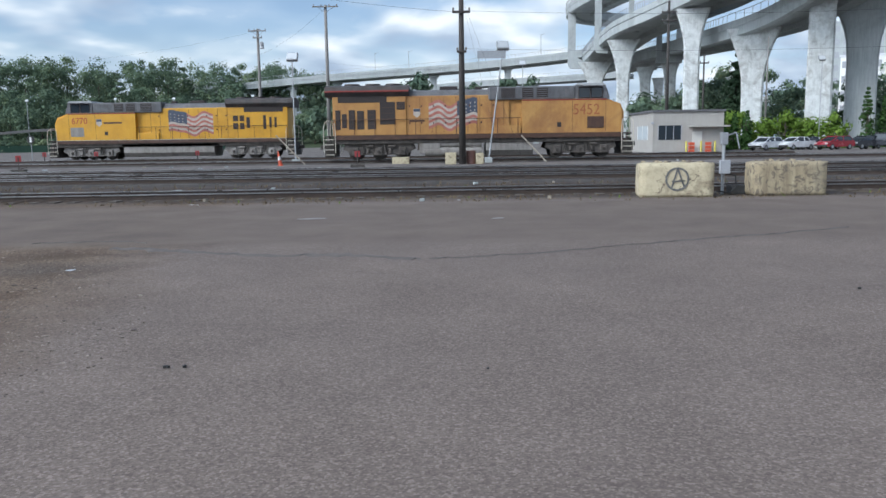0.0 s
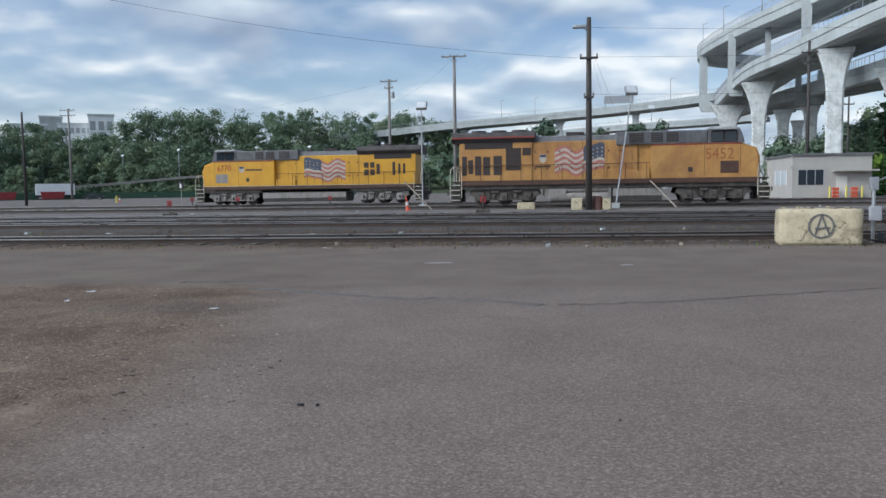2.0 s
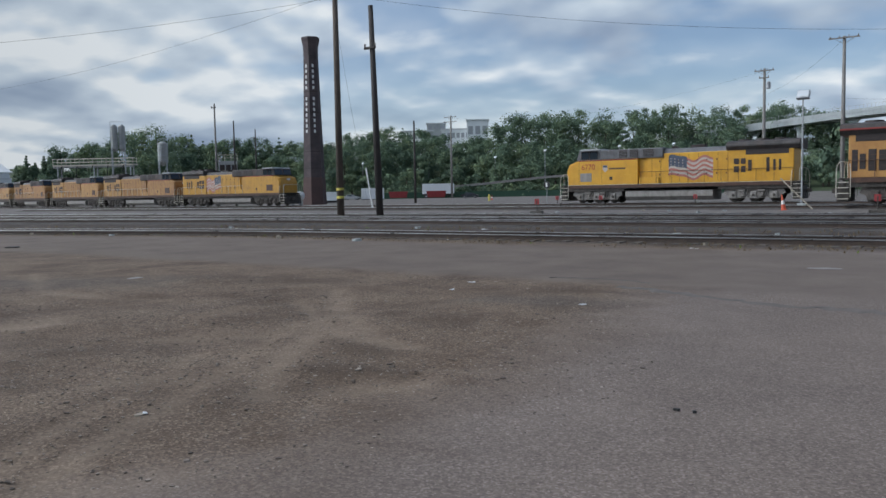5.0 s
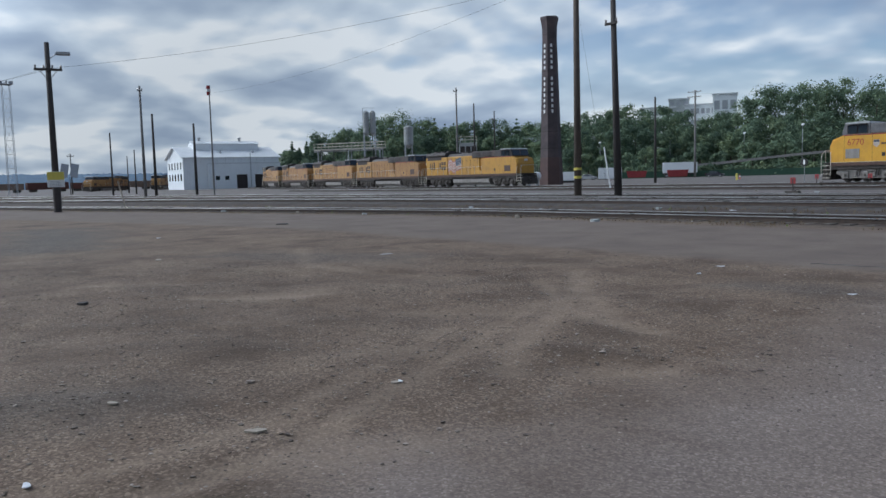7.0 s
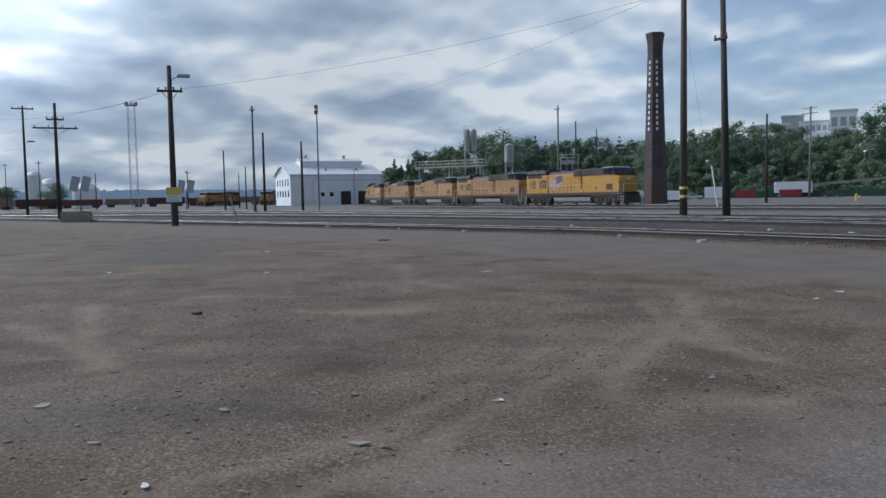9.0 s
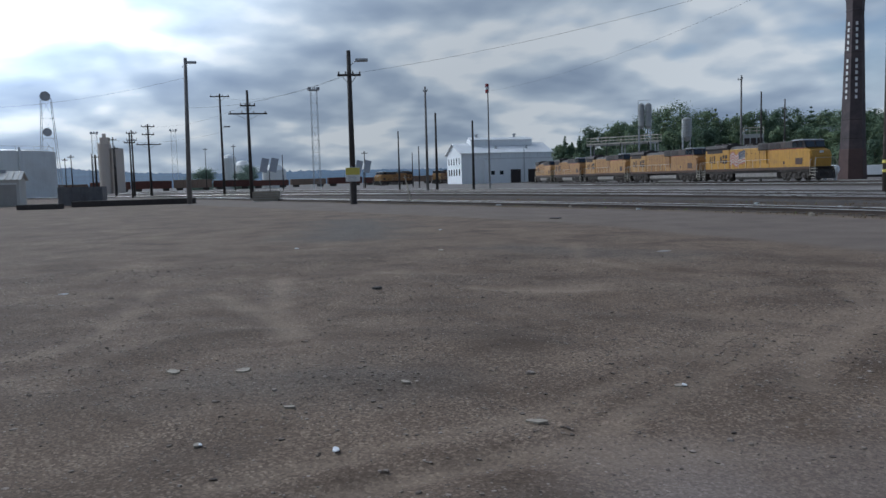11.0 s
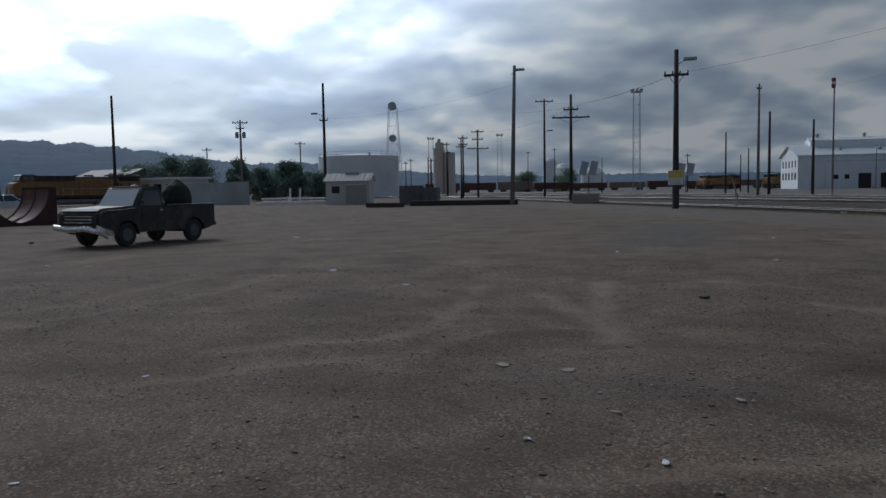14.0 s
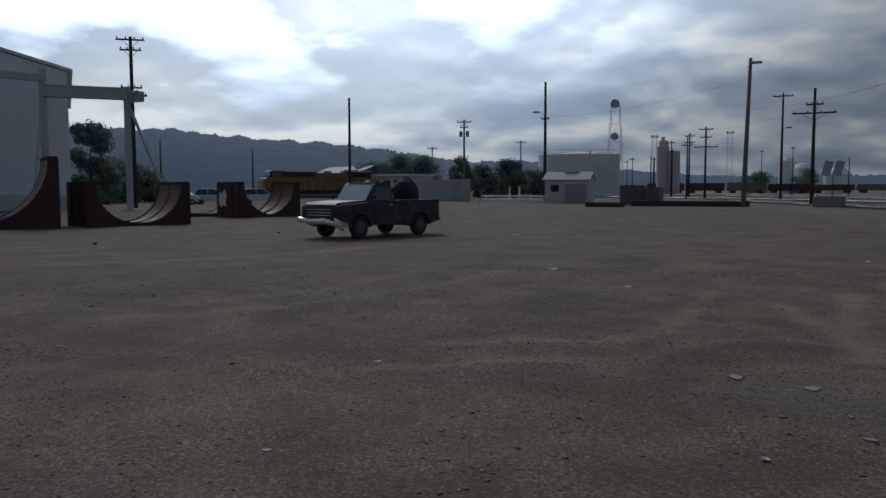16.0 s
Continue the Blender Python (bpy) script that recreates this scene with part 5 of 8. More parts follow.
w = wall_block("window", -0.03, 0.05, 2.0, 6.4, 1.3, 2.75, "glass_sky", of, label="pale blinds behind glass")
for k in range(3):
    wall_block("mullion", -0.05, -0.03, 2.0 + 2.15 * k, 2.1 + 2.15 * k, 1.3, 2.75, "white_paint", w)
wall_block("awning", 3.6, 7.6, -0.9, -0.002, 2.55, 2.7, "office_wall", of)
wall_block("door", 4.0, 5.0, -0.04, 0.02, 0.0, 2.1, "shed_wall", of)
wall_block("wall_light", -0.25, 0.0, -0.2, -0.02, 2.9, 3.1, "grey_box", of)
for x in (24.3, 25.8, 27.2):
    single("bollard", rod((0, 0, 0), (0, 0, 1.15), 0.09, 0.09, 10), "yellow_paint", "short yellow steel bollard beside the office", "bollard", pose(x, 80.2, 0), "yellow bollards")
for x in (24.7, 26.4):
    c = thing("stacked_barrier", "stack of orange plastic barriers beside the office", "barrier", pose(x, 80.5, 0), "orange barriers")
    for k in range(3):
        part("barrier", box(0, 0.55, 0, 0.4, 0.36 * k, 0.36 * k + 0.3, 0.04), "orange", c)

# six-sided brick chimney with white letter blocks
CH = Vector((-87.5, 89.3, 0))


def shaft_r(z):
    return 1.80 + (1.13 - 1.80) * max(0.0, z) / 23.1


ch = thing("brick_chimney", "tall tapering six-sided dark brick chimney with white letter blocks", "chimney", pose(CH.x, CH.y, 0, 0, 0, -2.6))
part("shaft", lathe([(shaft_r(0) + 0.02, -0.2), (shaft_r(4.4), 4.4), (shaft_r(11), 11.0), (shaft_r(23.1), 23.1)], 6), "brick_dark", ch)
part("base_course", lathe([(shaft_r(0) + 0.10, -0.1), (shaft_r(4) + 0.05, 4.1), (shaft_r(4), 4.25)], 6), "brick_red", ch, "dull reddish brick foot")
part("crown", lathe([(1.14, 23.0), (1.20, 23.1), (1.20, 23.25), (1.15, 23.3), (1.20, 24.3), (1.36, 25.2), (1.42, 25.4), (1.42, 25.75), (1.2, 25.8)], 6), "brick_dark", ch, "flared brick crown")
for z in (5.6, 8.2, 14.2, 17.4, 20.4):
    part("iron_band", lathe([(shaft_r(z) + 0.02, z), (shaft_r(z) + 0.02, z + 0.09)], 6), "grille", ch)
for face in (4, 5):
    a = (face + 0.5) * math.tau / 6
    for k in range(13):
        if k == 5:
            continue
        z = 21.35 - 0.835 * k
        mm = Matrix.Rotation(a, 4, "Z") @ Matrix.Translation((shaft_r(z) * math.cos(math.pi / 6) + 0.02, 0, z))
        part("letter_block", box(-0.03, 0.03, -0.15, 0.15, -0.24, 0.24, m=mm), "white_paint", ch)

# white engine shed
hg = thing("engine_shed", "large white metal engine shed with gabled roof and raised monitor", "building", pose(-227, 80.4, 0, 0, 0, -6))
part("wall", prism([(-20, 0), (0, 0), (0, 9.3), (-10, 12.5), (-20, 9.3)], 0, 29), "white_wall", hg)
for pts in ([(-10, 12.5), (0.7, 9.1), (0.7, 9.35), (-10, 12.8)], [(-10, 12.5), (-20.7, 9.1), (-20.7, 9.35), (-10, 12.8)]):
    part("roof", prism(pts, -0.7, 29.6), "roof_white", hg, "white sheet metal roof slope")
mon = part("roof_monitor", prism([(-13, 11.6), (-7, 11.6), (-7, 13.6), (-10, 14.4), (-13, 13.6)], 5, 25), "white_wall", hg)
part("monitor_roof", prism([(-10, 14.4), (-6.6, 13.5), (-6.6, 13.7), (-10, 14.65)], 4.7, 25.3), "roof_white", mon)
for y in (7.5, 20.0):
    part("roof_vent", lathe([(0.35, 0), (0.35, 0.8), (0.6, 0.85), (0.6, 1.1), (0.1, 1.4)], 10, None, (-10, y, 14.4)), "steel_galv", hg)
for y in (12.0, 22.0):
    part("roof_vent", lathe([(0.4, -0.4), (0.4, 0.5), (0.1, 0.8)], 10, None, (-3.5, y, 10.8)), "steel_galv", hg)
ext = part("lean_to_wall", box(0.0, 1.2, 7.0, 29.0, 0, 7.6), "white_wall", hg, "lower white lean-to front")
part("fascia", box(1.2, 1.3, 6.9, 29.1, 7.35, 7.7), "roof_metal", ext)
for y0, y1 in ((15.2, 18.6), (20.8, 24.2)):
    d = part("doorway", box(1.15, 1.26, y0, y1, 0, 4.2), "grille", hg, "dark open doorway")
    part("door_frame", pipe([(1.28, y0, 0), (1.28, y0, 4.2), (1.28, y1, 4.2), (1.28, y1, 0)], 0.10), "roof_white", d)
part("corner_sheet", box(1.2, 1.27, 25.2, 28.6, 0, 4.5), "grey_box", hg, "grey sheeted low corner")
for r_ in range(2):
    for k in range(5):
        w_ = part("window", box(-17.8 + 3.6 * k, -16.4 + 3.6 * k, -0.06, 0.0, 2.6 + 3.4 * r_, 4.6 + 3.4 * r_), "glass", hg)
        part("window_sill", box(-17.9 + 3.6 * k, -16.3 + 3.6 * k, -0.14, 0.0, 2.5 + 3.4 * r_, 2.6 + 3.4 * r_), "white_wall", w_)
for y in (9.0, 11.8):
    part("window", box(1.18, 1.25, y, y + 1.2, 2.6, 3.8), "glass", hg)
for k in range(12):
    part("wall_rib", box(0.0, 0.05, 2.4 * k + 0.4, 2.4 * k + 0.5, 7.8, 9.1), "roof_metal", hg)
part("vent_pipe", pipe([(1.5, 19.6, 0.2), (1.5, 19.6, 10.6), (1.5, 20.4, 11.0)], 0.12), "steel_galv", hg)

# sanding and fuelling gantry behind the parked row
fg = thing("fuel_gantry", "pale steel walkway gantry over the fuelling tracks", "gantry", pose(-165.0, 90.1, 0, 0, 0, 31.3))
for x in (1, 9, 17):
    for y in (-0.7, 0.7):
        part("leg", rod((x, y, 0), (x, y, 8.6), 0.14, None, 8), "steel_galv", fg)
part("deck", box(0, 17.8, -0.9, 0.9, 8.55, 8.85), "handrail", fg)
part("pipe_run", pipe([(0, -0.6, 8.3), (17.8, -0.6, 8.3)], 0.16), "silo_pale", fg)
for y in (-0.9, 0.9):
    for z in (9.4, 10.1):
        part("rail", pipe([(0, y, z), (17.8, y, z)], 0.05), "handrail", fg)
    for k in range(10):
        part("rail_post", rod((0.1 + 1.95 * k, y, 8.85), (0.1 + 1.95 * k, y, 10.1), 0.05, None, 6), "handrail", fg)
for k in range(5):
    part("hose_drop", pipe([(2 + 3.4 * k, -0.9, 8.6), (2 + 3.4 * k, -1.3, 7.6), (2 + 3.4 * k, -1.3, 6.2)], 0.08), "black", fg)


def sand_silo(x, y, cells, r, z0, h, label):
    s = thing("sand_silo", label, "silo", pose(x, y, 0, 0, 0, 56), "sand silos")
    for c in cells:
        v = part("vessel", lathe([(r * 0.25, z0 - r * 0.9), (r, z0), (r, z0 + h), (r * 0.4, z0 + h + 0.4)], 16, None, (c, 0, 0)), "silo_pale", s, "weathered pale steel vessel", smooth=False)
        for k in range(4):
            part("hoop", lathe([(r + 0.03, z0 + h * (k + 0.3) / 4), (r + 0.03, z0 + h * (k + 0.3) / 4 + 0.08)], 16, None, (c, 0, 0)), "steel_galv", v)
    w = max(cells) + r * 0.7
    for x_ in (-w, w):
        for y_ in (-r * 0.7, r * 0.7):
            part("leg", rod((x_, y_, 0), (x_, y_, z0 + 0.2), 0.11, None, 6), "steel_galv", s)
    for z in (z0 * 0.4, z0 * 0.75):
        part("cross_brace", pipe([(-w, -r * 0.7, z - 1.2), (w, -r * 0.7, z + 1.2)], 0.05), "steel_galv", s)
    part("top_rail", pipe([(-w, -r, z0 + h + 0.9), (w, -r, z0 + h + 0.9)], 0.035), "steel_galv", s)
    part("ladder", box(-w - 0.25, -w - 0.15, -0.2, 0.2, 0, z0 + h + 0.9), "steel_galv", s)
    return s


sand_silo(-138.7, 88.5, (-0.68, 0.68), 0.62, 11.1, 4.2, "pale grey twin sand silo on tall steel legs")
sand_silo(-130.5, 92.5, (0.0,), 0.94, 8.4, 3.4, "pale grey single sand silo on steel legs")
cb = thing("control_cabin", "small pale equipment cabin with roof railing on a raised frame", "cabin", pose(-104.0, 86.1, 0, 0, 0, 50.4))
part("body", box(-1.5, 1.5, -1.5, 1.5, 5.2, 7.3, 0.05), "silo_pale", cb)
for k in range(3):
    part("louvre_panel", box(-1.3 + 0.95 * k, -0.55 + 0.95 * k, -1.54, -1.48, 5.7, 6.7), "grille", cb)
for x in (-1.3, 1.3):
    part("leg", rod((x, 0, 0), (x, 0, 5.2), 0.15, None, 8), "steel_galv", cb)
for z in (7.8, 8.3):
    part("guard_rail", pipe([(-1.5, 1.4, z), (-1.5, -1.5, z), (1.5, -1.5, z), (1.5, 1.4, z)], 0.05), "handrail", cb)
for x in (-1.5, -0.5, 0.5, 1.5):
    part("rail_post", rod((x, -1.5, 7.3), (x, -1.5, 8.3), 0.045, None, 6), "handrail", cb)

# storage tank, pump hut, elevator
tk = thing("storage_tank", "large white cylindrical storage tank with rust marks", "tank", pose(-175.5, -33.5, 0))
part("shell", lathe([(9.0, 0), (9.0, 9.2), (8.9, 9.25), (0.5, 9.9)], 48), "tank_white", tk)
for z in (2.3, 4.6, 6.9, 9.1):
    part("weld_ring", lathe([(9.03, z), (9.03, z + 0.08)], 48), "tank_white", tk)
for k in range(16):
    a = k * math.tau / 16
    part("roof_post", rod((8.8 * math.cos(a), 8.8 * math.sin(a), 9.1), (8.8 * math.cos(a), 8.8 * math.sin(a), 10.1), 0.04, None, 5), "steel_galv", tk)
part("roof_rail", pipe([(8.8 * math.cos(k * math.tau / 32), 8.8 * math.sin(k * math.tau / 32), 10.1) for k in range(33)], 0.04), "steel_galv", tk)
part("stair_pipe", rod((8.4, 4.0, 0), (8.4, 4.0, 9.8), 0.25, None, 8), "tank_white", tk)

ht = thing("pump_hut", "small beige metal hut with ribbed roof and roller door", "hut", pose(-93.2, -21.0, 0, 0, 0, 2))
part("wall", prism([(0, 0), (4.2, 0), (4.2, 2.7), (2.1, 3.45), (0, 2.7)], 0, 5.0), "shed_wall", ht)
for s in (0, 1):
    pts = [(2.1, 3.45), (4.5, 2.6), (4.5, 2.7), (2.1, 3.58)] if s else [(2.1, 3.45), (-0.3, 2.6), (-0.3, 2.7), (2.1, 3.58)]
    rf = part("roof", prism(pts, -0.25, 5.25), "shed_wall", ht)
for k in range(10):
    part("roof_rib", prism([(2.1, 3.58), (4.5, 2.7), (4.5, 2.77), (2.1, 3.66)], -0.2 + 0.56 * k, -0.1 + 0.56 * k), "handrail", ht)
part("window", box(4.18, 4.24, 0.7, 1.6, 1.3, 2.1), "glass", ht)
dr = part("roller_door", box(4.2, 4.25, 2.3, 4.7, 0.05, 2.2), "office_wall", ht)
for k in range(8):
    part("door_slat", box(4.25, 4.265, 2.3, 4.7, 0.1 + 0.26 * k, 0.32 + 0.26 * k), "office_wall", dr)
part("door_header", box(4.2, 4.35, 2.2, 4.8, 2.2, 2.38), "white_paint", ht)
part("vent", box(1.6, 2.6, 2.0, 3.6, 3.4, 3.75, 0.05), "grey_box", ht)

el = thing("grain_elevator", "distant tan concrete grain elevator", "silo", pose(-282, -24.5, 0))
for k, (x, y) in enumerate([(0, 0), (0, 3.7), (3.7, 0), (3.7, 3.7)]):
    part("silo", lathe([(1.9, 0), (1.9, 16.2 - (k % 2) * 1.6), (0.3, 16.4 - (k % 2) * 1.6)], 18, None, (x, y, 0)), "silo", el)
part("headhouse", box(-0.8, 3.5, -1.2, 1.6, 16.1, 18.2), "silo", el)
part("leg_tower", box(0.5, 1.6, -0.6, 0.5, 18.2, 19.6), "silo", el)
for x, y, r, h in [(-340, 36, 5.0, 7.5), (-352, 24, 4.0, 10.0), (-345, 18, 3.0, 13.0)]:
    o = thing("far_silo", "distant pale industrial silo", "silo", pose(x, y, 0), "far silos")
    part("vessel", lathe([(r, 0), (r, h), (r * 0.5, h + r * 0.45), (0.2, h + r * 0.55)], 18), "tank_white", o)

# pipework beside the hut
pw = thing("pipe_rack", "low white pipework on short posts beside the hut", "pipework", pose(-95.5, -30.5, 0, 0, 0, 84))
for z in (0.35, 0.75):
    part("pipe", pipe([(0, 0, z), (10.5, 0, z)], 0.09, 8), "white_paint", pw)
for x in (0.5, 3.5, 6.5, 9.8):
    part("post", rod((x, 0.15, 0), (x, 0.15, 0.9), 0.07, None, 8), "white_paint", pw)
for x in (3.3, 4.6):
    part("riser", rod((x, 1.2, 0), (x, 1.2, 2.0), 0.13, None, 8), "white_paint", pw)
part("kerb", box(-0.5, 11, -0.6, -0.2, 0, 0.22), "white_wall", pw)

# dark bins and low loading kerb
bn = thing("scrap_bin", "dark steel scrap bin with open top", "bin", pose(-76.8, -10.6, 0, 0, 0, 84))
for q in ((0, 3.6, -0.06, 0.06), (0, 3.6, 2.0, 2.12), (-0.06, 0.06, 0.06, 2.0), (3.54, 3.66, 0.06, 2.0)):
    part("side", box(q[0], q[1], q[2], q[3], 0.15, 1.75), "loco_gray", bn)
part("floor", box(0.06, 3.54, 0.06, 2.0, 0.1, 0.18), "loco_gray", bn)
for k in range(5):
    part("rib", box(0.3 + 0.72 * k, 0.4 + 0.72 * k, -0.12, -0.06, 0.15, 1.75), "loco_gray", bn)
single("loading_kerb", box(0, 10.2, -1.2, 0, 0, 0.5, 0.04), "pole_dark", "long low black timber loading kerb", "kerb", pose(-75.6, -9.2, 0, 0, 0, 86))
single("loading_kerb", box(0, 3.4, -1.0, 0, 0, 0.42, 0.04), "pole_dark", "short low black timber stack", "kerb", pose(-71.5, -12.5, 0, 0, 0, 70))
cr = thing("timber_crate", "low weathered timber crate beside the track", "crate", pose(-74.2, 6.0, 0, 0, 0, 80))
for k in range(4):
    part("board", box(0, 2.4, -0.9, -0.84, 0.05 + 0.21 * k, 0.23 + 0.21 * k), "wood_bit", cr)
    part("board", box(0, 2.4, 0.84, 0.9, 0.05 + 0.21 * k, 0.23 + 0.21 * k), "wood_bit", cr)
for x in (0, 2.34):
    part("end", box(x, x + 0.06, -0.84, 0.84, 0.05, 0.86), "wood_bit", cr)
part("contents", box(0.08, 2.3, -0.8, 0.8, 0.0, 0.7), "concrete", cr)

# grey block wall, low offices and chain fences beyond the lot
single("concrete_wall", box(0, 14, -0.2, 0.2, 0, 3.0, 0.03), "concrete", "grey weathered concrete yard wall", "wall", pose(-107, -46.2, 0, 0, 0, 62))
sb = thing("flat_roof_office", "low pale flat-roofed office with dark windows", "building", pose(-120.3, -51.8, 0, 0, 0, 62))
part("wall", box(-10, 0, 0, 6, 0, 3.9), "shed_wall", sb)
part("roof", box(-10.4, 0.4, -0.4, 6.4, 3.9, 4.25), "white_wall", sb)
for k in range(3):
    part("window", box(-9 + 3 * k, -7.2 + 3 * k, -0.05, 0.02, 1.8, 3.2), "glass", sb)
sh = thing("low_shed", "long low shed with grey pitched roof", "building", pose(-152, -78, 0, 0, 0, 62))
part("wall", box(-8, 8, -5, 5, 0, 4.6), "shed_wall", sh)
part("roof", prism([(-6, 4.6), (0, 6.7), (6, 4.6)], -8.5, 8.5, axis="x"), "loco_gray", sh)

# warehouse with a gantry crane frame before it
wh = thing("warehouse", "tall grey metal warehouse with gabled front", "warehouse", pose(-48.6, -49.9, 0, 0, 0, -43.8))
part("wall", prism([(0, 0), (15, 0), (15, 10.9), (7.5, 13.0), (0, 10.9)], -30, 0), "white_wall", wh)
part("roof", prism([(-0.4, 10.85), (7.5, 13.05), (15.4, 10.85), (15.4, 11.1), (7.5, 13.3), (-0.4, 11.1)], -30.3, 0.3), "roof_metal", wh)
d = part("sliding_door", box(6.6, 12.0, 0.0, 0.12, 0, 8.2), "shed_wall", wh)
part("door_track", box(5.5, 14.0, 0.02, 0.2, 8.2, 8.6), "grille", wh)
part("door_edge", box(6.2, 6.6, 0.0, 0.16, 0, 8.2), "grille", d)
for k in range(18):
    part("wall_rib", box(0.4 + 0.84 * k, 0.44 + 0.84 * k, 0.0, 0.03, 8.7, 10.8), "white_wall", wh)
part("plinth", box(0, 15, 0.0, 0.08, 0, 1.2), "shed_wall", wh)

gc = thing("gantry_crane", "pale steel portal crane frame with braced posts", "crane frame", pose(-48.9, -44.3, 0))
A0, A1, A2 = Vector((0, 0, 0)), Vector((4.0, -4.2, 0)), Vector((16, -8.5, 0))
part("girder", sweep([A0 + Vector((0, 0, 8.5)), A1 + Vector((0, 0, 8.5))], [(-0.25, 0), (0.25, 0), (0.25, 0.9), (-0.25, 0.9)]), "crane_paint", gc)
part("girder", sweep([A1 + Vector((0, 0, 9.6)), A2 + Vector((0, 0, 9.6))], [(-0.2, 0), (0.2, 0), (0.2, 0.5), (-0.2, 0.5)]), "crane_paint", gc)
for p, h in ((A0, 9.5), (A1, 10.6), (A2, 10.1)):
    part("post", box(p.x - 0.18, p.x + 0.18, p.y - 0.18, p.y + 0.18, 0, h), "crane_paint", gc)
for p, q in ((A0, Vector((-2.2, 2.2, 0))), (A1, Vector((6.4, -3.0, 0)))):
    part("brace", pipe([p + Vector((0, 0, 8.4)), q], 0.12, 8), "crane_paint", gc)
for z in (8.5, 9.32):
    part("girder_flange", sweep([A0 + Vector((0, 0, z)), A1 + Vector((0, 0, z))], [(-0.34, 0), (0.34, 0), (0.34, 0.08), (-0.34, 0.08)]), "crane_paint", gc)
for p in (A0, A1):
    part("base_plate", box(p.x - 0.4, p.x + 0.4, p.y - 0.4, p.y + 0.4, 0, 0.06), "crane_paint", gc)
    for z in (2.5, 5.0, 7.2):
        part("stiffener", box(p.x - 0.2, p.x + 0.2, p.y - 0.2, p.y + 0.2, z, z + 0.05), "crane_paint", gc)
part("hoist_box", box(-0.9, 0.0, -0.2, 0.9, 8.4, 9.2, 0.05), "grey_box", gc)

# ---- viaduct ----


def polar(az, d, z=0.0):
    """A place by its bearing, anticlockwise from +y in degrees, and its distance from the lot."""
    return Vector((-math.sin(radians(az)) * d, math.cos(radians(az)) * d, z))


def smooth_path(pts, n=6):
    """A Catmull-Rom path through the points."""
    pts = [Vector(p) for p in pts]
    out = []
    for i in range(len(pts) - 1):
        p0, p1, p2, p3 = pts[max(i - 1, 0)], pts[i], pts[i + 1], pts[min(i + 2, len(pts) - 1)]
        for k in range(n):
            u = k / n
            out.append(0.5 * ((2 * p1) + (p2 - p0) * u + (2 * p0 - 5 * p1 + 4 * p2 - p3) * u * u + (3 * p1 - p0 - 3 * p2 + p3) * u ** 3))
    return out + [pts[-1]]


def ramp_deck(label, pts, width, girder=1.5, railing=True):
    dk = thing("viaduct_deck", label, "viaduct", kind="structure")
    path = smooth_path(pts)
    w = width
    part("box_girder", sweep(path, [(-0.5, 0.0), (0.0, 0.25), (0.0, girder), (-w, girder), (-w, 0.25), (-w + 0.5, 0.0), (-w + 2.6, 0.15), (-w + 2.8, 0.9), (-2.8, 0.9), (-2.6, 0.15)]), "concrete", dk)
    part("parapet", sweep(path, [(0.12, girder), (0.12, girder + 0.95), (-0.2, girder + 0.95), (-0.2, girder)]), "concrete", dk, "pale concrete parapet")
    part("parapet", sweep(path, [(-w, girder), (-w, girder + 0.95), (-w + 0.3, girder + 0.95), (-w + 0.3, girder)]), "concrete", dk)
    if railing:
        part("top_rail", sweep(path, [(-0.02, girder + 2.05), (-0.02, girder + 2.12), (-0.1, girder + 2.12), (-0.1, girder + 2.05)]), "steel_galv", dk)
        bm = bmesh.new()
        for p, q in zip(path, path[1:]):
            n = max(1, int((q - p).length / 0.9))
            for k in range(n):
                c = p.lerp(q, k / n)
                box(c.x - 0.03, c.x + 0.03, c.y - 0.03, c.y + 0.03, c.z + girder + 0.95, c.z + girder + 2.1, bm=bm)
        tagged(part("railing_posts", bm, "steel_galv", dk), kind="stuff")
    return path


def flared_column(label, az, d, w, top_w, ztop, flare, depth=None, mat="concrete_worn"):
    """A concrete column whose head flares out to carry a deck."""
    c = thing("viaduct_column", label, "column", Matrix.Translation(polar(az, d)) @ Matrix.Rotation(radians(az), 4, "Z"), "viaduct columns", "structure")
    dp = depth or w
    bm = bmesh.new()
    rings = []
    levels = [(0.0, 0.0), (ztop - flare, 0.0)] + [(ztop - flare + flare * u, u ** 2.2) for u in (0.25, 0.45, 0.62, 0.78, 0.9, 1.0)]
    for z, f in levels:
        a, b = (w + (top_w - w) * f) / 2, (dp + (dp * 0.5) * f) / 2
        ch = 0.25
        rings.append([bm.verts.new((x, y, z)) for x, y in ((-a + ch, -b), (a - ch, -b), (a, -b + ch), (a, b - ch), (a - ch, b), (-a + ch, b), (-a, b - ch), (-a, -b + ch))])
    for lo, hi in zip(rings, rings[1:]):
        for k in range(8):
            bm.faces.new((lo[k], lo[(k + 1) % 8], hi[(k + 1) % 8], hi[k]))
    bm.faces.new(rings[0][::-1])
    bm.faces.new(rings[-1])
    part("shaft", bm, mat, c)
    part("footing", box(-w * 0.75, w * 0.75, -dp * 0.75, dp * 0.75, 0, 0.5, 0.05), "concrete", c)
    return c


def ep(az, el, d):
    return polar(az, d, 1.5 + d * math.tan(radians(el)))


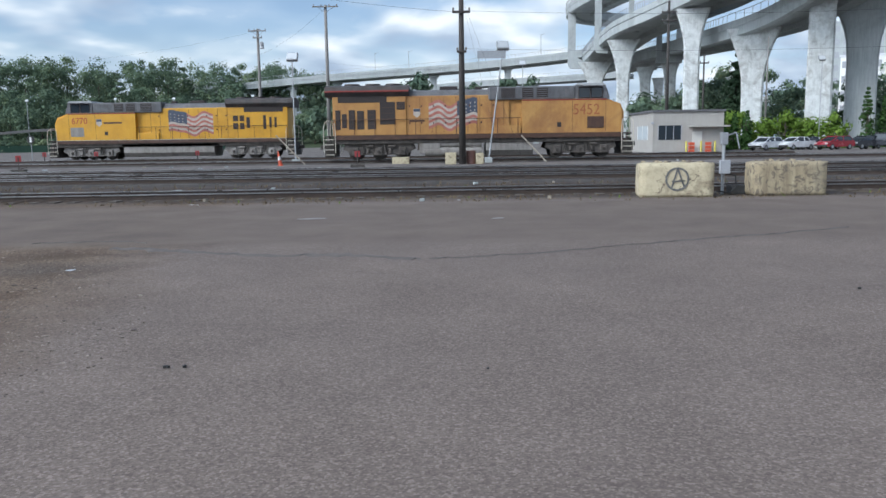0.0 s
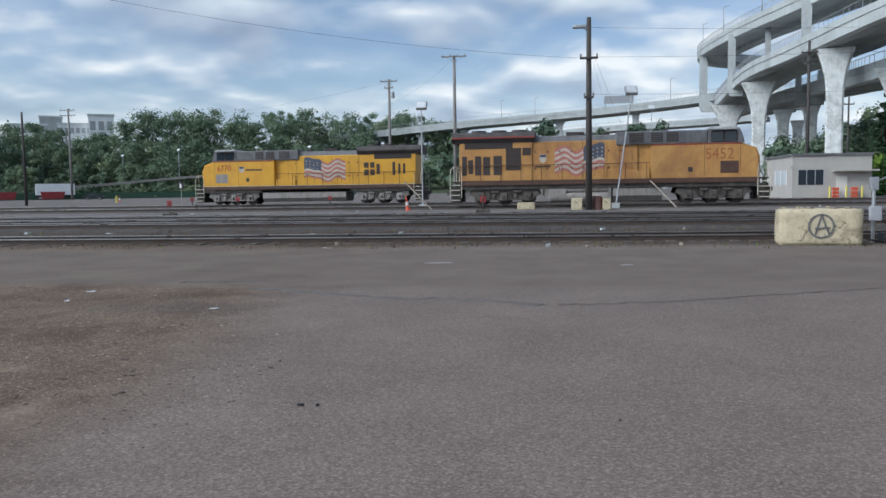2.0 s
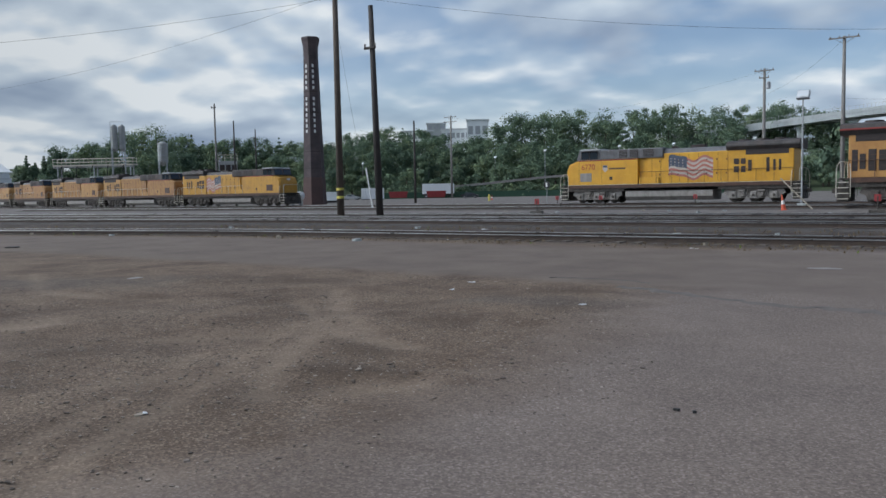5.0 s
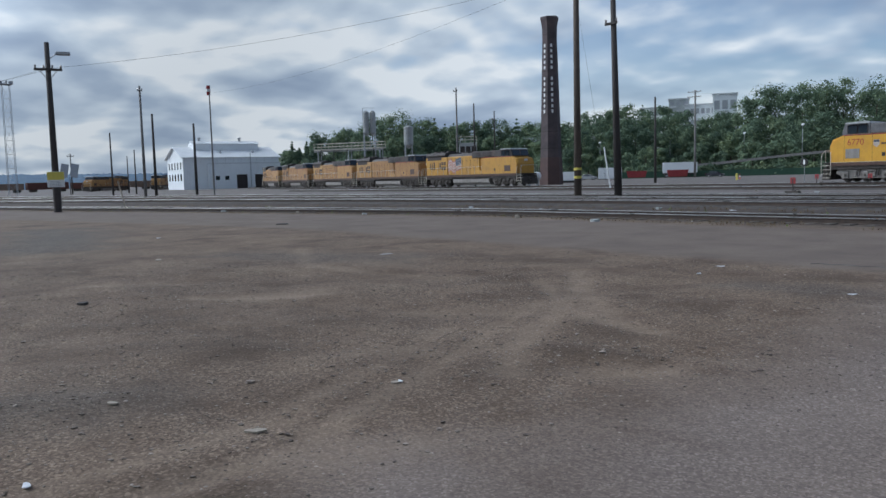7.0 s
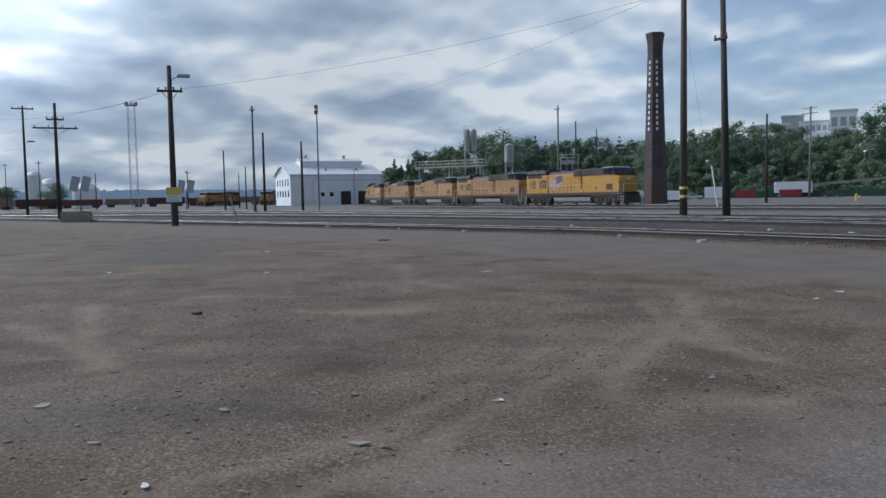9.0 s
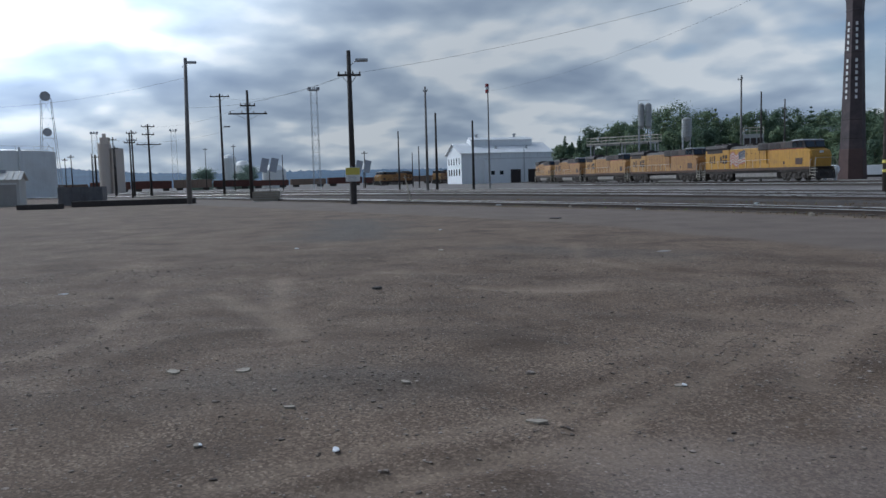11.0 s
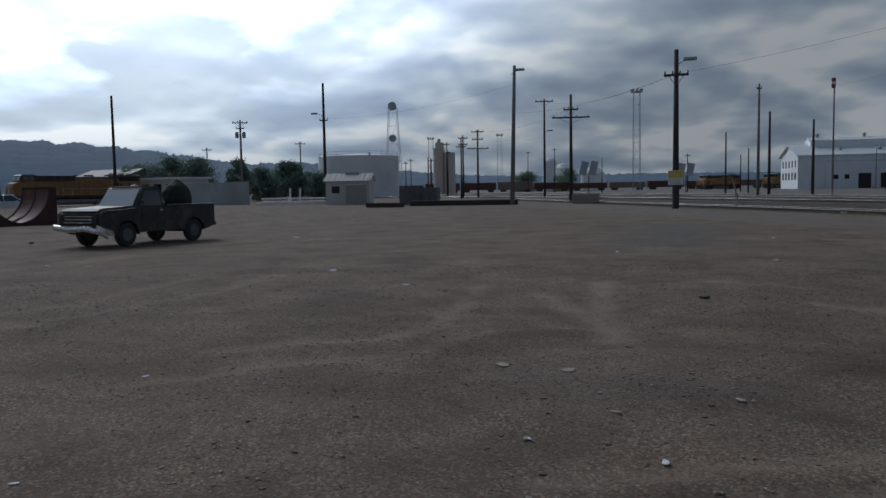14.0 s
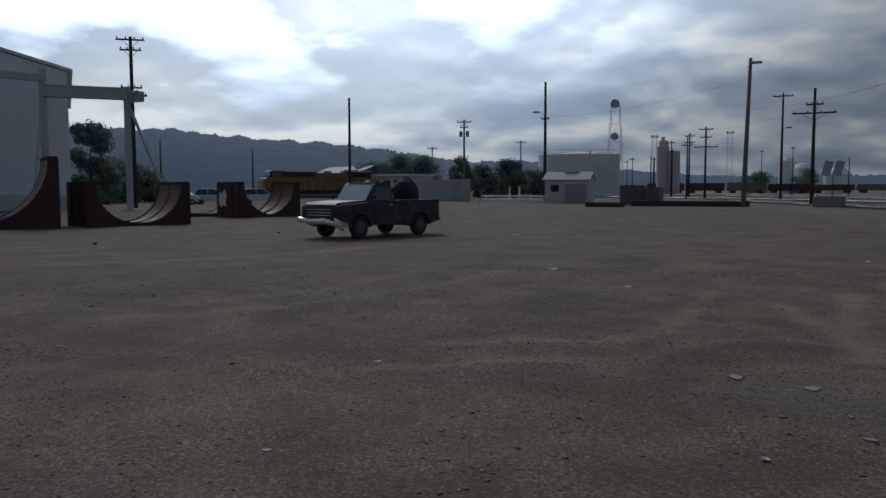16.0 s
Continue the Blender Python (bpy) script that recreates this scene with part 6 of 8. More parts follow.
ramp_deck("curved double-deck concrete ramp, middle level", [ep(-14.5, 4.6, 262), ep(-12.2, 4.7, 255), ep(-10.4, 4.9, 242), ep(-9.7, 5.1, 226), ep(-10.0, 5.5, 203), ep(-11.5, 6.85, 162), ep(-14.15, 7.9, 138), ep(-16.0, 8.6, 126),
           ep(-17.75, 9.3, 119), ep(-20.5, 10.25, 112), ep(-26, 11.6, 104), ep(-36, 12.4, 98), ep(-50, 12.2, 98)], 9.5, 1.7)
ramp_deck("curved double-deck concrete ramp, upper level", [ep(-14.5, 7.4, 268), ep(-11.5, 7.6, 262), ep(-9.4, 7.9, 248), ep(-8.6, 8.2, 232), ep(-8.8, 8.65, 214), ep(-10.7, 9.6, 178), ep(-13.35, 10.55, 150), ep(-17.0, 11.8, 132),
           ep(-22.0, 13.2, 118), ep(-30, 15.0, 106), ep(-45, 16.0, 100)], 9.5, 1.7)
ramp_deck("lower concrete ramp passing beneath the others", [ep(-10.8, 4.5, 230), ep(-12.4, 4.9, 205), ep(-13.9, 5.3, 184), ep(-15.8, 5.65, 160), ep(-18.2, 6.1, 131), ep(-21.3, 7.0, 124), ep(-23.9, 8.3, 118), ep(-28, 10.6, 110),
           ep(-36, 12.0, 104), ep(-50, 12.0, 104)], 9.0, 1.6)
flared_column("pale worn concrete column flaring under the ramp", -17.05, 127, 2.3, 5.0, 20.4, 7.5)
flared_column("stained concrete column flaring under the curved ramp", -12.5, 161, 2.4, 6.3, 20.4, 8.5)
flared_column("grey concrete column with wide flared head", -10.6, 204, 2.7, 8.6, 20.4, 9.0)
flared_column("broad grey concrete column with a wide flared head", -20.95, 128, 3.0, 7.6, 17.2, 9.5)
# the white of its sunlit side is in the concrete colour
flared_column("massive concrete column beside parked cars, coloured sunlit white", -25.0, 122, 3.3, 8.0, 26.0, 8.0, 4.2)
flared_column("slender pale concrete column beneath the lower ramp", -14.0, 186, 2.3, 4.2, 17.2, 4.0)
flared_column("slender pale concrete column with a stepped head", -15.65, 168, 2.3, 4.0, 16.6, 3.5)
flared_column("slender far concrete column", -14.9, 210, 2.2, 3.4, 16.5, 3.0)
# added column in darker concrete: the shaded side of the white one
flared_column("added grey column standing for the white column's shaded side", -27.4, 128, 4.0, 11.0, 22.0, 10.0, 4.2, "concrete")
# posts that carry the upper level
for az, d, z0, z1, w in ((-10.75, 177, 20.0, 32.4, 1.5), (-15.3, 139, 20.4, 31.0, 1.5), (-8.95, 216, 20.4, 35.0, 2.0), (-20.4, 118, 21.5, 30.0, 1.6), (-13.0, 160, 22.0, 31.0, 1.0)):
    c = thing("deck_post", "square concrete post between the two ramp levels", "column", Matrix.Translation(polar(az, d)) @ Matrix.Rotation(radians(az), 4, "Z"), "ramp posts", "structure")
    bm = prism([(-w / 2, z0 + 0.8), (-w / 2 + 0.5, z0 - 0.2), (w * 1.4, z0 - 0.4), (w * 1.6, z0 + 1.3), (w / 2, z0 + 2.6), (w / 2, z1), (-w / 2, z1)], -0.9, 0.9)
    part("post", bm, "concrete", c)
bx = thing("ramp_pier_frame", "hollow square concrete pier frame on a slender column", "column", Matrix.Translation(polar(-15.6, 166)) @ Matrix.Rotation(radians(-15.6), 4, "Z"), kind="structure")
for q in ((-2.6, -1.5, 16.6, 24.5), (1.2, 2.4, 16.6, 24.5)):
    part("side", box(q[0], q[1], -1, 1, q[2], q[3]), "concrete", bx)
part("beam", box(-2.6, 2.4, -1.02, 1.02, 16.2, 18.4), "concrete", bx)
part("beam", box(-2.6, 2.4, -1.02, 1.02, 23.0, 24.6), "concrete", bx)
# far approach ramps
fp = ramp_deck("long pale far approach ramp rising to the viaduct", [ep(19.0, 3.3, 285), ep(16.2, 3.45, 280), ep(13.9, 3.7, 275), ep(7.6, 4.3, 265), ep(0.85, 4.75, 258), ep(-4.5, 5.15, 252), ep(-8.5, 5.5, 248), ep(-12.0, 5.9, 246)], 9.0, 1.5)
ramp_deck("lower far approach ramp", [ep(6.5, 3.0, 320), ep(3.6, 3.3, 315), ep(-2.0, 3.75, 308), ep(-8.5, 4.0, 300), ep(-13.0, 4.2, 296)], 9.0, 1.5)
ramp_deck("low distant elevated road beneath the viaduct", [ep(-14.0, 2.3, 330), ep(-19.0, 2.25, 320), ep(-24.0, 2.2, 310), ep(-32.0, 2.3, 300)], 9.0, 1.5)
for az, d, zt in ((0.85, 262, 22.6), (-4.45, 256, 24.4), (13.6, 279, 19.2), (16.1, 284, 18.2), (7.7, 269, 21.2), (10.8, 273, 20.0)):
    flared_column("slim concrete column under the far ramp", az, d, 2.0, 4.2, zt, 2.0, mat="concrete")
for az, d, zt in ((3.5, 318, 19.5), (-2.0, 311, 21.0), (-6.4, 305, 22.0), (-17.0, 326, 14.0), (-20.5, 320, 13.5), (-23.0, 315, 13.0), (-27.5, 308, 13.0)):
    flared_column("slim concrete column under the lower far ramp", az, d, 1.8, 3.4, zt, 1.5, mat="concrete")
# highway sign panel on the far ramp
sgn = thing("road_sign", "pale back of an overhead road sign", "sign", Matrix.Translation(polar(-3.3, 255)))
part("panel", box(-4.5, 4.5, -0.1, 0.1, 27.2, 29.6), "steel_galv", sgn)
for x in (-4, 4):
    part("post", rod((x, 0.2, 24.5), (x, 0.2, 29.5), 0.15, None, 6), "steel_galv", sgn)
# thin lamp masts on the ramps
for az, d, z0 in ((-10.2, 190, 34.5), (-8.9, 216, 36.0), (-12.6, 158, 32.5), (5.0, 262, 23.5), (-6.8, 250, 27.0), (2.6, 260, 23.8)):
    m_ = thing("ramp_lamp_mast", "thin grey lamp mast on the ramp", "lamp post", Matrix.Translation(polar(az, d)), "ramp masts")
    part("post", rod((0, 0, z0 - 1.5), (0, 0, z0 + 6.5), 0.12, 0.07, 6), "steel_galv", m_)
    part("arm", pipe([(0, 0, z0 + 6.4), (1.2, 0, z0 + 6.7)], 0.06), "steel_galv", m_)

# ---- wooded slope ----
CREST = [(6, 4.0), (9, 5.1), (11.5, 5.6), (15.4, 5.5), (19, 5.85), (22.6, 5.45), (25.9, 6.0), (27.3, 6.05), (29.5, 5.65), (30.7, 5.25), (32, 4.1), (33.8, 3.75), (36.5, 4.3), (38.5, 4.95), (41.5, 4.3), (44, 4.0), (47, 4.15), (50.0, 3.9),
         (52, 3.9), (54.3, 4.75), (56.5, 4.5), (58, 4.3), (61.3, 3.4), (63.8, 2.9), (67, 2.3), (71, 1.6)]


def crest(az):
    return float(np.interp(az, [c[0] for c in CREST], [c[1] for c in CREST]))


def slope(d):
    return max(0.0, min(15.0, (d - 232) * 0.2))


def build_slope():
    azs = [4 + 1.0 * i for i in range(61)]
    ds = [228, 232, 245, 260, 280, 300, 330, 400]
    verts, faces = [], []
    for d in ds:
        for az in azs:
            p = polar(az, d)
            verts.append((p.x, p.y, slope(d) * (0.8 + 0.4 * noise.noise((az * 0.2, d * 0.02, 0))) * (1.0 if 8 < az < 66 else 0.2) - 0.05))
    n = len(azs)
    for j in range(len(ds) - 1):
        for i in range(n - 1):
            faces.append((j * n + i, j * n + i + 1, (j + 1) * n + i + 1, (j + 1) * n + i))
    mesh_from("hillside", verts, faces, "hill_soil", "green overgrown hillside behind the yard", "hillside", "structure", smooth=True)


build_slope()


def leaf_cloud(rng, centre, radius, count, size, squash=0.8):
    """Many small leaf clumps round a centre; returns quads as an array (count, 4, 3)."""
    d = rng.normal(size=(count, 3))
    d /= np.linalg.norm(d, axis=1)[:, None]
    r = radius * np.clip(np.abs(rng.normal(0.80, 0.26, count)), 0.1, 1.3)
    c = np.asarray(centre) + d * r[:, None] * np.array([1, 1, squash])
    nrm = d + 0.22 * rng.normal(size=(count, 3)) + np.array([0, 0, 0.25])
    a = np.cross(nrm, rng.normal(size=(count, 3)))
    a /= np.linalg.norm(a, axis=1)[:, None]
    b = np.cross(nrm, a)
    b /= np.linalg.norm(b, axis=1)[:, None]
    s = size * rng.uniform(0.5, 1.3, count)[:, None]
    return np.stack([c - a * s - b * s * 0.6, c + a * s - b * s * 0.7, c + a * s * 0.8 + b * s * 0.6, c - a * s * 0.9 + b * s * 0.7], 1)


def crown_quads(rng, x, y, z0, z1, r, quads, leaf, shape="round"):
    """A crown between z0 and z1: overlapping uneven lobes, or whorls for a conifer."""
    out = []
    if shape == "conifer":
        n = max(9, min(26, int((z1 - z0) / (r * 0.42))))
        for k in range(n):
            u = k / (n - 1)
            rr = r * (1 - u) ** 0.85 + 0.15
            for a in range(3):
                ang = rng.uniform(0, math.tau)
                out.append(leaf_cloud(rng, (x + rr * 0.5 * math.cos(ang), y + rr * 0.5 * math.sin(ang), z0 + (z1 - z0) * u), rr * 0.75, max(4, quads // (3 * n)), leaf, 0.5))
    else:
        lobes = 22
        for k in range(lobes):
            u = rng.uniform(0.02, 0.95)
            spread = r * (0.7 + 0.75 * u if u < 0.4 else math.sqrt(max(0.02, 1 - ((u - 0.4) / 0.6) ** 2)))
            ang = rng.uniform(0, math.tau)
            dist = spread * rng.uniform(0.25, 0.85)
            lr = r * rng.uniform(0.24, 0.46)
            out.append(leaf_cloud(rng, (x + dist * math.cos(ang), y + dist * math.sin(ang), z0 + (z1 - z0) * u), lr, quads // lobes, leaf))
    return np.concatenate(out)


def quads_object(name, quads, mat, label, category, kind="", parent=None):
    n = len(quads)
    me = bpy.data.meshes.new(name)
    me.vertices.add(4 * n)
    me.vertices.foreach_set("co", quads.reshape(-1).astype(np.float32))
    me.loops.add(4 * n)
    me.loops.foreach_set("vertex_index", np.arange(4 * n, dtype=np.int32))
    me.polygons.add(n)
    me.polygons.foreach_set("loop_start", np.arange(0, 4 * n, 4, dtype=np.int32))
    me.update()
    me.materials.append(M[mat])
    ob = new(name, me)
    if parent is not None:
        ob.parent = parent
        return tagged(ob, label if label else "")
    return tagged(ob, label, category, "", kind)


def leaf_material(name, stops, hue_scale, through_light=0.25):
    m = material(name, stops, hue_scale, 0.75, 0, 0, hue_scale * 20)
    t = m.node_tree
    ramp_node = [n for n in t.nodes if n.type == "VALTORGB"][0]
    t.nodes["Principled BSDF"].inputs["Specular IOR Level"].default_value = 0.1
    geo = t.nodes.new("ShaderNodeNewGeometry")
    k = mathn(t, "ADD", ramp_node.inputs[0].links[0].from_socket, mathn(t, "MULTIPLY", mathn(t, "SUBTRACT", geo.outputs["Random Per Island"], 0.5), 0.14))
    t.links.new(k, ramp_node.inputs[0])
    b = t.nodes["Principled BSDF"]
    tl = t.nodes.new("ShaderNodeBsdfTranslucent")
    t.links.new(b.inputs["Base Color"].links[0].from_socket, tl.inputs[0])
    ms = t.nodes.new("ShaderNodeMixShader")
    ms.inputs[0].default_value = through_light
    t.links.new(b.outputs[0], ms.inputs[1])
    t.links.new(tl.outputs[0], ms.inputs[2])
    out = [n for n in t.nodes if n.type == "OUTPUT_MATERIAL"][0]
    t.links.new(ms.outputs[0], out.inputs[0])
    return m


# greens lifted and slightly blued: haze over the far woods is in the colour
M["foliage"] = leaf_material("foliage", [(0.075, 0.115, 0.088), (0.145, 0.205, 0.135), (0.26, 0.315, 0.17)], 0.12)
M["foliage_light"] = leaf_material("foliage_light", [(0.08, 0.14, 0.02), (0.15, 0.24, 0.04), (0.22, 0.30, 0.07)], 0.5)
M["conifer"] = leaf_material("conifer", [(0.03, 0.058, 0.034), (0.055, 0.092, 0.05), (0.085, 0.13, 0.07)], 0.3)
M["arborvitae"] = leaf_material("arborvitae", [(0.022, 0.055, 0.016), (0.05, 0.10, 0.03), (0.075, 0.14, 0.045)], 0.6)
# leaf colour paled and blued to stand in for haze
M["foliage_hazed"] = leaf_material("foliage_hazed", [(0.13, 0.19, 0.16), (0.20, 0.27, 0.22), (0.28, 0.35, 0.26)], 0.3, 0.5)

rng = np.random.default_rng(7)


def build_woods():
    quads, trunks = [], bmesh.new()
    for row, (d0, d1, count) in enumerate(((236, 246, 66), (250, 264, 70), (268, 284, 72), (288, 304, 76))):
        for k in range(count):
            az = 7.5 + (k + rng.uniform(0, 1)) * 56.2 / count
            d = rng.uniform(d0, d1)
            p = polar(az, d)
            g = slope(d) * (0.85 if 8 < az < 64 else 0.3)
            top = 1.5 + d * math.tan(radians(crest(az))) - rng.uniform(-0.6, 4.0)
            if row == 0:
                top = g + (top - g) * rng.uniform(0.25, 0.5)
            elif row == 1:
                top = g + (top - g) * rng.uniform(0.5, 0.78)
            if az < 13 and row < 2:
                top = min(top, g + 7)
            h = top - g
            if h < 3:
                continue
            con = rng.uniform() < (0.35 if az > 50 else 0.10)
            r = min(h * (0.22 if con else 0.46), rng.uniform(4.6, 7.4))
            quads.append(crown_quads(rng, p.x, p.y, g + h * 0.15, top, r, 2100 if row else 1300, 0.25, "conifer" if con else "round"))
            rod((p.x, p.y, g - 0.3), (p.x, p.y, g + h * 0.6), 0.3, 0.12, 5, trunks)
    # low shrubs before the slope road
    for k in range(90):
        az, d = 13 + 26 * (k + rng.uniform(0, 1)) / 90, rng.uniform(223, 229.5)
        h = rng.uniform(1.5, 4.0) + max(0.0, (30 - az) * 0.14)
        p = polar(az, d)
        quads.append(crown_quads(rng, p.x, p.y, 0.2, h, h * 0.55, 260, 0.26))
    quads_object("woodland", np.concatenate(quads), "foliage", "dense mixed green woodland on the slope", "woods", "stuff")
    single("woodland_trunks", trunks, "bark", "dark trunks among the woodland", "woods", kind="stuff")


build_woods()


def tree(label, x, y, h, r, shape="round", mat="foliage", quads=900, leaf=0.28, base=0.2, z=0.0, group="trees"):
    t = thing("tree", label, "tree", pose(x, y, z), group)
    tr = rod((0, 0, -0.1), (rng.uniform(-0.2, 0.2), rng.uniform(-0.2, 0.2), h * 0.72), max(0.1, h * 0.018), 0.05, 8)
    for k in range(5):
        a, u = rng.uniform(0, math.tau), rng.uniform(0.3, 0.6)
        rod((0, 0, h * u), (r * 0.6 * math.cos(a), r * 0.6 * math.sin(a), h * (u + 0.18)), 0.07, 0.025, 6, tr)
    part("trunk", tr, "bark", t)
    quads_object("crown", crown_quads(rng, 0, 0, h * base, h * 0.96, r, quads, leaf, shape), mat, "", "", parent=t)
    return t


# round the car park and beneath the viaduct
for x, y, h, r in ((29.6, 92.5, 3.6, 0.75), (31.0, 92.7, 4.4, 0.8), (32.4, 93.0, 4.7, 0.8), (33.9, 93.4, 4.2, 0.8), (35.4, 93.6, 4.6, 0.8), (52.0, 98.5, 7.5, 1.1), (56.5, 99.0, 7.0, 1.1), (54.4, 98.8, 6.4, 1.0)):
    tree("slim dark green clipped cypress behind the cars", x, y, h, r, "conifer", "arborvitae", 900, 0.16, 0.02, group="cypress row")
for x, y, h, r in ((38.0, 96, 3.6, 2.4), (41.5, 97, 4.4, 2.6), (45.0, 97.5, 3.6, 2.2), (48.2, 98, 4.2, 2.4), (35.5, 98, 4.6, 2.5), (57.5, 99.0, 4.6, 2.6), (31.0, 99.0, 4.4, 2.4)):
    tree("bright green leafy shrub behind the cars", x, y, h, r, "round", "foliage_light", 1300, 0.17, 0.05, group="shrubs")
for x, y, h, r, s in ((26.0, 134, 8.5, 3.0, "round"), (30.5, 126, 8.0, 2.6, "round"), (46.5, 128.0, 15.0, 3.6, "conifer"), (49.5, 133, 17.0, 4.0, "conifer"), (43.5, 140, 12.0, 4.5, "round"), (64.5, 126, 15.5, 3.0, "conifer"),
                      (69.0, 130, 11.0, 4.2, "round"), (73.5, 128, 10.0, 4.0, "round"), (37.5, 132, 8.0, 4.0, "round"), (55.0, 160, 12.0, 5.0, "round"), (41.0, 170, 11.0, 5.5, "round"), (33.0, 178, 10.0, 5.0, "round"),
                      (50.0, 150, 12.5, 5.0, "round"), (62.0, 142, 10.0, 4.5, "round")):
    tree("dark green conifer beneath the viaduct" if s == "conifer" else "broad green tree beneath the viaduct", x, y, h, r, s, "conifer" if s == "conifer" else "foliage", 2400, 0.25, group="viaduct trees")
for k in range(26):
    az = -9.5 - 0.95 * k + rng.uniform(-0.4, 0.4)
    p = polar(az, rng.uniform(215, 300))
    tree("broad green tree far beneath the viaduct", p.x, p.y, rng.uniform(15, 24) if az < -17 else rng.uniform(9, 14), rng.uniform(5.5, 8), "round", "foliage", 2600, 0.34, 0.05, group="far viaduct trees")
# behind the locomotives
for x, y, h, r in ((-4.6, 135, 13.5, 3.4), (5.0, 140, 11.5, 2.8), (14.5, 138, 12.5, 2.6), (-14.0, 132, 10.0, 4.0), (-19.0, 128, 10.5, 3.6), (0.5, 150, 11.0, 3.4), (10.2, 133, 13.0, 2.2)):
    tree("thin leafy tree behind the locomotives", x, y, h, r, "round", "foliage", 1100, 0.3, group="trackside trees")
# west side, before the ridge
for az, d, h, r, s in ((105.6, 160, 8.5, 4.0, "round"), (107.6, 165, 7.5, 4.0, "round"), (109.4, 150, 8.5, 2.6, "round"), (112.2, 165, 9.5, 5.0, "round"), (114.0, 165, 9.8, 4.5, "round"), (115.6, 168, 9.0, 4.5, "round"),
                       (134.6, 100, 10.5, 3.0, "round"), (133.4, 110, 6.5, 3.6, "round"), (132.2, 112, 5.0, 3.6, "round"), (104.0, 170, 6.0, 3.6, "round"), (86.0, 330, 11, 6, "round"), (88.8, 330, 9, 6, "round")):
    p = polar(az, d)
    # leaves take the paler colour that imitates haze
    tree("green tree, coloured pale for haze, before the wooded ridge", p.x, p.y, h * 0.9, r * 1.15, s, "foliage_hazed", 7000, 0.20, 0.02, group="yard edge trees")

# ---- far ridge ----


def build_ridge():
    prof = [(20, 0.6), (60, 0.8), (72, 0.85), (80, 0.95), (88, 0.9), (94, 1.1), (98, 1.5), (101, 1.9), (104.6, 2.1), (108.7, 2.15), (111.5, 2.45), (114, 2.85), (117, 3.25), (119.7, 3.5), (122, 3.6), (124.8, 3.78), (129.7, 4.25), (135.7, 4.2), (142, 4.6), (155, 4.4), (175, 3.0), (200, 1.5)]
    azs = [20 + 0.09 * i for i in range(int(180 / 0.09))]
    rows = [(1500, 0.0), (1750, 0.35), (2050, 0.62), (2300, 0.84), (2500, 1.0), (2900, 0.7)]
    verts, faces = [], []
    for d, f in rows:
        for az in azs:
            e = float(np.interp(az, [p[0] for p in prof], [p[1] for p in prof]))
            z = 2500 * math.tan(radians(e)) * f
            z += f * (9 * noise.noise((az * 0.9, d * 0.004, 1)) + 5 * noise.noise((az * 4.0, d * 0.02, 5))) * min(1, e / 2) + f * 4.0 * abs(noise.noise((az * 9.0, d * 0.1, 2))) + (9.0 if f > 0.95 else 2.0) * max(0.0, noise.noise((az * 26.0, d * 0.1, 4)))
            p = polar(az, d, z - 1)
            verts.append(tuple(p))
    n = len(azs)
    for j in range(len(rows) - 1):
        for i in range(n - 1):
            faces.append((j * n + i, j * n + i + 1, (j + 1) * n + i + 1, (j + 1) * n + i))
    # its material carries the blue of the haze
    mesh_from("far_ridge", verts, faces, "ridge", "long forested ridge on the horizon, coloured blue for haze", "hills", "structure", smooth=True)


build_ridge()

# ---- houses and institutions on the slope ----


def hill_building(label, az, d, w, dep, z0, h, mat="white_wall", rows=3, cols=6):
    b = thing("hill_building", label, "building", Matrix.Translation(polar(az, d)) @ Matrix.Rotation(radians(az), 4, "Z"), "hill buildings")
    part("wall", box(-w / 2, w / 2, 0, dep, min(z0, slope(d) * 0.7), z0 + h), mat, b)
    part("roof", box(-w / 2 - 0.3, w / 2 + 0.3, -0.3, dep + 0.3, z0 + h, z0 + h + 0.5), "roof_metal", b)
    for r_ in range(rows):
        for c in range(cols):
            x = -w / 2 + w * (c + 0.5) / cols
            z = z0 + h * (r_ + 0.45) / rows
            part("window", box(x - w / cols * 0.33, x + w / cols * 0.33, -0.08, 0.0, z - h / rows * 0.2, z + h / rows * 0.25), "grey_box", b)


hill_building("white stepped institutional building above the trees", 32.6, 330, 9, 10, 16, 15.2, rows=2, cols=3)
hill_building("long white institutional building above the trees", 34.2, 335, 12, 10, 19, 9.0, rows=2, cols=6)
hill_building("grey block above the trees", 35.6, 340, 8, 10, 22, 9.0, "concrete", 3, 3)
hill_building("pale low building above the trees", 37.0, 340, 14, 10, 20, 7.8, "tank_white", 2, 6)
hill_building("small white house among trees", 41.2, 266, 3.4, 5, 11.0, 2.6, "tank_white", 2, 2)
hill_building("small pale house among trees", 45.7, 264, 6, 6, 9.0, 4.5, "white_wall", 1, 3)
hill_building("pale apartment block beyond the viaduct", -26.8, 300, 26, 12, 5, 34, "concrete", 8, 8)
hill_building("pale terraced block beyond the viaduct", -28.6, 260, 22, 12, 3, 21, "tank_white", 5, 8)
hill_building("distant white warehouse at the hill's end", 30.0, 430, 40, 10, 0, 18, "tank_white", 2, 8)
# retaining wall of the road up the slope
wallp = smooth_path([polar(a, 231, z) for a, z in ((36, 3.0), (32, 4.2), (28, 5.6), (24, 6.6), (20, 7.4), (15, 7.8))])
single("retaining_wall", sweep(wallp, [(-0.25, -0.6), (0.25, -0.6), (0.25, 0.05), (-0.25, 0.05)]), "pale_asphalt", "weathered concrete retaining wall of the slope road", "wall", kind="structure")
fencep = [polar(a, 222, 0) for a in (40, 36, 32, 28, 24, 20, 15)]
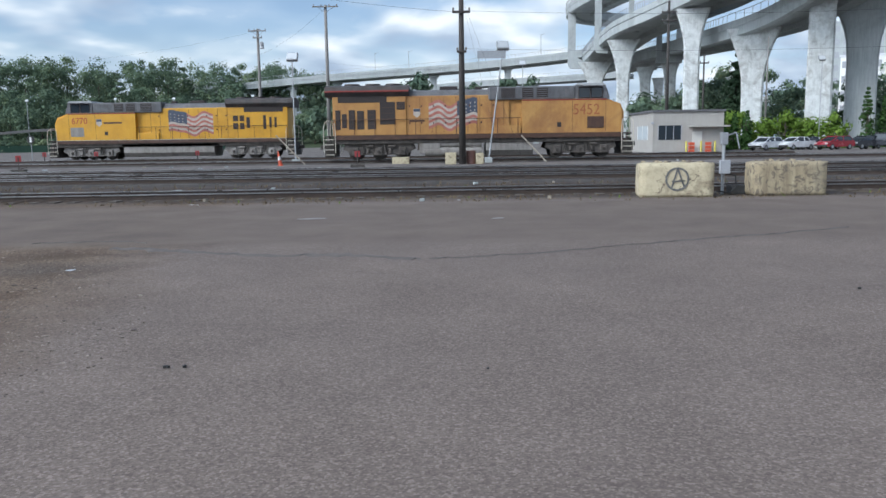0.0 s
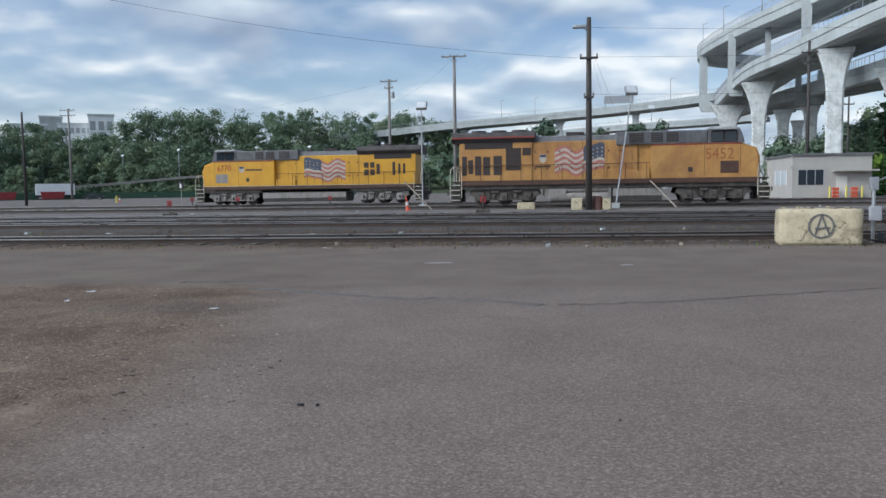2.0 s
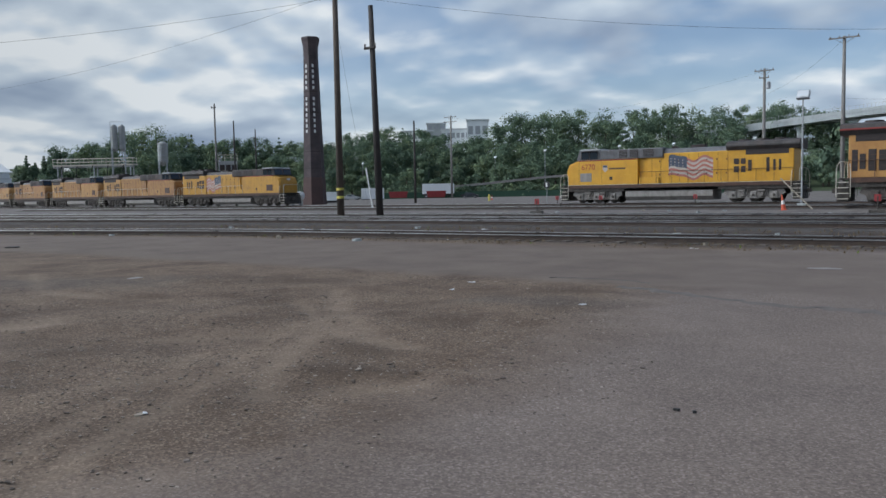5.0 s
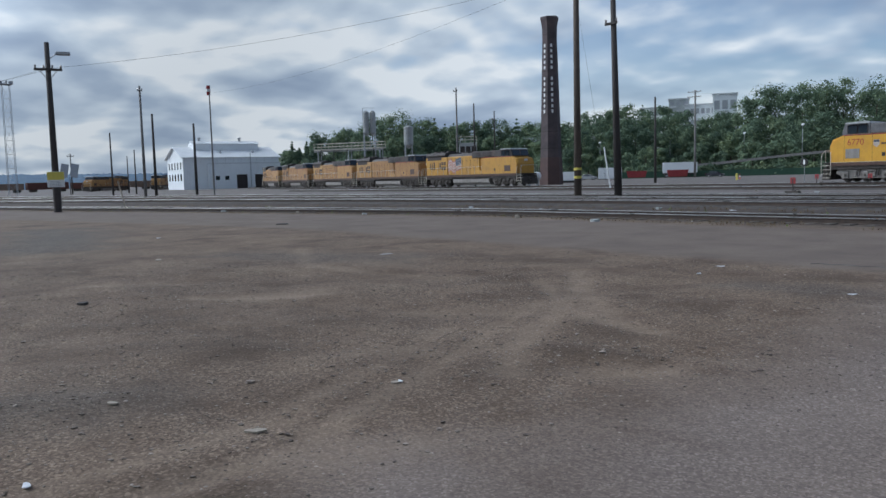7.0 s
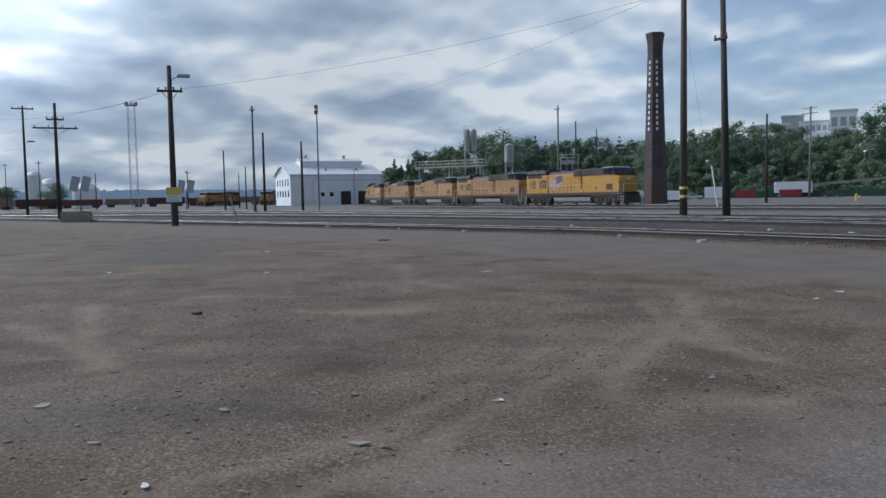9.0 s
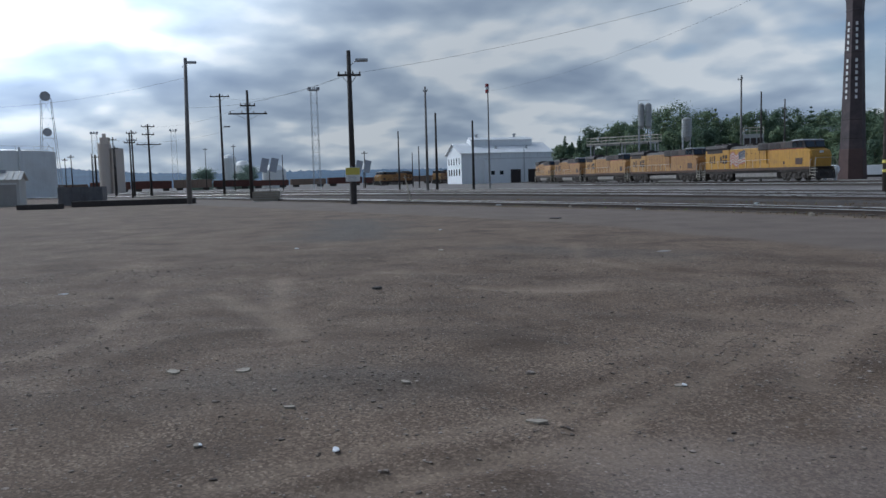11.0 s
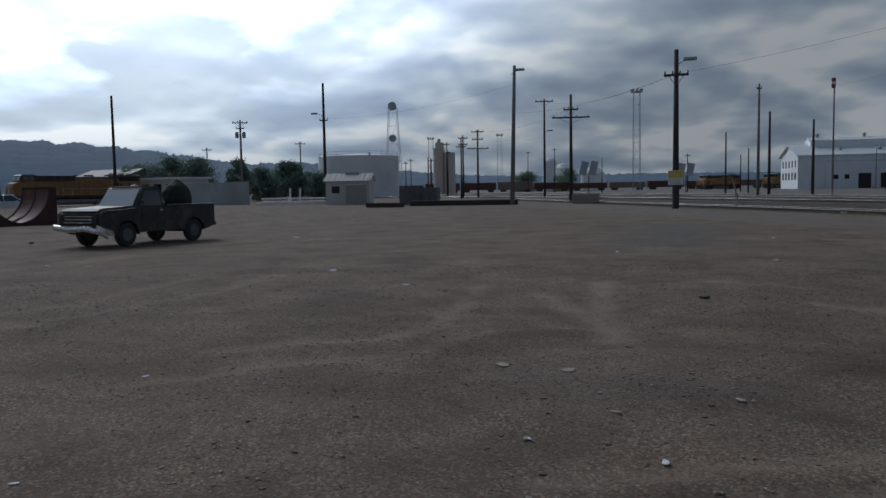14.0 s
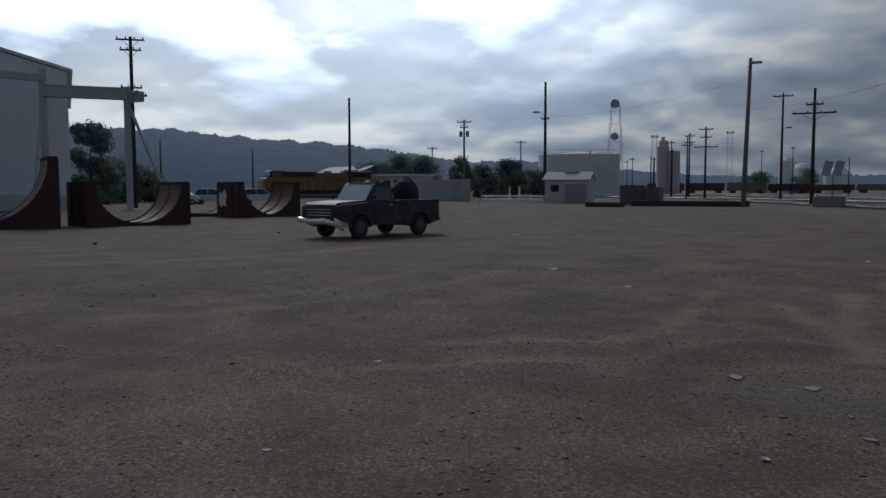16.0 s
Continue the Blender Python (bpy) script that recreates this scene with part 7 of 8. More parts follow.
single("screen_fence", sweep(fencep, [(-0.05, 0.0), (0.05, 0.0), (0.05, 1.7), (-0.05, 1.7)]), "green_net", "green mesh screen fence below the slope", "fence", kind="structure")

# ---- road vehicles ----


def wheel(parent, x, y, r, w=0.2, rim="steel_galv"):
    t = lathe([(r * 0.6, -w / 2), (r * 0.92, -w / 2), (r, -w * 0.3), (r, w * 0.3), (r * 0.92, w / 2), (r * 0.6, w / 2)], 24)
    mm = Matrix.Translation((x, y, r)) @ Matrix.Rotation(math.pi / 2, 4, "X")
    bmesh.ops.transform(t, matrix=mm, verts=t.verts)
    wh_ = part("wheel", t, "black", parent)
    h = lathe([(r * 0.2, -w * 0.52), (r * 0.55, -w * 0.50), (r * 0.6, -w * 0.3), (r * 0.6, w * 0.3), (r * 0.55, w * 0.50), (r * 0.2, w * 0.52)], 16)
    bmesh.ops.transform(h, matrix=mm, verts=h.verts)
    part("rim", h, rim, wh_)


def arch(cx, r, n=8):
    return [(cx + r * math.cos(math.pi * k / n), 0.36 + r * math.sin(math.pi * k / n)) for k in range(n + 1)]


def pickup():
    p = thing("pickup_truck", "old battered dark green pickup truck with chrome bumper", "truck", pose(-23.85, -11.35, 0, 0, 0, -21.6) @ Matrix.Diagonal((0.93, 0.95, 0.97, 1.0)))
    # side outline from the tail forwards along the bottom with wheel arches, then back over the top
    low = [(-2.42, 0.50)] + arch(-1.42, 0.46)[::-1] + [(-0.9, 0.42), (0.95, 0.42)] + arch(1.46, 0.46)[::-1] + [(2.35, 0.50)]
    front = [(2.42, 0.62), (2.42, 1.02), (2.36, 1.09)]
    hood = low + front + [(1.05, 1.16), (0.93, 1.18), (-0.19, 1.18), (-0.19, 1.16), (-2.42, 1.16)]
    body = prism(hood, -0.95, 0.95)
    b = part("body", body, "truck_paint", p, "dull patchy dark green paint")
    part("hood", prism([(1.02, 1.15), (2.36, 1.06), (2.43, 1.10), (2.30, 1.165), (1.02, 1.235)], -0.80, 0.80), "hood_paint", b, "faded hood catching the sky")
    part("rear_bumper", box(-2.62, -2.46, -0.85, 0.85, 0.48, 0.60, 0.03), "black", b)
    # bed interior, rails and tailgate
    part("bed_well", box(-2.36, -0.29, -0.78, 0.78, 1.12, 1.165), "black", b)
    for s in (-1, 1):
        part("bed_rail", box(-2.42, -0.22, s * 0.88 - 0.06, s * 0.88 + 0.06, 1.16, 1.24, 0.02), "truck_paint", b)
        part("side_crease", box(-2.40, 2.30, s * 0.955 - 0.012, s * 0.955 + 0.012, 0.86, 0.90), "truck_paint", b)
        for cx in (1.46, -1.42):
            part("arch_lip", pipe([(x_, s * 0.955, z_) for x_, z_ in arch(cx, 0.455)], 0.028, 6), "truck_paint", b)
        part("mirror", box(0.90, 0.95, min(s * 1.0, s * 1.13), max(s * 1.0, s * 1.13), 1.26, 1.38, 0.02), "black", b)
        part("door_line", box(0.85, 0.87, s * 0.953 - 0.004, s * 0.953 + 0.004, 0.5, 1.18), "black", b)
        part("door_line", box(-0.09, -0.07, s * 0.953 - 0.004, s * 0.953 + 0.004, 0.5, 1.18), "black", b)
        part("door_handle", box(-0.02, 0.13, s * 0.965 - 0.02, s * 0.965 + 0.02, 1.05, 1.09), "chrome", b)
    part("tailgate", box(-2.48, -2.42, -0.86, 0.86, 0.62, 1.2, 0.02), "truck_paint", b)
    cabp = [(-0.19, 1.17), (-0.17, 1.50), (-0.09, 1.74), (0.03, 1.80), (0.51, 1.80), (0.63, 1.75), (1.05, 1.17)]
    cab = prism(cabp, -0.84, 0.84)
    for v in cab.verts:
        if v.co.z > 1.3:
            v.co.y *= 0.90
    c = part("cab", cab, "truck_paint", b)
    part("roof_skin", box(-0.07, 0.57, -0.72, 0.72, 1.80, 1.825, 0.012), "rust_in", c, "rusty brown roof")
    ws_ = bmesh.new()
    q = [(1.03, -0.76, 1.23), (1.03, 0.76, 1.23), (0.675, 0.69, 1.71), (0.675, -0.69, 1.71)]
    ws_.faces.new([ws_.verts.new((x + 0.022, y, z + 0.012)) for x, y, z in q])
    # reflected sky comes from the pale glass colour
    part("windscreen", ws_, "glass_sky", c, "windscreen with the sky's reflection painted pale")
    for s in (-1, 1):
        sw = bmesh.new()
        q = [(0.88, 0.858, 1.22), (-0.05, 0.858, 1.22), (-0.01, 0.78, 1.68), (0.57, 0.78, 1.68)]
        sw.faces.new([sw.verts.new((x, s * (y + 0.006), z)) for x, y, z in q])
        part("side_window", sw, "glass", c)
    # grille, lamps and bent chrome bumper
    g = part("grille", box(2.41, 2.46, -0.82, 0.82, 0.70, 1.0, 0.02), "grille", b)
    for z in (0.76, 0.85, 0.94):
        part("grille_bar", box(2.46, 2.48, -0.60, 0.60, z - 0.012, z + 0.012), "chrome", g)
    for s in (-1, 1):
        part("headlight", rod((2.44, s * 0.70, 0.86), (2.49, s * 0.70, 0.86), 0.11, 0.10, 14), "glass", g)
    bp = part("bumper", sweep([(2.38, -1.05, 0.50), (2.60, -0.9, 0.52), (2.66, -0.2, 0.47), (2.64, 0.45, 0.50), (2.56, 0.9, 0.42), (2.30, 1.06, 0.26)], [(-0.03, 0), (0.04, 0.02), (0.05, 0.09), (0.04, 0.16), (-0.03, 0.18)]), "chrome", b, "bent shining chrome bumper")
    part("bumper_end", sweep([(2.10, 1.02, 0.34), (2.45, 1.08, 0.44), (2.62, 0.95, 0.55)], [(-0.03, 0), (0.04, 0.02), (0.04, 0.14), (-0.03, 0.16)]), "chrome", bp)
    for x in (1.46, -1.42):
        for y in (-0.84, 0.84):
            wheel(p, x, y, 0.37, 0.22, "loco_gray")
    part("axle", rod((-1.42, -0.8, 0.37), (-1.42, 0.8, 0.37), 0.06), "black", p)
    part("chassis", box(-2.2, 2.2, -0.45, 0.45, 0.38, 0.55), "black", p)
    return p


pickup()
# load in the bed
tarp = lathe([(0.50, 0.0), (0.50, 0.18), (0.43, 0.42), (0.33, 0.60), (0.20, 0.72), (0.05, 0.80)], 18)
for v in tarp.verts:
    v.co += 0.07 * Vector((noise.noise(v.co * 3), noise.noise(v.co * 3 + Vector((5, 0, 0))), noise.noise(v.co * 3 + Vector((0, 5, 0)))))
single("covered_load", tarp, "tarp_dark", "dark lumpy covered bundle standing in the pickup bed", "load", pose(-25.1, -10.75, 1.165))
single("bed_pipes", pipe([(1.0, 0.25, 0.55), (0.75, 0.22, 0.62), (0.1, 0.05, 0.34), (-0.2, 0.0, 0.10)], 0.06, 8, pipe([(0.95, -0.1, 0.42), (0.6, -0.12, 0.40), (0.1, -0.15, 0.05)], 0.05, 8)), "steel_galv", "bent grey pipes lying in the pickup bed", "pipe", pose(-24.9, -11.6, 1.165, 0, 0, -20))
rag = lathe([(0.30, 0), (0.33, 0.10), (0.24, 0.22), (0.08, 0.28)], 12)
for v in rag.verts:
    v.co.x *= 1.5
    v.co += 0.05 * Vector((noise.noise(v.co * 5), noise.noise(v.co * 5 + Vector((3, 0, 0))), 0))
single("pale_sack", rag, "office_wall", "pale crumpled sack in the pickup bed", "sack", pose(-24.35, -11.15, 1.165, 0, 0, 30))


def car(label, paint, x, y, turn, kind="hatch", group="parked cars"):
    c = thing("car", label, "car", pose(x, y, 0, 0, 0, turn), group)
    h = {"hatch": 1.46, "sedan": 1.42, "suv": 1.75}[kind]
    L = 2.15
    low = [(-L, 0.42)] + [(cx + 0.36 * math.cos(math.pi * k / 6), 0.32 + 0.36 * math.sin(math.pi * k / 6)) for cx in (-1.3,) for k in range(6, -1, -1)] + [(1.35 + 0.36 * math.cos(math.pi * k / 6), 0.32 + 0.36 * math.sin(math.pi * k / 6)) for k in range(6, -1, -1)] + [(L - 0.05, 0.40)]
    z = 0.95 if kind != "suv" else 1.08
    top = [(L, 0.58), (L - 0.08, 0.74), (L - 0.35, z - 0.10), (1.25, z), (-L + 0.12, z + 0.02), (-L, z - 0.15)]
    bm = prism(low + top, -0.86, 0.86)
    bmesh.ops.bevel(bm, geom=[e for e in bm.edges if abs(e.verts[0].co.y - e.verts[1].co.y) < 0.01 and max(e.verts[0].co.z, e.verts[1].co.z) > 0.55], offset=0.07, segments=2, affect="EDGES")
    b = part("body", bm, paint, c, smooth=False)
    rear = -1.95 if kind != "sedan" else -1.35
    gl = prism([(1.3, z), (0.75, h - 0.22), (0.35, h - 0.05), (rear + 0.40, h - 0.05), (rear, z)], -0.76, 0.76)
    for v in gl.verts:
        if v.co.z > 1.1:
            v.co.y *= 0.84
    part("window_glass", gl, "glass", b)
    part("roof", box(rear + 0.30, 0.46, -0.64, 0.64, h - 0.09, h, 0.04), paint, b)
    for lo_x, hi_x in ((1.3, 0.38), (rear, rear + 0.40), (-0.4, -0.45)):
        for s in (-1, 1):
            part("pillar", rod((lo_x, s * 0.735, z), (hi_x, s * 0.625, h - 0.05), 0.045, 0.04, 6), paint, b)
    for s in (-1, 1):
        part("headlight", box(L - 0.12, L + 0.005, min(s * 0.5, s * 0.82), max(s * 0.5, s * 0.82), 0.62, 0.75, 0.02), "lamp_glass", b)
        part("tail_light", box(-L - 0.01, -L + 0.06, min(s * 0.55, s * 0.82), max(s * 0.55, s * 0.82), 0.66, 0.82, 0.02), "red_paint", b)
        part("mirror", box(0.7, 0.85, min(s * 0.84, s * 1.0), max(s * 0.84, s * 1.0), z, z + 0.12, 0.02), paint, b)
    part("bumper", box(L - 0.05, L + 0.05, -0.8, 0.8, 0.36, 0.55, 0.03), "black", b)
    for x_ in (-1.3, 1.35):
        for y_ in (-0.76, 0.76):
            wheel(c, x_, y_, 0.32, 0.2)
    return c


car("white compact hatchback parked by the hedge", "car_white", 34.9, 86.4, 215, "hatch")
car("white saloon car parked by the hedge", "car_white", 38.3, 86.8, 205, "sedan")
car("red saloon car parked by the hedge", "car_red", 42.0, 85.8, 205, "hatch")
car("dark grey car parked behind the red one", "car_dark", 41.0, 90.4, 205, "sedan")
car("dark blue car in the car park", "car_dark", 46.0, 87.4, 205, "hatch")
car("black sport utility car in the car park", "car_dark", 48.6, 88.6, 60, "suv")
car("silver sport utility car in the car park", "car_silver", 52.4, 88.8, 205, "suv")
car("white van-like car parked behind the ramps", "car_white", -74.0, -55.5, 120, "suv", "parked vans")
car("white van-like car parked behind the ramps", "car_white", -71.0, -57.5, 120, "suv", "parked vans")
car("white van-like car parked behind the ramps", "car_white", -77.5, -51.5, 120, "suv", "parked vans")
car("white car parked beyond the ramps", "car_white", -81.0, -58.0, 100, "sedan", "parked vans")
car("grey wrecked car near the containers", "car_silver", -136.0, 152.0, 20, "sedan", "lot cars")
car("dark car near the trailer", "car_dark", -110.0, 168.0, 20, "sedan", "lot cars")

# trailer, red skips, container in the north lot
tl = thing("box_trailer", "white box trailer standing in the lot", "trailer", pose(-127.5, 178.5, 0, 0, 0, 38))
part("body", box(-4.4, 4.4, -1.25, 1.25, 1.2, 4.0, 0.04), "white_wall", tl)
for x in (-3.4, -2.2):
    for y in (-1.0, 1.0):
        wheel(tl, x, y, 0.5, 0.28)
part("landing_leg", box(2.6, 2.8, -0.8, 0.8, 0, 1.2), "black", tl)
part("chassis", box(-4.2, 4.2, -0.6, 0.6, 0.8, 1.2), "black", tl)
for x, y, a in ((-131.0, 165.0, 38), (-121.0, 168.5, 38)):
    s_ = thing("red_skip", "open red steel waste skip", "skip", pose(x, y, 0, 0, 0, a), "red skips")
    part("shell", prism([(-2.6, 2.0), (-2.2, 0.3), (2.2, 0.3), (2.6, 2.0), (2.5, 2.0), (2.1, 0.42), (-2.1, 0.42), (-2.5, 2.0)], -1.15, 1.15), "red_paint", s_)
    for y_ in (-1.2, 1.15):
        part("side", prism([(-2.6, 2.0), (-2.2, 0.3), (2.2, 0.3), (2.6, 2.0)], y_, y_ + 0.05), "red_paint", s_)
    for k in range(4):
        part("rib", box(-1.8 + 1.2 * k, -1.68 + 1.2 * k, -1.28, -1.2, 0.4, 2.0), "red_paint", s_)
ct = thing("white_container", "white site container beside the skips", "container", pose(-136.5, 161.0, 0, 0, 0, 38))
part("body", box(-3, 3, -1.2, 1.2, 0.15, 3.0, 0.03), "white_wall", ct)
for k in range(12):
    part("corrugation", box(-2.9 + 0.5 * k, -2.7 + 0.5 * k, -1.25, -1.2, 0.3, 2.85), "white_wall", ct)
part("base_rail", box(-3, 3, -1.1, 1.1, 0, 0.15), "black", ct)
tn = thing("gas_tank", "white horizontal gas tank on a stand", "tank", pose(-80.6, 78.6, 0, 0, 0, 25) @ Matrix.Diagonal((0.62, 0.62, 0.62, 1.0)))
v_ = lathe([(0.2, -1.9), (0.8, -1.6), (0.95, -1.3), (0.95, 1.3), (0.8, 1.6), (0.2, 1.9)], 18)
bmesh.ops.transform(v_, matrix=Matrix.Translation((0, 0, 2.3)) @ Matrix.Rotation(math.pi / 2, 4, "Y"), verts=v_.verts)
part("vessel", v_, "white_wall", tn, smooth=True)
for x in (-1, 1):
    part("leg", box(x - 0.15, x + 0.15, -0.6, 0.6, 0, 1.6), "steel_galv", tn)
eq = thing("white_generator", "white generator set with a yellow box beside it", "generator", pose(-101.5, 108.0, 0, 0, 0, 40))
part("body", box(-1.8, 1.8, -0.9, 0.9, 0.4, 2.0, 0.05), "white_wall", eq)
part("yellow_box", box(-3.0, -2.3, -0.4, 0.4, 0.0, 1.2, 0.04), "yellow_paint", eq)
part("skid", box(-1.8, 1.8, -0.8, 0.8, 0, 0.4), "black", eq)

# ---- distant wagons and engines ----


def gondola(label, x, y, turn, mat, h):
    w = thing("freight_wagon", label, "wagon", pose(x, y, 0, 0, 0, turn), "far wagons")
    part("body", box(-6.6, 6.6, -1.45, 1.45, 1.1, h, 0.03), mat, w)
    for k in range(9):
        part("rib", box(-6.5 + 1.6 * k, -6.35 + 1.6 * k, -1.55, -1.45, 1.1, h), mat, w)
    for x_ in (-4.6, 4.6):
        part("bogie", box(x_ - 1.1, x_ + 1.1, -1.1, 1.1, 0.25, 1.1, 0.05), "underframe", w)


rw = random.Random(4)
for k in range(13):
    u = k / 12
    gondola("rust brown open freight wagon in the far yard" if k % 3 else "tan covered freight wagon in the far yard", -296 - 6 * math.sin(u * 3), 74 - 13.9 * k + 12, 92, "box_brown" if k % 3 else "box_tan", 3.4 + rw.uniform(-0.3, 0.7))
for x, y, a in ((-258, 82.0, 150), (-246, 92.0, 150), (-262.0, 62.0, 130)):
    o = copy_thing(l4, pose(x, y, RZ - 0.2, 0, 0, a))
    tagged(o, "distant dull yellow locomotive near the white shed", group="far locomotives")
o = copy_thing(l4, pose(-107.7, -72.3, 0, 0, 0, 143))
tagged(o, "dull yellow engine parked beyond the steel sections", group="west engines")

# ---- curved steel pieces ----


def half_pipe(label, x, y, turn, length, h, width, mat_in="rust_in"):
    """A heavy U-shaped steel piece: two upright ends, a curved trough, thick plates."""
    p = thing("curved_steel_section", label, "steel section", pose(x, y, 0, 0, 0, turn), "rusty steel sections")
    a, rad = length / 2, h * 0.92
    n = 10
    left = [(-a + 0.35 + rad - rad * math.cos(math.pi / 2 * k / n), h - rad * math.sin(math.pi / 2 * k / n)) for k in range(n + 1)]
    right = [(-q[0], q[1]) for q in left[::-1]]
    inner = left + right
    outline = [(-a, 0), (-a, h)] + inner + [(a, h), (a, 0)]
    for y0 in (-width / 2, width / 2 - 0.08):
        part("side_plate", prism(outline, y0, y0 + 0.08), "rust", p)
    bm = bmesh.new()
    for q, r_ in zip(inner, inner[1:]):
        bm.faces.new([bm.verts.new((q[0], yy, q[1] - 0.06)) for yy in (-width / 2 + 0.08, width / 2 - 0.08)] + [bm.verts.new((r_[0], yy, r_[1] - 0.06)) for yy in (width / 2 - 0.08, -width / 2 + 0.08)])
    part("trough", bm, mat_in, p, "worn reddish curved inner plate")
    for s in (-1, 1):
        part("end_plate", box(s * a - 0.04, s * a + 0.04, -width / 2, width / 2, 0, h), "rust", p)
        part("top_lip", box(min(s * a, s * (a - 0.38)), max(s * a, s * (a - 0.38)), -width / 2, width / 2, h - 0.02, h + 0.06), "rust", p)
        for yy in (-width / 4, width / 4):
            part("gusset", box(s * a - 0.1, s * a + 0.1, yy - 0.03, yy + 0.03, 0.1, h - 0.1), "rust", p)
    part("middle_rib", prism([(q[0], q[1] - 0.02) for q in inner] + [(q[0], q[1] - 0.12) for q in inner[::-1]], -0.06, 0.06), "rust", p)


half_pipe("large rusty curved steel section with worn trough", -23.2, -28.6, 143, 5.6, 2.85, 3.0)
half_pipe("rusty curved steel section lying on the dirt", -28.0, -25.3, 152, 4.4, 1.85, 2.6)
half_pipe("dark rusty curved steel section behind another", -39.0, -30.0, 135, 4.6, 1.95, 2.6)
half_pipe("rusty curved steel section with a pale paint patch", -39.4, -26.2, 152, 3.9, 1.95, 2.6)
single("paint_patch", prism([(-0.5, 0.9), (-0.35, 1.5), (-0.1, 1.3), (0.25, 1.62), (0.5, 1.2), (0.35, 0.95), (0.42, 0.6), (0.05, 0.75), (-0.2, 0.55)], -0.004, 0.004), "white_paint", "pale splashed paint on a rusty plate", "paint mark", pose(-37.05, -27.0, 0, 0, 0, 62))

# ---- concrete blocks by the tracks ----


def ecology_block(label, x, y, turn, mat, mark):
    b = thing("concrete_block", label, "block", pose(x, y, 0, 0, 0, turn), "concrete blocks")
    bm = bmesh.new()
    bmesh.ops.create_cube(bm, size=1)
    bmesh.ops.subdivide_edges(bm, edges=bm.edges, cuts=9, use_grid_fill=True)
    for v in bm.verts:
        c = v.co.copy()
        v.co = Vector((c.x * 1.86, c.y * 0.78, (c.z + 0.5) * 0.87))
        edge = sorted((0.5 - abs(c.x), 0.5 - abs(c.y), 0.5 - abs(c.z)))
        if edge[1] < 0.02:
            v.co -= Vector((math.copysign(0.035, c.x), math.copysign(0.035, c.y), 0.035 if c.z > 0 else 0)) * (0.5 + 0.9 * abs(noise.noise(v.co * 6)))
        v.co += 0.012 * Vector((noise.noise(v.co * 4), noise.noise(v.co * 4 + Vector((9, 0, 0))), noise.noise(v.co * 4 + Vector((0, 9, 0))) + (1.2 * noise.noise(v.co * 3) if c.z > 0.45 else 0)))
    part("block", bm, mat, b, smooth=True)
    if mark:
        ring = bmesh.new()
        n = 28
        vs = [[ring.verts.new((r_ * math.cos(k * math.tau / n) * (1 + 0.02 * math.sin(k * 3)), -0.412, 0.46 + r_ * math.sin(k * math.tau / n))) for k in range(n)] for r_ in (0.25, 0.30)]
        for k in range(n):
            ring.faces.new((vs[0][k], vs[0][(k + 1) % n], vs[1][(k + 1) % n], vs[1][k]))
        g = part("sprayed_mark", ring, "spray", b, "black sprayed letter in a ring")
        for q in ([(-0.16, 0.24), (-0.11, 0.24), (0.03, 0.72), (-0.02, 0.72)], [(0.17, 0.22), (0.22, 0.22), (0.03, 0.72), (-0.01, 0.70)], [(-0.14, 0.38), (0.20, 0.40), (0.20, 0.44), (-0.14, 0.42)]):
            bm = bmesh.new()
            bm.faces.new([bm.verts.new((x_, -0.414, z_)) for x_, z_ in q])
            part("stroke", bm, "spray", g)
    # loose stones and moss lying on top
    rs = random.Random(int(x * 10))
    for k in range(16):
        sx, sy = rs.uniform(-0.8, 0.8), rs.uniform(-0.25, 0.25)
        r_ = rs.uniform(0.03, 0.08)
        part("crumbled_chip", lathe([(r_ * 0.7, -0.03), (r_, 0.02), (r_ * 0.5, r_ * 0.8)], 6, None, (sx, sy, 0.865)), "cream_worn" if k % 2 else "stone", b)
    return b


ecology_block("cream painted concrete block with a black sprayed mark", 5.95, 20.6, -5, "cream", True)
ecology_block("weathered stained concrete block with flaking cream paint", 8.85, 20.7, 0, "cream_worn", False)
mp = thing("meter_post", "grey service post with meter box and loose cables", "service post", pose(7.36, 21.05, 0))
part("post", rod((0, 0, 0), (0, 0, 1.55), 0.045, None, 8), "steel_galv", mp)
part("cap", box(-0.09, 0.09, -0.08, 0.08, 1.3, 1.62, 0.02), "steel_galv", mp)
part("meter_box", box(-0.13, 0.13, -0.2, -0.05, 0.55, 0.9, 0.02), "grey_box", mp)
part("cable", pipe([(0.05, -0.1, 0.55), (0.3, -0.1, 0.5), (0.32, -0.1, 0.2), (0.15, -0.1, 0.05), (-0.2, -0.15, 0.1)], 0.02), "cable", mp)
part("conduit", pipe([(0.0, 0.05, 1.5), (0.35, 0.1, 1.62), (0.45, 0.1, 1.2)], 0.02), "steel_galv", mp)
part("junction_box", box(0.2, 0.65, -0.1, 0.3, 0, 0.25, 0.03), "black", mp)

# yellow-painted blocks and planks beside the locomotives
for x, y, l, h, lab in ((-3.0, 53.4, 1.15, 0.45, "low cream concrete block beside the rails"), (0.35, 50.9, 0.7, 0.75, "cream concrete block at the pole's foot"), (2.2, 50.9, 0.5, 0.7, "cream concrete block at the pole's foot")):
    single("cream_block", box(-l / 2, l / 2, -0.3, 0.3, 0, h, 0.03), "cream", lab, "block", pose(x, y, 0), "cream blocks")
dm = thing("steel_drum", "rusty brown ribbed steel drum", "drum", pose(1.65, 51.0, 0))
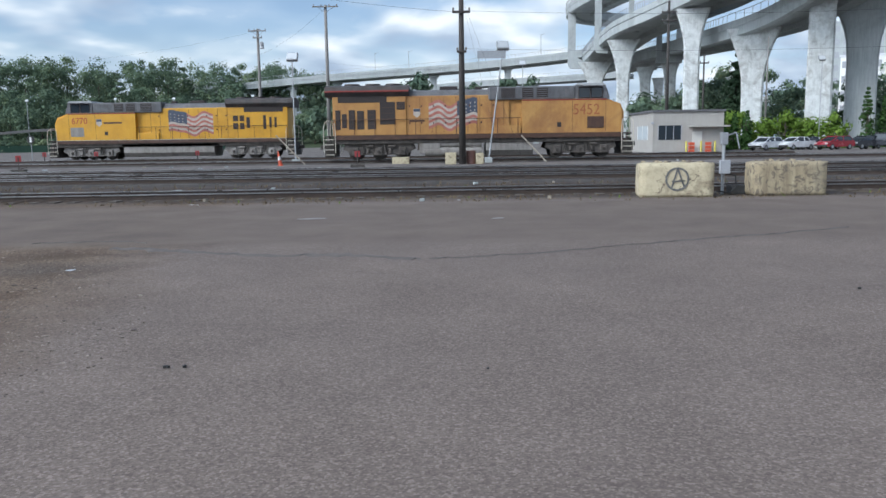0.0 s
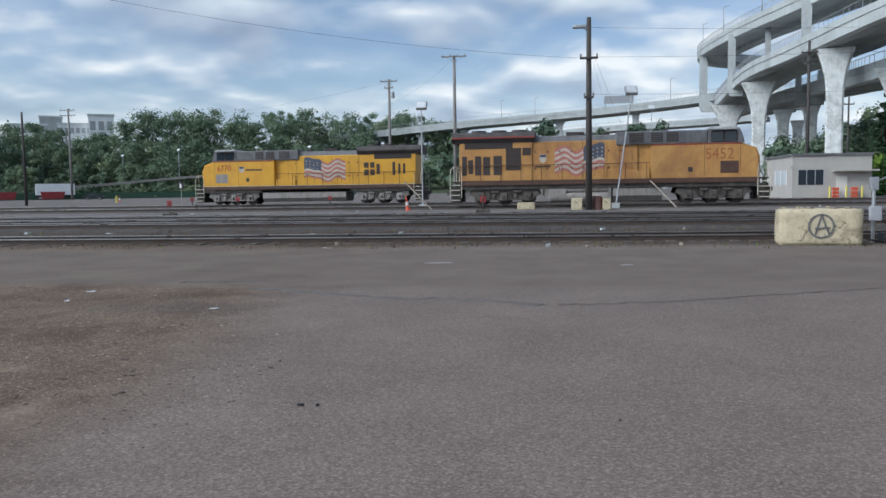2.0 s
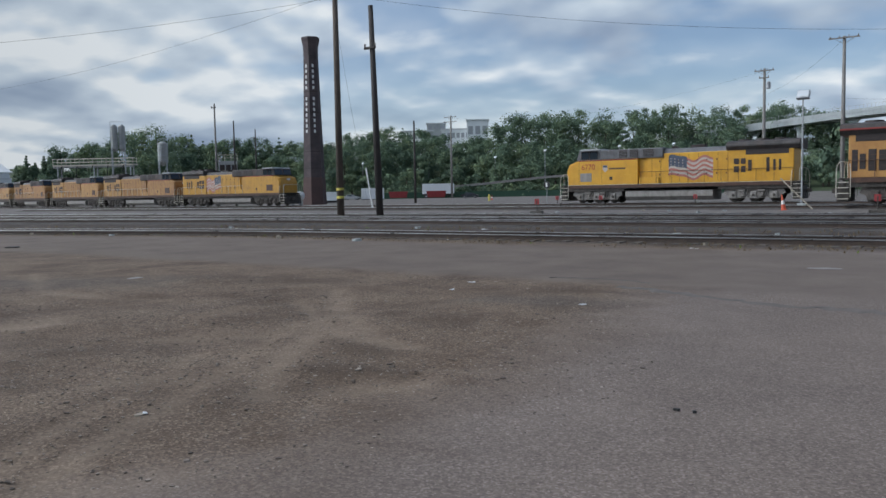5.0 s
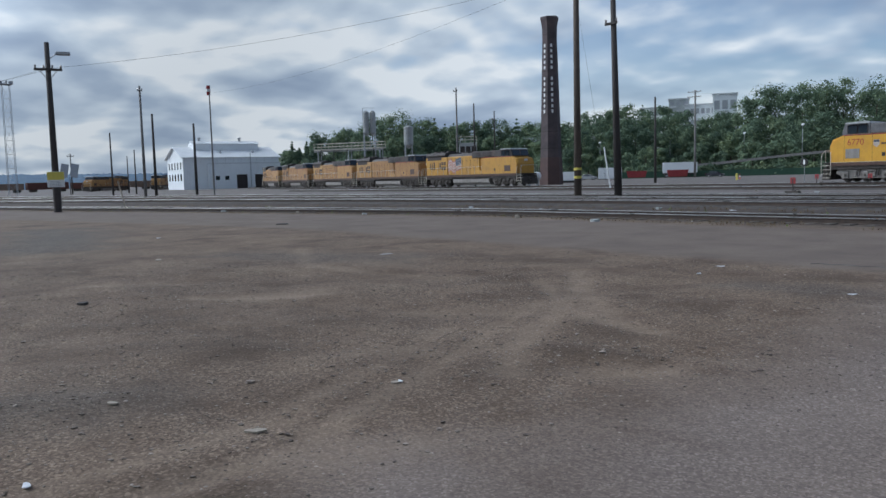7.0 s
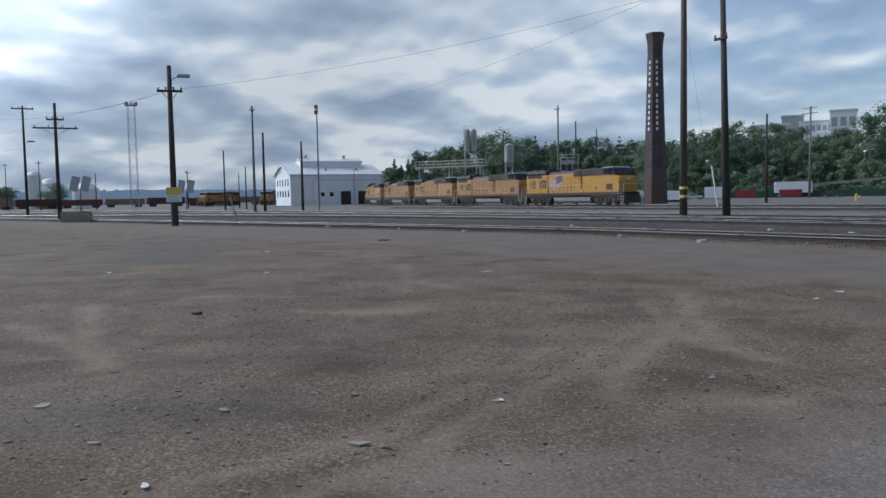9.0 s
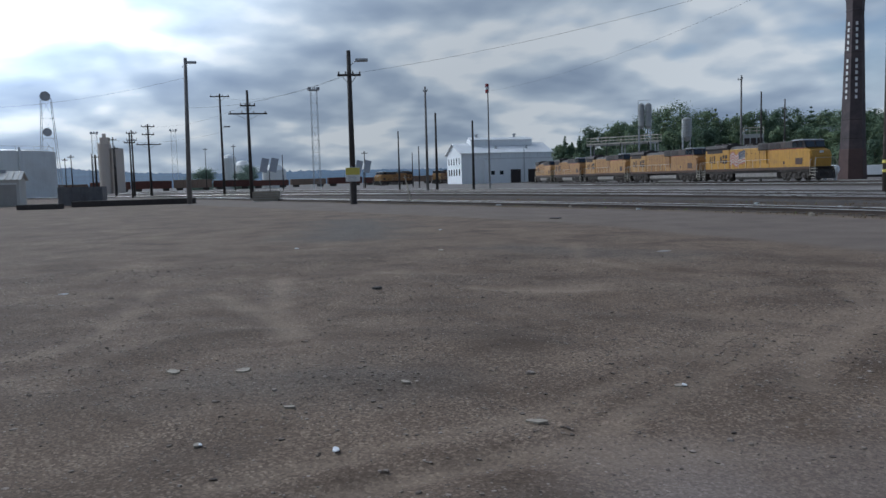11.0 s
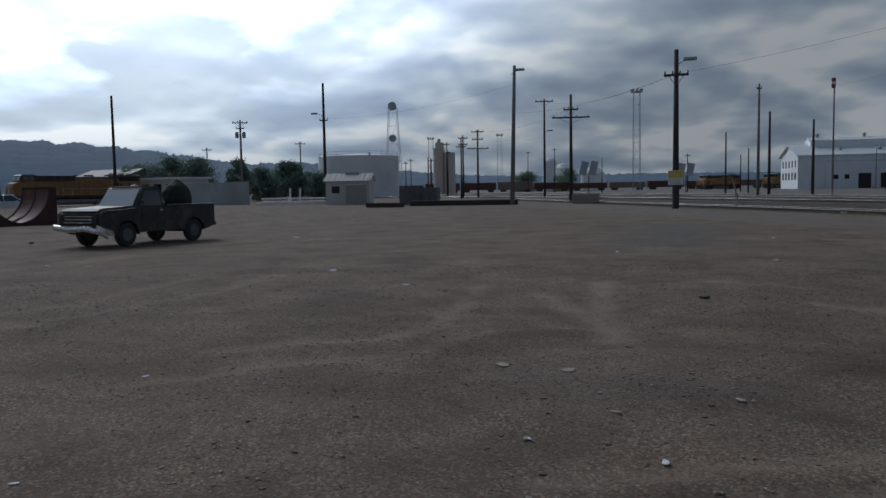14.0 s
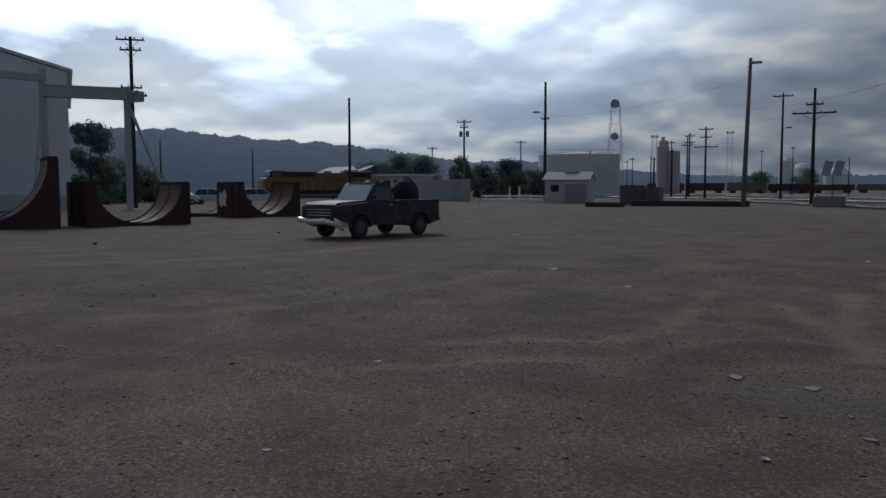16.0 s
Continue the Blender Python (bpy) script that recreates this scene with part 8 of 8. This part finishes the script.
part("shell", lathe([(0.28, 0), (0.3, 0.02), (0.29, 0.28), (0.31, 0.3), (0.29, 0.32), (0.29, 0.55), (0.31, 0.57), (0.29, 0.59), (0.3, 0.84), (0.27, 0.86)], 18), "rust_in", dm)
for a, b in (((-9.4, 53.0, 0.05), (-11.4, 53.6, 2.0)), ((6.7, 52.6, 0.05), (5.2, 54.2, 1.8))):
    single("leaning_plank", pipe([a, b], 0.045, 6), "wood_bit", "pale plank leaning beside the rails", "plank", group="leaning planks")


def traffic_cone(x, y, h=0.75, tilt=0):
    c = thing("traffic_cone", "orange traffic cone with pale band", "cone", pose(x, y, 0, 0, tilt, 0), "traffic cones")
    part("base", box(-0.2, 0.2, -0.2, 0.2, 0, 0.04, 0.01), "orange", c)
    part("cone", lathe([(0.15, 0.04), (0.09, h * 0.5), (0.03, h)], 14), "orange", c)
    part("band", lathe([(0.118, h * 0.38), (0.082, h * 0.62)], 14, None), "white_paint", c)


traffic_cone(-10.9, 52.3, 1.0, -8)
for x, y in ((-77.0, 125.0), (-58.5, 121.0)):
    traffic_cone(x, y, 0.9)


def switch_stand(x, y, mat="red_paint"):
    s_ = thing("switch_stand", "small track switch stand with red target", "switch stand", pose(x, y, 0), "switch stands")
    part("base", box(-0.4, 0.4, -0.2, 0.2, 0, 0.18, 0.02), "underframe", s_)
    part("mast", rod((0, 0, 0.15), (0, 0, 0.9), 0.04), "underframe", s_)
    part("target", box(-0.16, 0.16, -0.02, 0.02, 0.62, 0.98), mat, s_)
    part("lever", pipe([(0.1, 0, 0.2), (0.6, -0.1, 0.35)], 0.03), "underframe", s_)


for x, y in ((-24.6, 45.6), (-20.0, 63.8), (-5.2, 47.0), (-28.5, 64.5), (-33.5, 66.0)):
    switch_stand(x, y)
sg_ = thing("round_sign", "small round dark sign on a thin post", "sign", pose(-44.0, 84.0, 0))
part("post", rod((0, 0, 0), (0, 0, 2.2), 0.04), "steel_galv", sg_)
d_ = lathe([(0.42, -0.02), (0.42, 0.02)], 20)
bmesh.ops.transform(d_, matrix=Matrix.Translation((0, -0.05, 2.2)) @ Matrix.Rotation(math.pi / 2, 4, "X"), verts=d_.verts)
dd = part("disc", d_, "black", sg_)
part("stroke", box(-0.1, 0.1, -0.09, -0.072, 1.95, 2.45), "white_paint", dd)
single("white_prop", pipe([(0, 0, 0), (-0.65, -0.1, 3.9)], 0.07, 8), "white_paint", "white prop pole leaning near the tracks", "pole", pose(-47.4, 56.0, 0))
single("cable_marker", pipe([(0, 0, 0), (-0.25, 0.05, 0.3), (-0.62, 0.2, 1.85)], 0.05, 6), "wood_bit", "bent pale marker stake beside the road", "stake", pose(-50.6, 14.6, 0, 0, 0, 70))
hp = thing("fire_hydrant", "short pale hydrant beside the lot", "hydrant", pose(-69.5, 112.0, 0))
part("barrel", lathe([(0.2, 0), (0.2, 0.1), (0.14, 0.12), (0.14, 0.75), (0.2, 0.8), (0.12, 1.0), (0.04, 1.08)], 12), "yellow_paint", hp)
part("cap", rod((-0.25, 0, 0.6), (0.25, 0, 0.6), 0.08, None, 8), "yellow_paint", hp)

# ---- litter and stones on the lot ----


def flat_scrap(name, label, cat, x, y, turn, pts, t, mat, lift=0.0):
    bm = prism(pts, 0, t, axis="z")
    for v in bm.verts:
        v.co.z += 0.25 * t * noise.noise((v.co.x * 8, v.co.y * 8, x)) + lift * abs(v.co.x)
    single(name, bm, mat, label, cat, pose(x, y, lot_height(x, y) + 0.004, 0, 0, turn), "lot litter")


def ragged(r, n, seed, sx=1.0):
    q = random.Random(seed)
    return [(sx * r * q.uniform(0.6, 1.1) * math.cos(k * math.tau / n), r * q.uniform(0.6, 1.1) * math.sin(k * math.tau / n)) for k in range(n)]

for x, y, r, mat, seed in [(-18.66, 2.56, 0.16, "paper", 0), (-7.20, 11.14, 0.14, "paper", 1), (-7.03, 10.30, 0.10, "paper", 2), (-16.67, 26.57, 0.42, "paper", 3), (-4.60, 0.91, 0.075, "paper", 4), 
                              (-4.62, 2.18, 0.12, "wood_bit", 5), (-4.93, 3.43, 0.09, "wood_bit", 6), (-6.59, -3.02, 0.08, "paper", 7), (-5.78, 1.65, 0.10, "wood_bit", 8), (-5.53, 0.76, 0.09, "wood_bit", 9), 
                              (-6.74, 0.54, 0.13, "wood_bit", 10), (-6.92, 0.01, 0.10, "wood_bit", 11), (-5.01, 0.17, 0.05, "paper", 12), (-10.78, 2.62, 0.25, "pole_dark", 13), (-13.32, 8.92, 0.40, "pale_asphalt", 14), 
                              (-16.16, 5.29, 0.25, "wood_bit", 15), (-22.69, 7.40, 0.16, "paper", 16), (-25.79, 12.75, 0.80, "pole_dark", 17), (-1.84, 5.43, 0.05, "black", 18), (-1.71, 5.44, 0.05, "black", 19), 
                              (-4.51, 9.67, 0.10, "paper", 20), (-6.09, 19.57, 0.14, "paper", 21), (0.34, 5.32, 0.03, "black", 22), (-1.59, 22.36, 0.25, "paper", 23), (0.38, 20.12, 0.12, "paper", 24), 
                              (4.13, 7.89, 0.06, "black", 25), (1.07, 4.34, 0.03, "stone", 26), (-2.59, 15.73, 0.50, "pale_asphalt", 27), (1.05, 15.37, 0.35, "pale_asphalt", 28), (-17.49, -16.98, 0.22, "black", 29), 
                              (-24.20, -15.21, 0.20, "black", 30), (-16.08, -8.80, 0.30, "wood_bit", 31), (-25.48, -6.86, 0.20, "paper", 32), (-14.88, -3.28, 0.15, "paper", 33), (-12.72, -13.79, 0.40, "pale_asphalt", 34), 
                              (-6.94, -0.01, 0.15, "wood_bit", 35), (-6.70, 0.53, 0.12, "wood_bit", 36), (-4.11, -2.55, 0.05, "paper", 37), (-5.01, 0.15, 0.06, "wood_bit", 38), (-16.38, -9.91, 0.14, "paper", 39), 
                              (-25.89, -6.99, 0.30, "paper", 40), (-15.05, -3.31, 0.14, "paper", 41), (-4.91, 3.46, 0.06, "paper", 42), (-1.82, 5.43, 0.05, "black", 43), (-12.73, -1.60, 0.12, "paper", 44), 
                              (-14.28, 20.59, 0.12, "paper", 45), (-6.27, 19.69, 0.12, "paper", 46), (-1.56, 22.13, 0.20, "paper", 47), (-3.0, 8.0, 0.05, "wood_bit", 99)]:
    what = {"paper": ("paper_scrap", "pale crumpled paper scrap on the ground", "litter"), "wood_bit": ("wood_scrap", "pale broken wood chip on the ground", "scrap"), "black": ("rubber_lump", "small black rubber lump on the ground", "litter"),
            "pale_asphalt": ("asphalt_patch", "pale worn patch in the asphalt", "patch"), "pole_dark": ("iron_plate", "flat dark iron plate on the ground", "plate"), "stone": ("pebble", "single grey pebble on the asphalt", "stone")}[mat]
    thick = min(0.3 * r, {"paper": 0.006, "wood_bit": 0.010, "black": 0.05, "pale_asphalt": 0.006, "pole_dark": 0.03, "stone": 0.02}[mat])
    flat_scrap(*what, x, y, seed * 47 % 180, ragged(r * 0.32, 9, seed, 1.9 if mat in ("wood_bit", "pale_asphalt", "paper") else 1.0), thick, mat, 0.12 if mat == "paper" else 0.0)


def gravel(name, count, region, size, mat, label, seed):
    """Loose stones strewn over a stretch of the lot, thicker in drifts."""
    q = np.random.default_rng(seed)
    x0, x1, y0, y1 = region
    base = np.array([(math.cos(k * math.tau / 5) * r_, math.sin(k * math.tau / 5) * r_, z_) for r_, z_ in ((0.8, -0.15), (0.72, 0.42)) for k in range(5)])
    tri = np.array([(k, (k + 1) % 5, 5 + (k + 1) % 5) for k in range(5)] + [(k, 5 + (k + 1) % 5, 5 + k) for k in range(5)] + [(5, 6, 7), (5, 7, 8), (5, 8, 9)])
    vs, fs, n = [], [], 0
    while n < count:
        x, y = q.uniform(x0, x1), q.uniform(y0, y1)
        d = math.hypot(x, y)
        if d < 1.6 or d > 16 or x + 0.1 * y > -2.2 + 3 * noise.noise((x * 0.2, y * 0.2, 1.0)) or q.uniform() > 6.0 / d + 0.12:
            continue
        if y > 11.6 or noise.noise((x * 0.35, y * 0.35, 4.0)) + 0.5 * noise.noise((x * 1.2, y * 1.2, 2.0)) < q.uniform(-0.55, 0.35):
            continue
        s = size * q.lognormal(0, 0.45) * (1 + 0.02 * d)
        a = q.uniform(0, math.tau)
        c, sn = math.cos(a), math.sin(a)
        p = base * s * q.uniform(0.65, 1.3, (10, 3)) * np.array([q.uniform(0.8, 1.5), 1.0, q.uniform(0.4, 0.8)])
        p = np.stack([p[:, 0] * c - p[:, 1] * sn + x, p[:, 0] * sn + p[:, 1] * c + y, p[:, 2] + lot_height(x, y) + s * 0.08], 1)
        vs.append(p)
        fs.append(tri + 10 * n)
        n += 1
    mesh_from(name, np.concatenate(vs).tolist(), np.concatenate(fs).tolist(), mat, label, "gravel", "stuff")


gravel("gravel", 62000, (-16, 0, -16, 12), 0.0060, "stone", "loose grey and brown gravel strewn over dirt", 3)
gravel("coarse_gravel", 700, (-20, 0, -16, 12), 0.011, "stone", "coarser loose stones over the dirt", 5)


def crack(label, pts, w, seed):
    """A broken dark seam in the asphalt: a thin ragged strip of crumbled edge."""
    q = random.Random(seed)
    path = smooth_path([(x, y, 0) for x, y in pts], 10)
    bm = bmesh.new()
    rows_ = []
    for p in path:
        a, b = q.uniform(0.1, 1.0) * w, q.uniform(0.1, 1.0) * w
        y = p.y + q.uniform(-0.06, 0.06)
        rows_.append((bm.verts.new((p.x, y - a, 0.003)), bm.verts.new((p.x, y, 0.016)), bm.verts.new((p.x, y + b, 0.003))))
    for lo, hi in zip(rows_, rows_[1:]):
        for k in (0, 1):
            bm.faces.new((lo[k], hi[k], hi[k + 1], lo[k + 1]))
    single("asphalt_seam", bm, "seam", label, "crack", group="asphalt seams")


crack("dark crumbled seam across the asphalt", [(-4.83, 11.66), (-3.59, 11.20), (-2.37, 10.71), (-1.37, 10.68), (-0.26, 10.23)], 0.2, 0)
crack("dark crumbled seam across the asphalt", [(-0.15, 10.2), (1.5, 10.75), (3.0, 11.5), (4.9, 12.3), (6.7, 13.2)], 0.07, 5)
crack("dark crumbled seam across the asphalt", [(-6.34, 12.32), (-5.17, 12.48), (-4.51, 12.14)], 0.04, 2)


def weeds(name, count, region, h, mat, label, seed):
    """Tufts of dry grass and weeds along the edge of the ballast."""
    q = np.random.default_rng(seed)
    x0, x1, y0, y1 = region
    out = []
    while len(out) < count:
        x, y = q.uniform(x0, x1), q.uniform(y0, y1)
        if noise.noise((x * 0.35, y * 1.2, seed)) < q.uniform(-0.3, 0.45):
            continue
        y -= 0.27 * (math.hypot(max(0.0, -20 - x), 6) - 6)
        a, k = q.uniform(0, math.tau), q.uniform(0.4, 1.3) * h
        dx, dy = math.cos(a) * 0.02, math.sin(a) * 0.02
        lx, ly = q.normal() * 0.4 * k, q.normal() * 0.4 * k
        out.append([(x - dx, y - dy, 0), (x + dx, y + dy, 0), (x + lx + dx * 0.3, y + ly + dy * 0.3, k), (x + lx - dx * 0.3, y + ly - dy * 0.3, k)])
    quads_object(name, np.array(out), mat, label, "weeds", "stuff")


M["dry_grass"] = leaf_material("dry_grass", [(0.10, 0.07, 0.042), (0.17, 0.125, 0.075), (0.26, 0.20, 0.125)], 0.8)
weeds("dry_weeds", 2600, (-60, 24, 19.4, 21.4), 0.05, "dry_grass", "dry brown weeds along the ballast edge", 11)
weeds("sparse_weeds", 1600, (-60, 24, 24.6, 28.2), 0.10, "dry_grass", "sparse dry weeds between the tracks", 12)
weeds("green_weeds", 160, (-60, 24, 19.6, 28), 0.09, "foliage_light", "sparse green weeds along the tracks", 13)
# small pale stones and scraps by the rails
q = random.Random(21)
for k in range(46):
    x, y = q.uniform(-45, 18), q.choice((q.uniform(18.8, 21.3), q.uniform(24.5, 28), q.uniform(42, 53)))
    w = 0.27 * (math.hypot(max(0.0, -20 - x), 6) - 6)
    flat_scrap("ballast_stone", "pale loose stone beside the rails", "stone", x, y - w, q.uniform(0, 180), ragged(q.uniform(0.05, 0.13), 7, k + 200, 1.4), 0.07, "concrete" if k % 3 else "wood_bit")
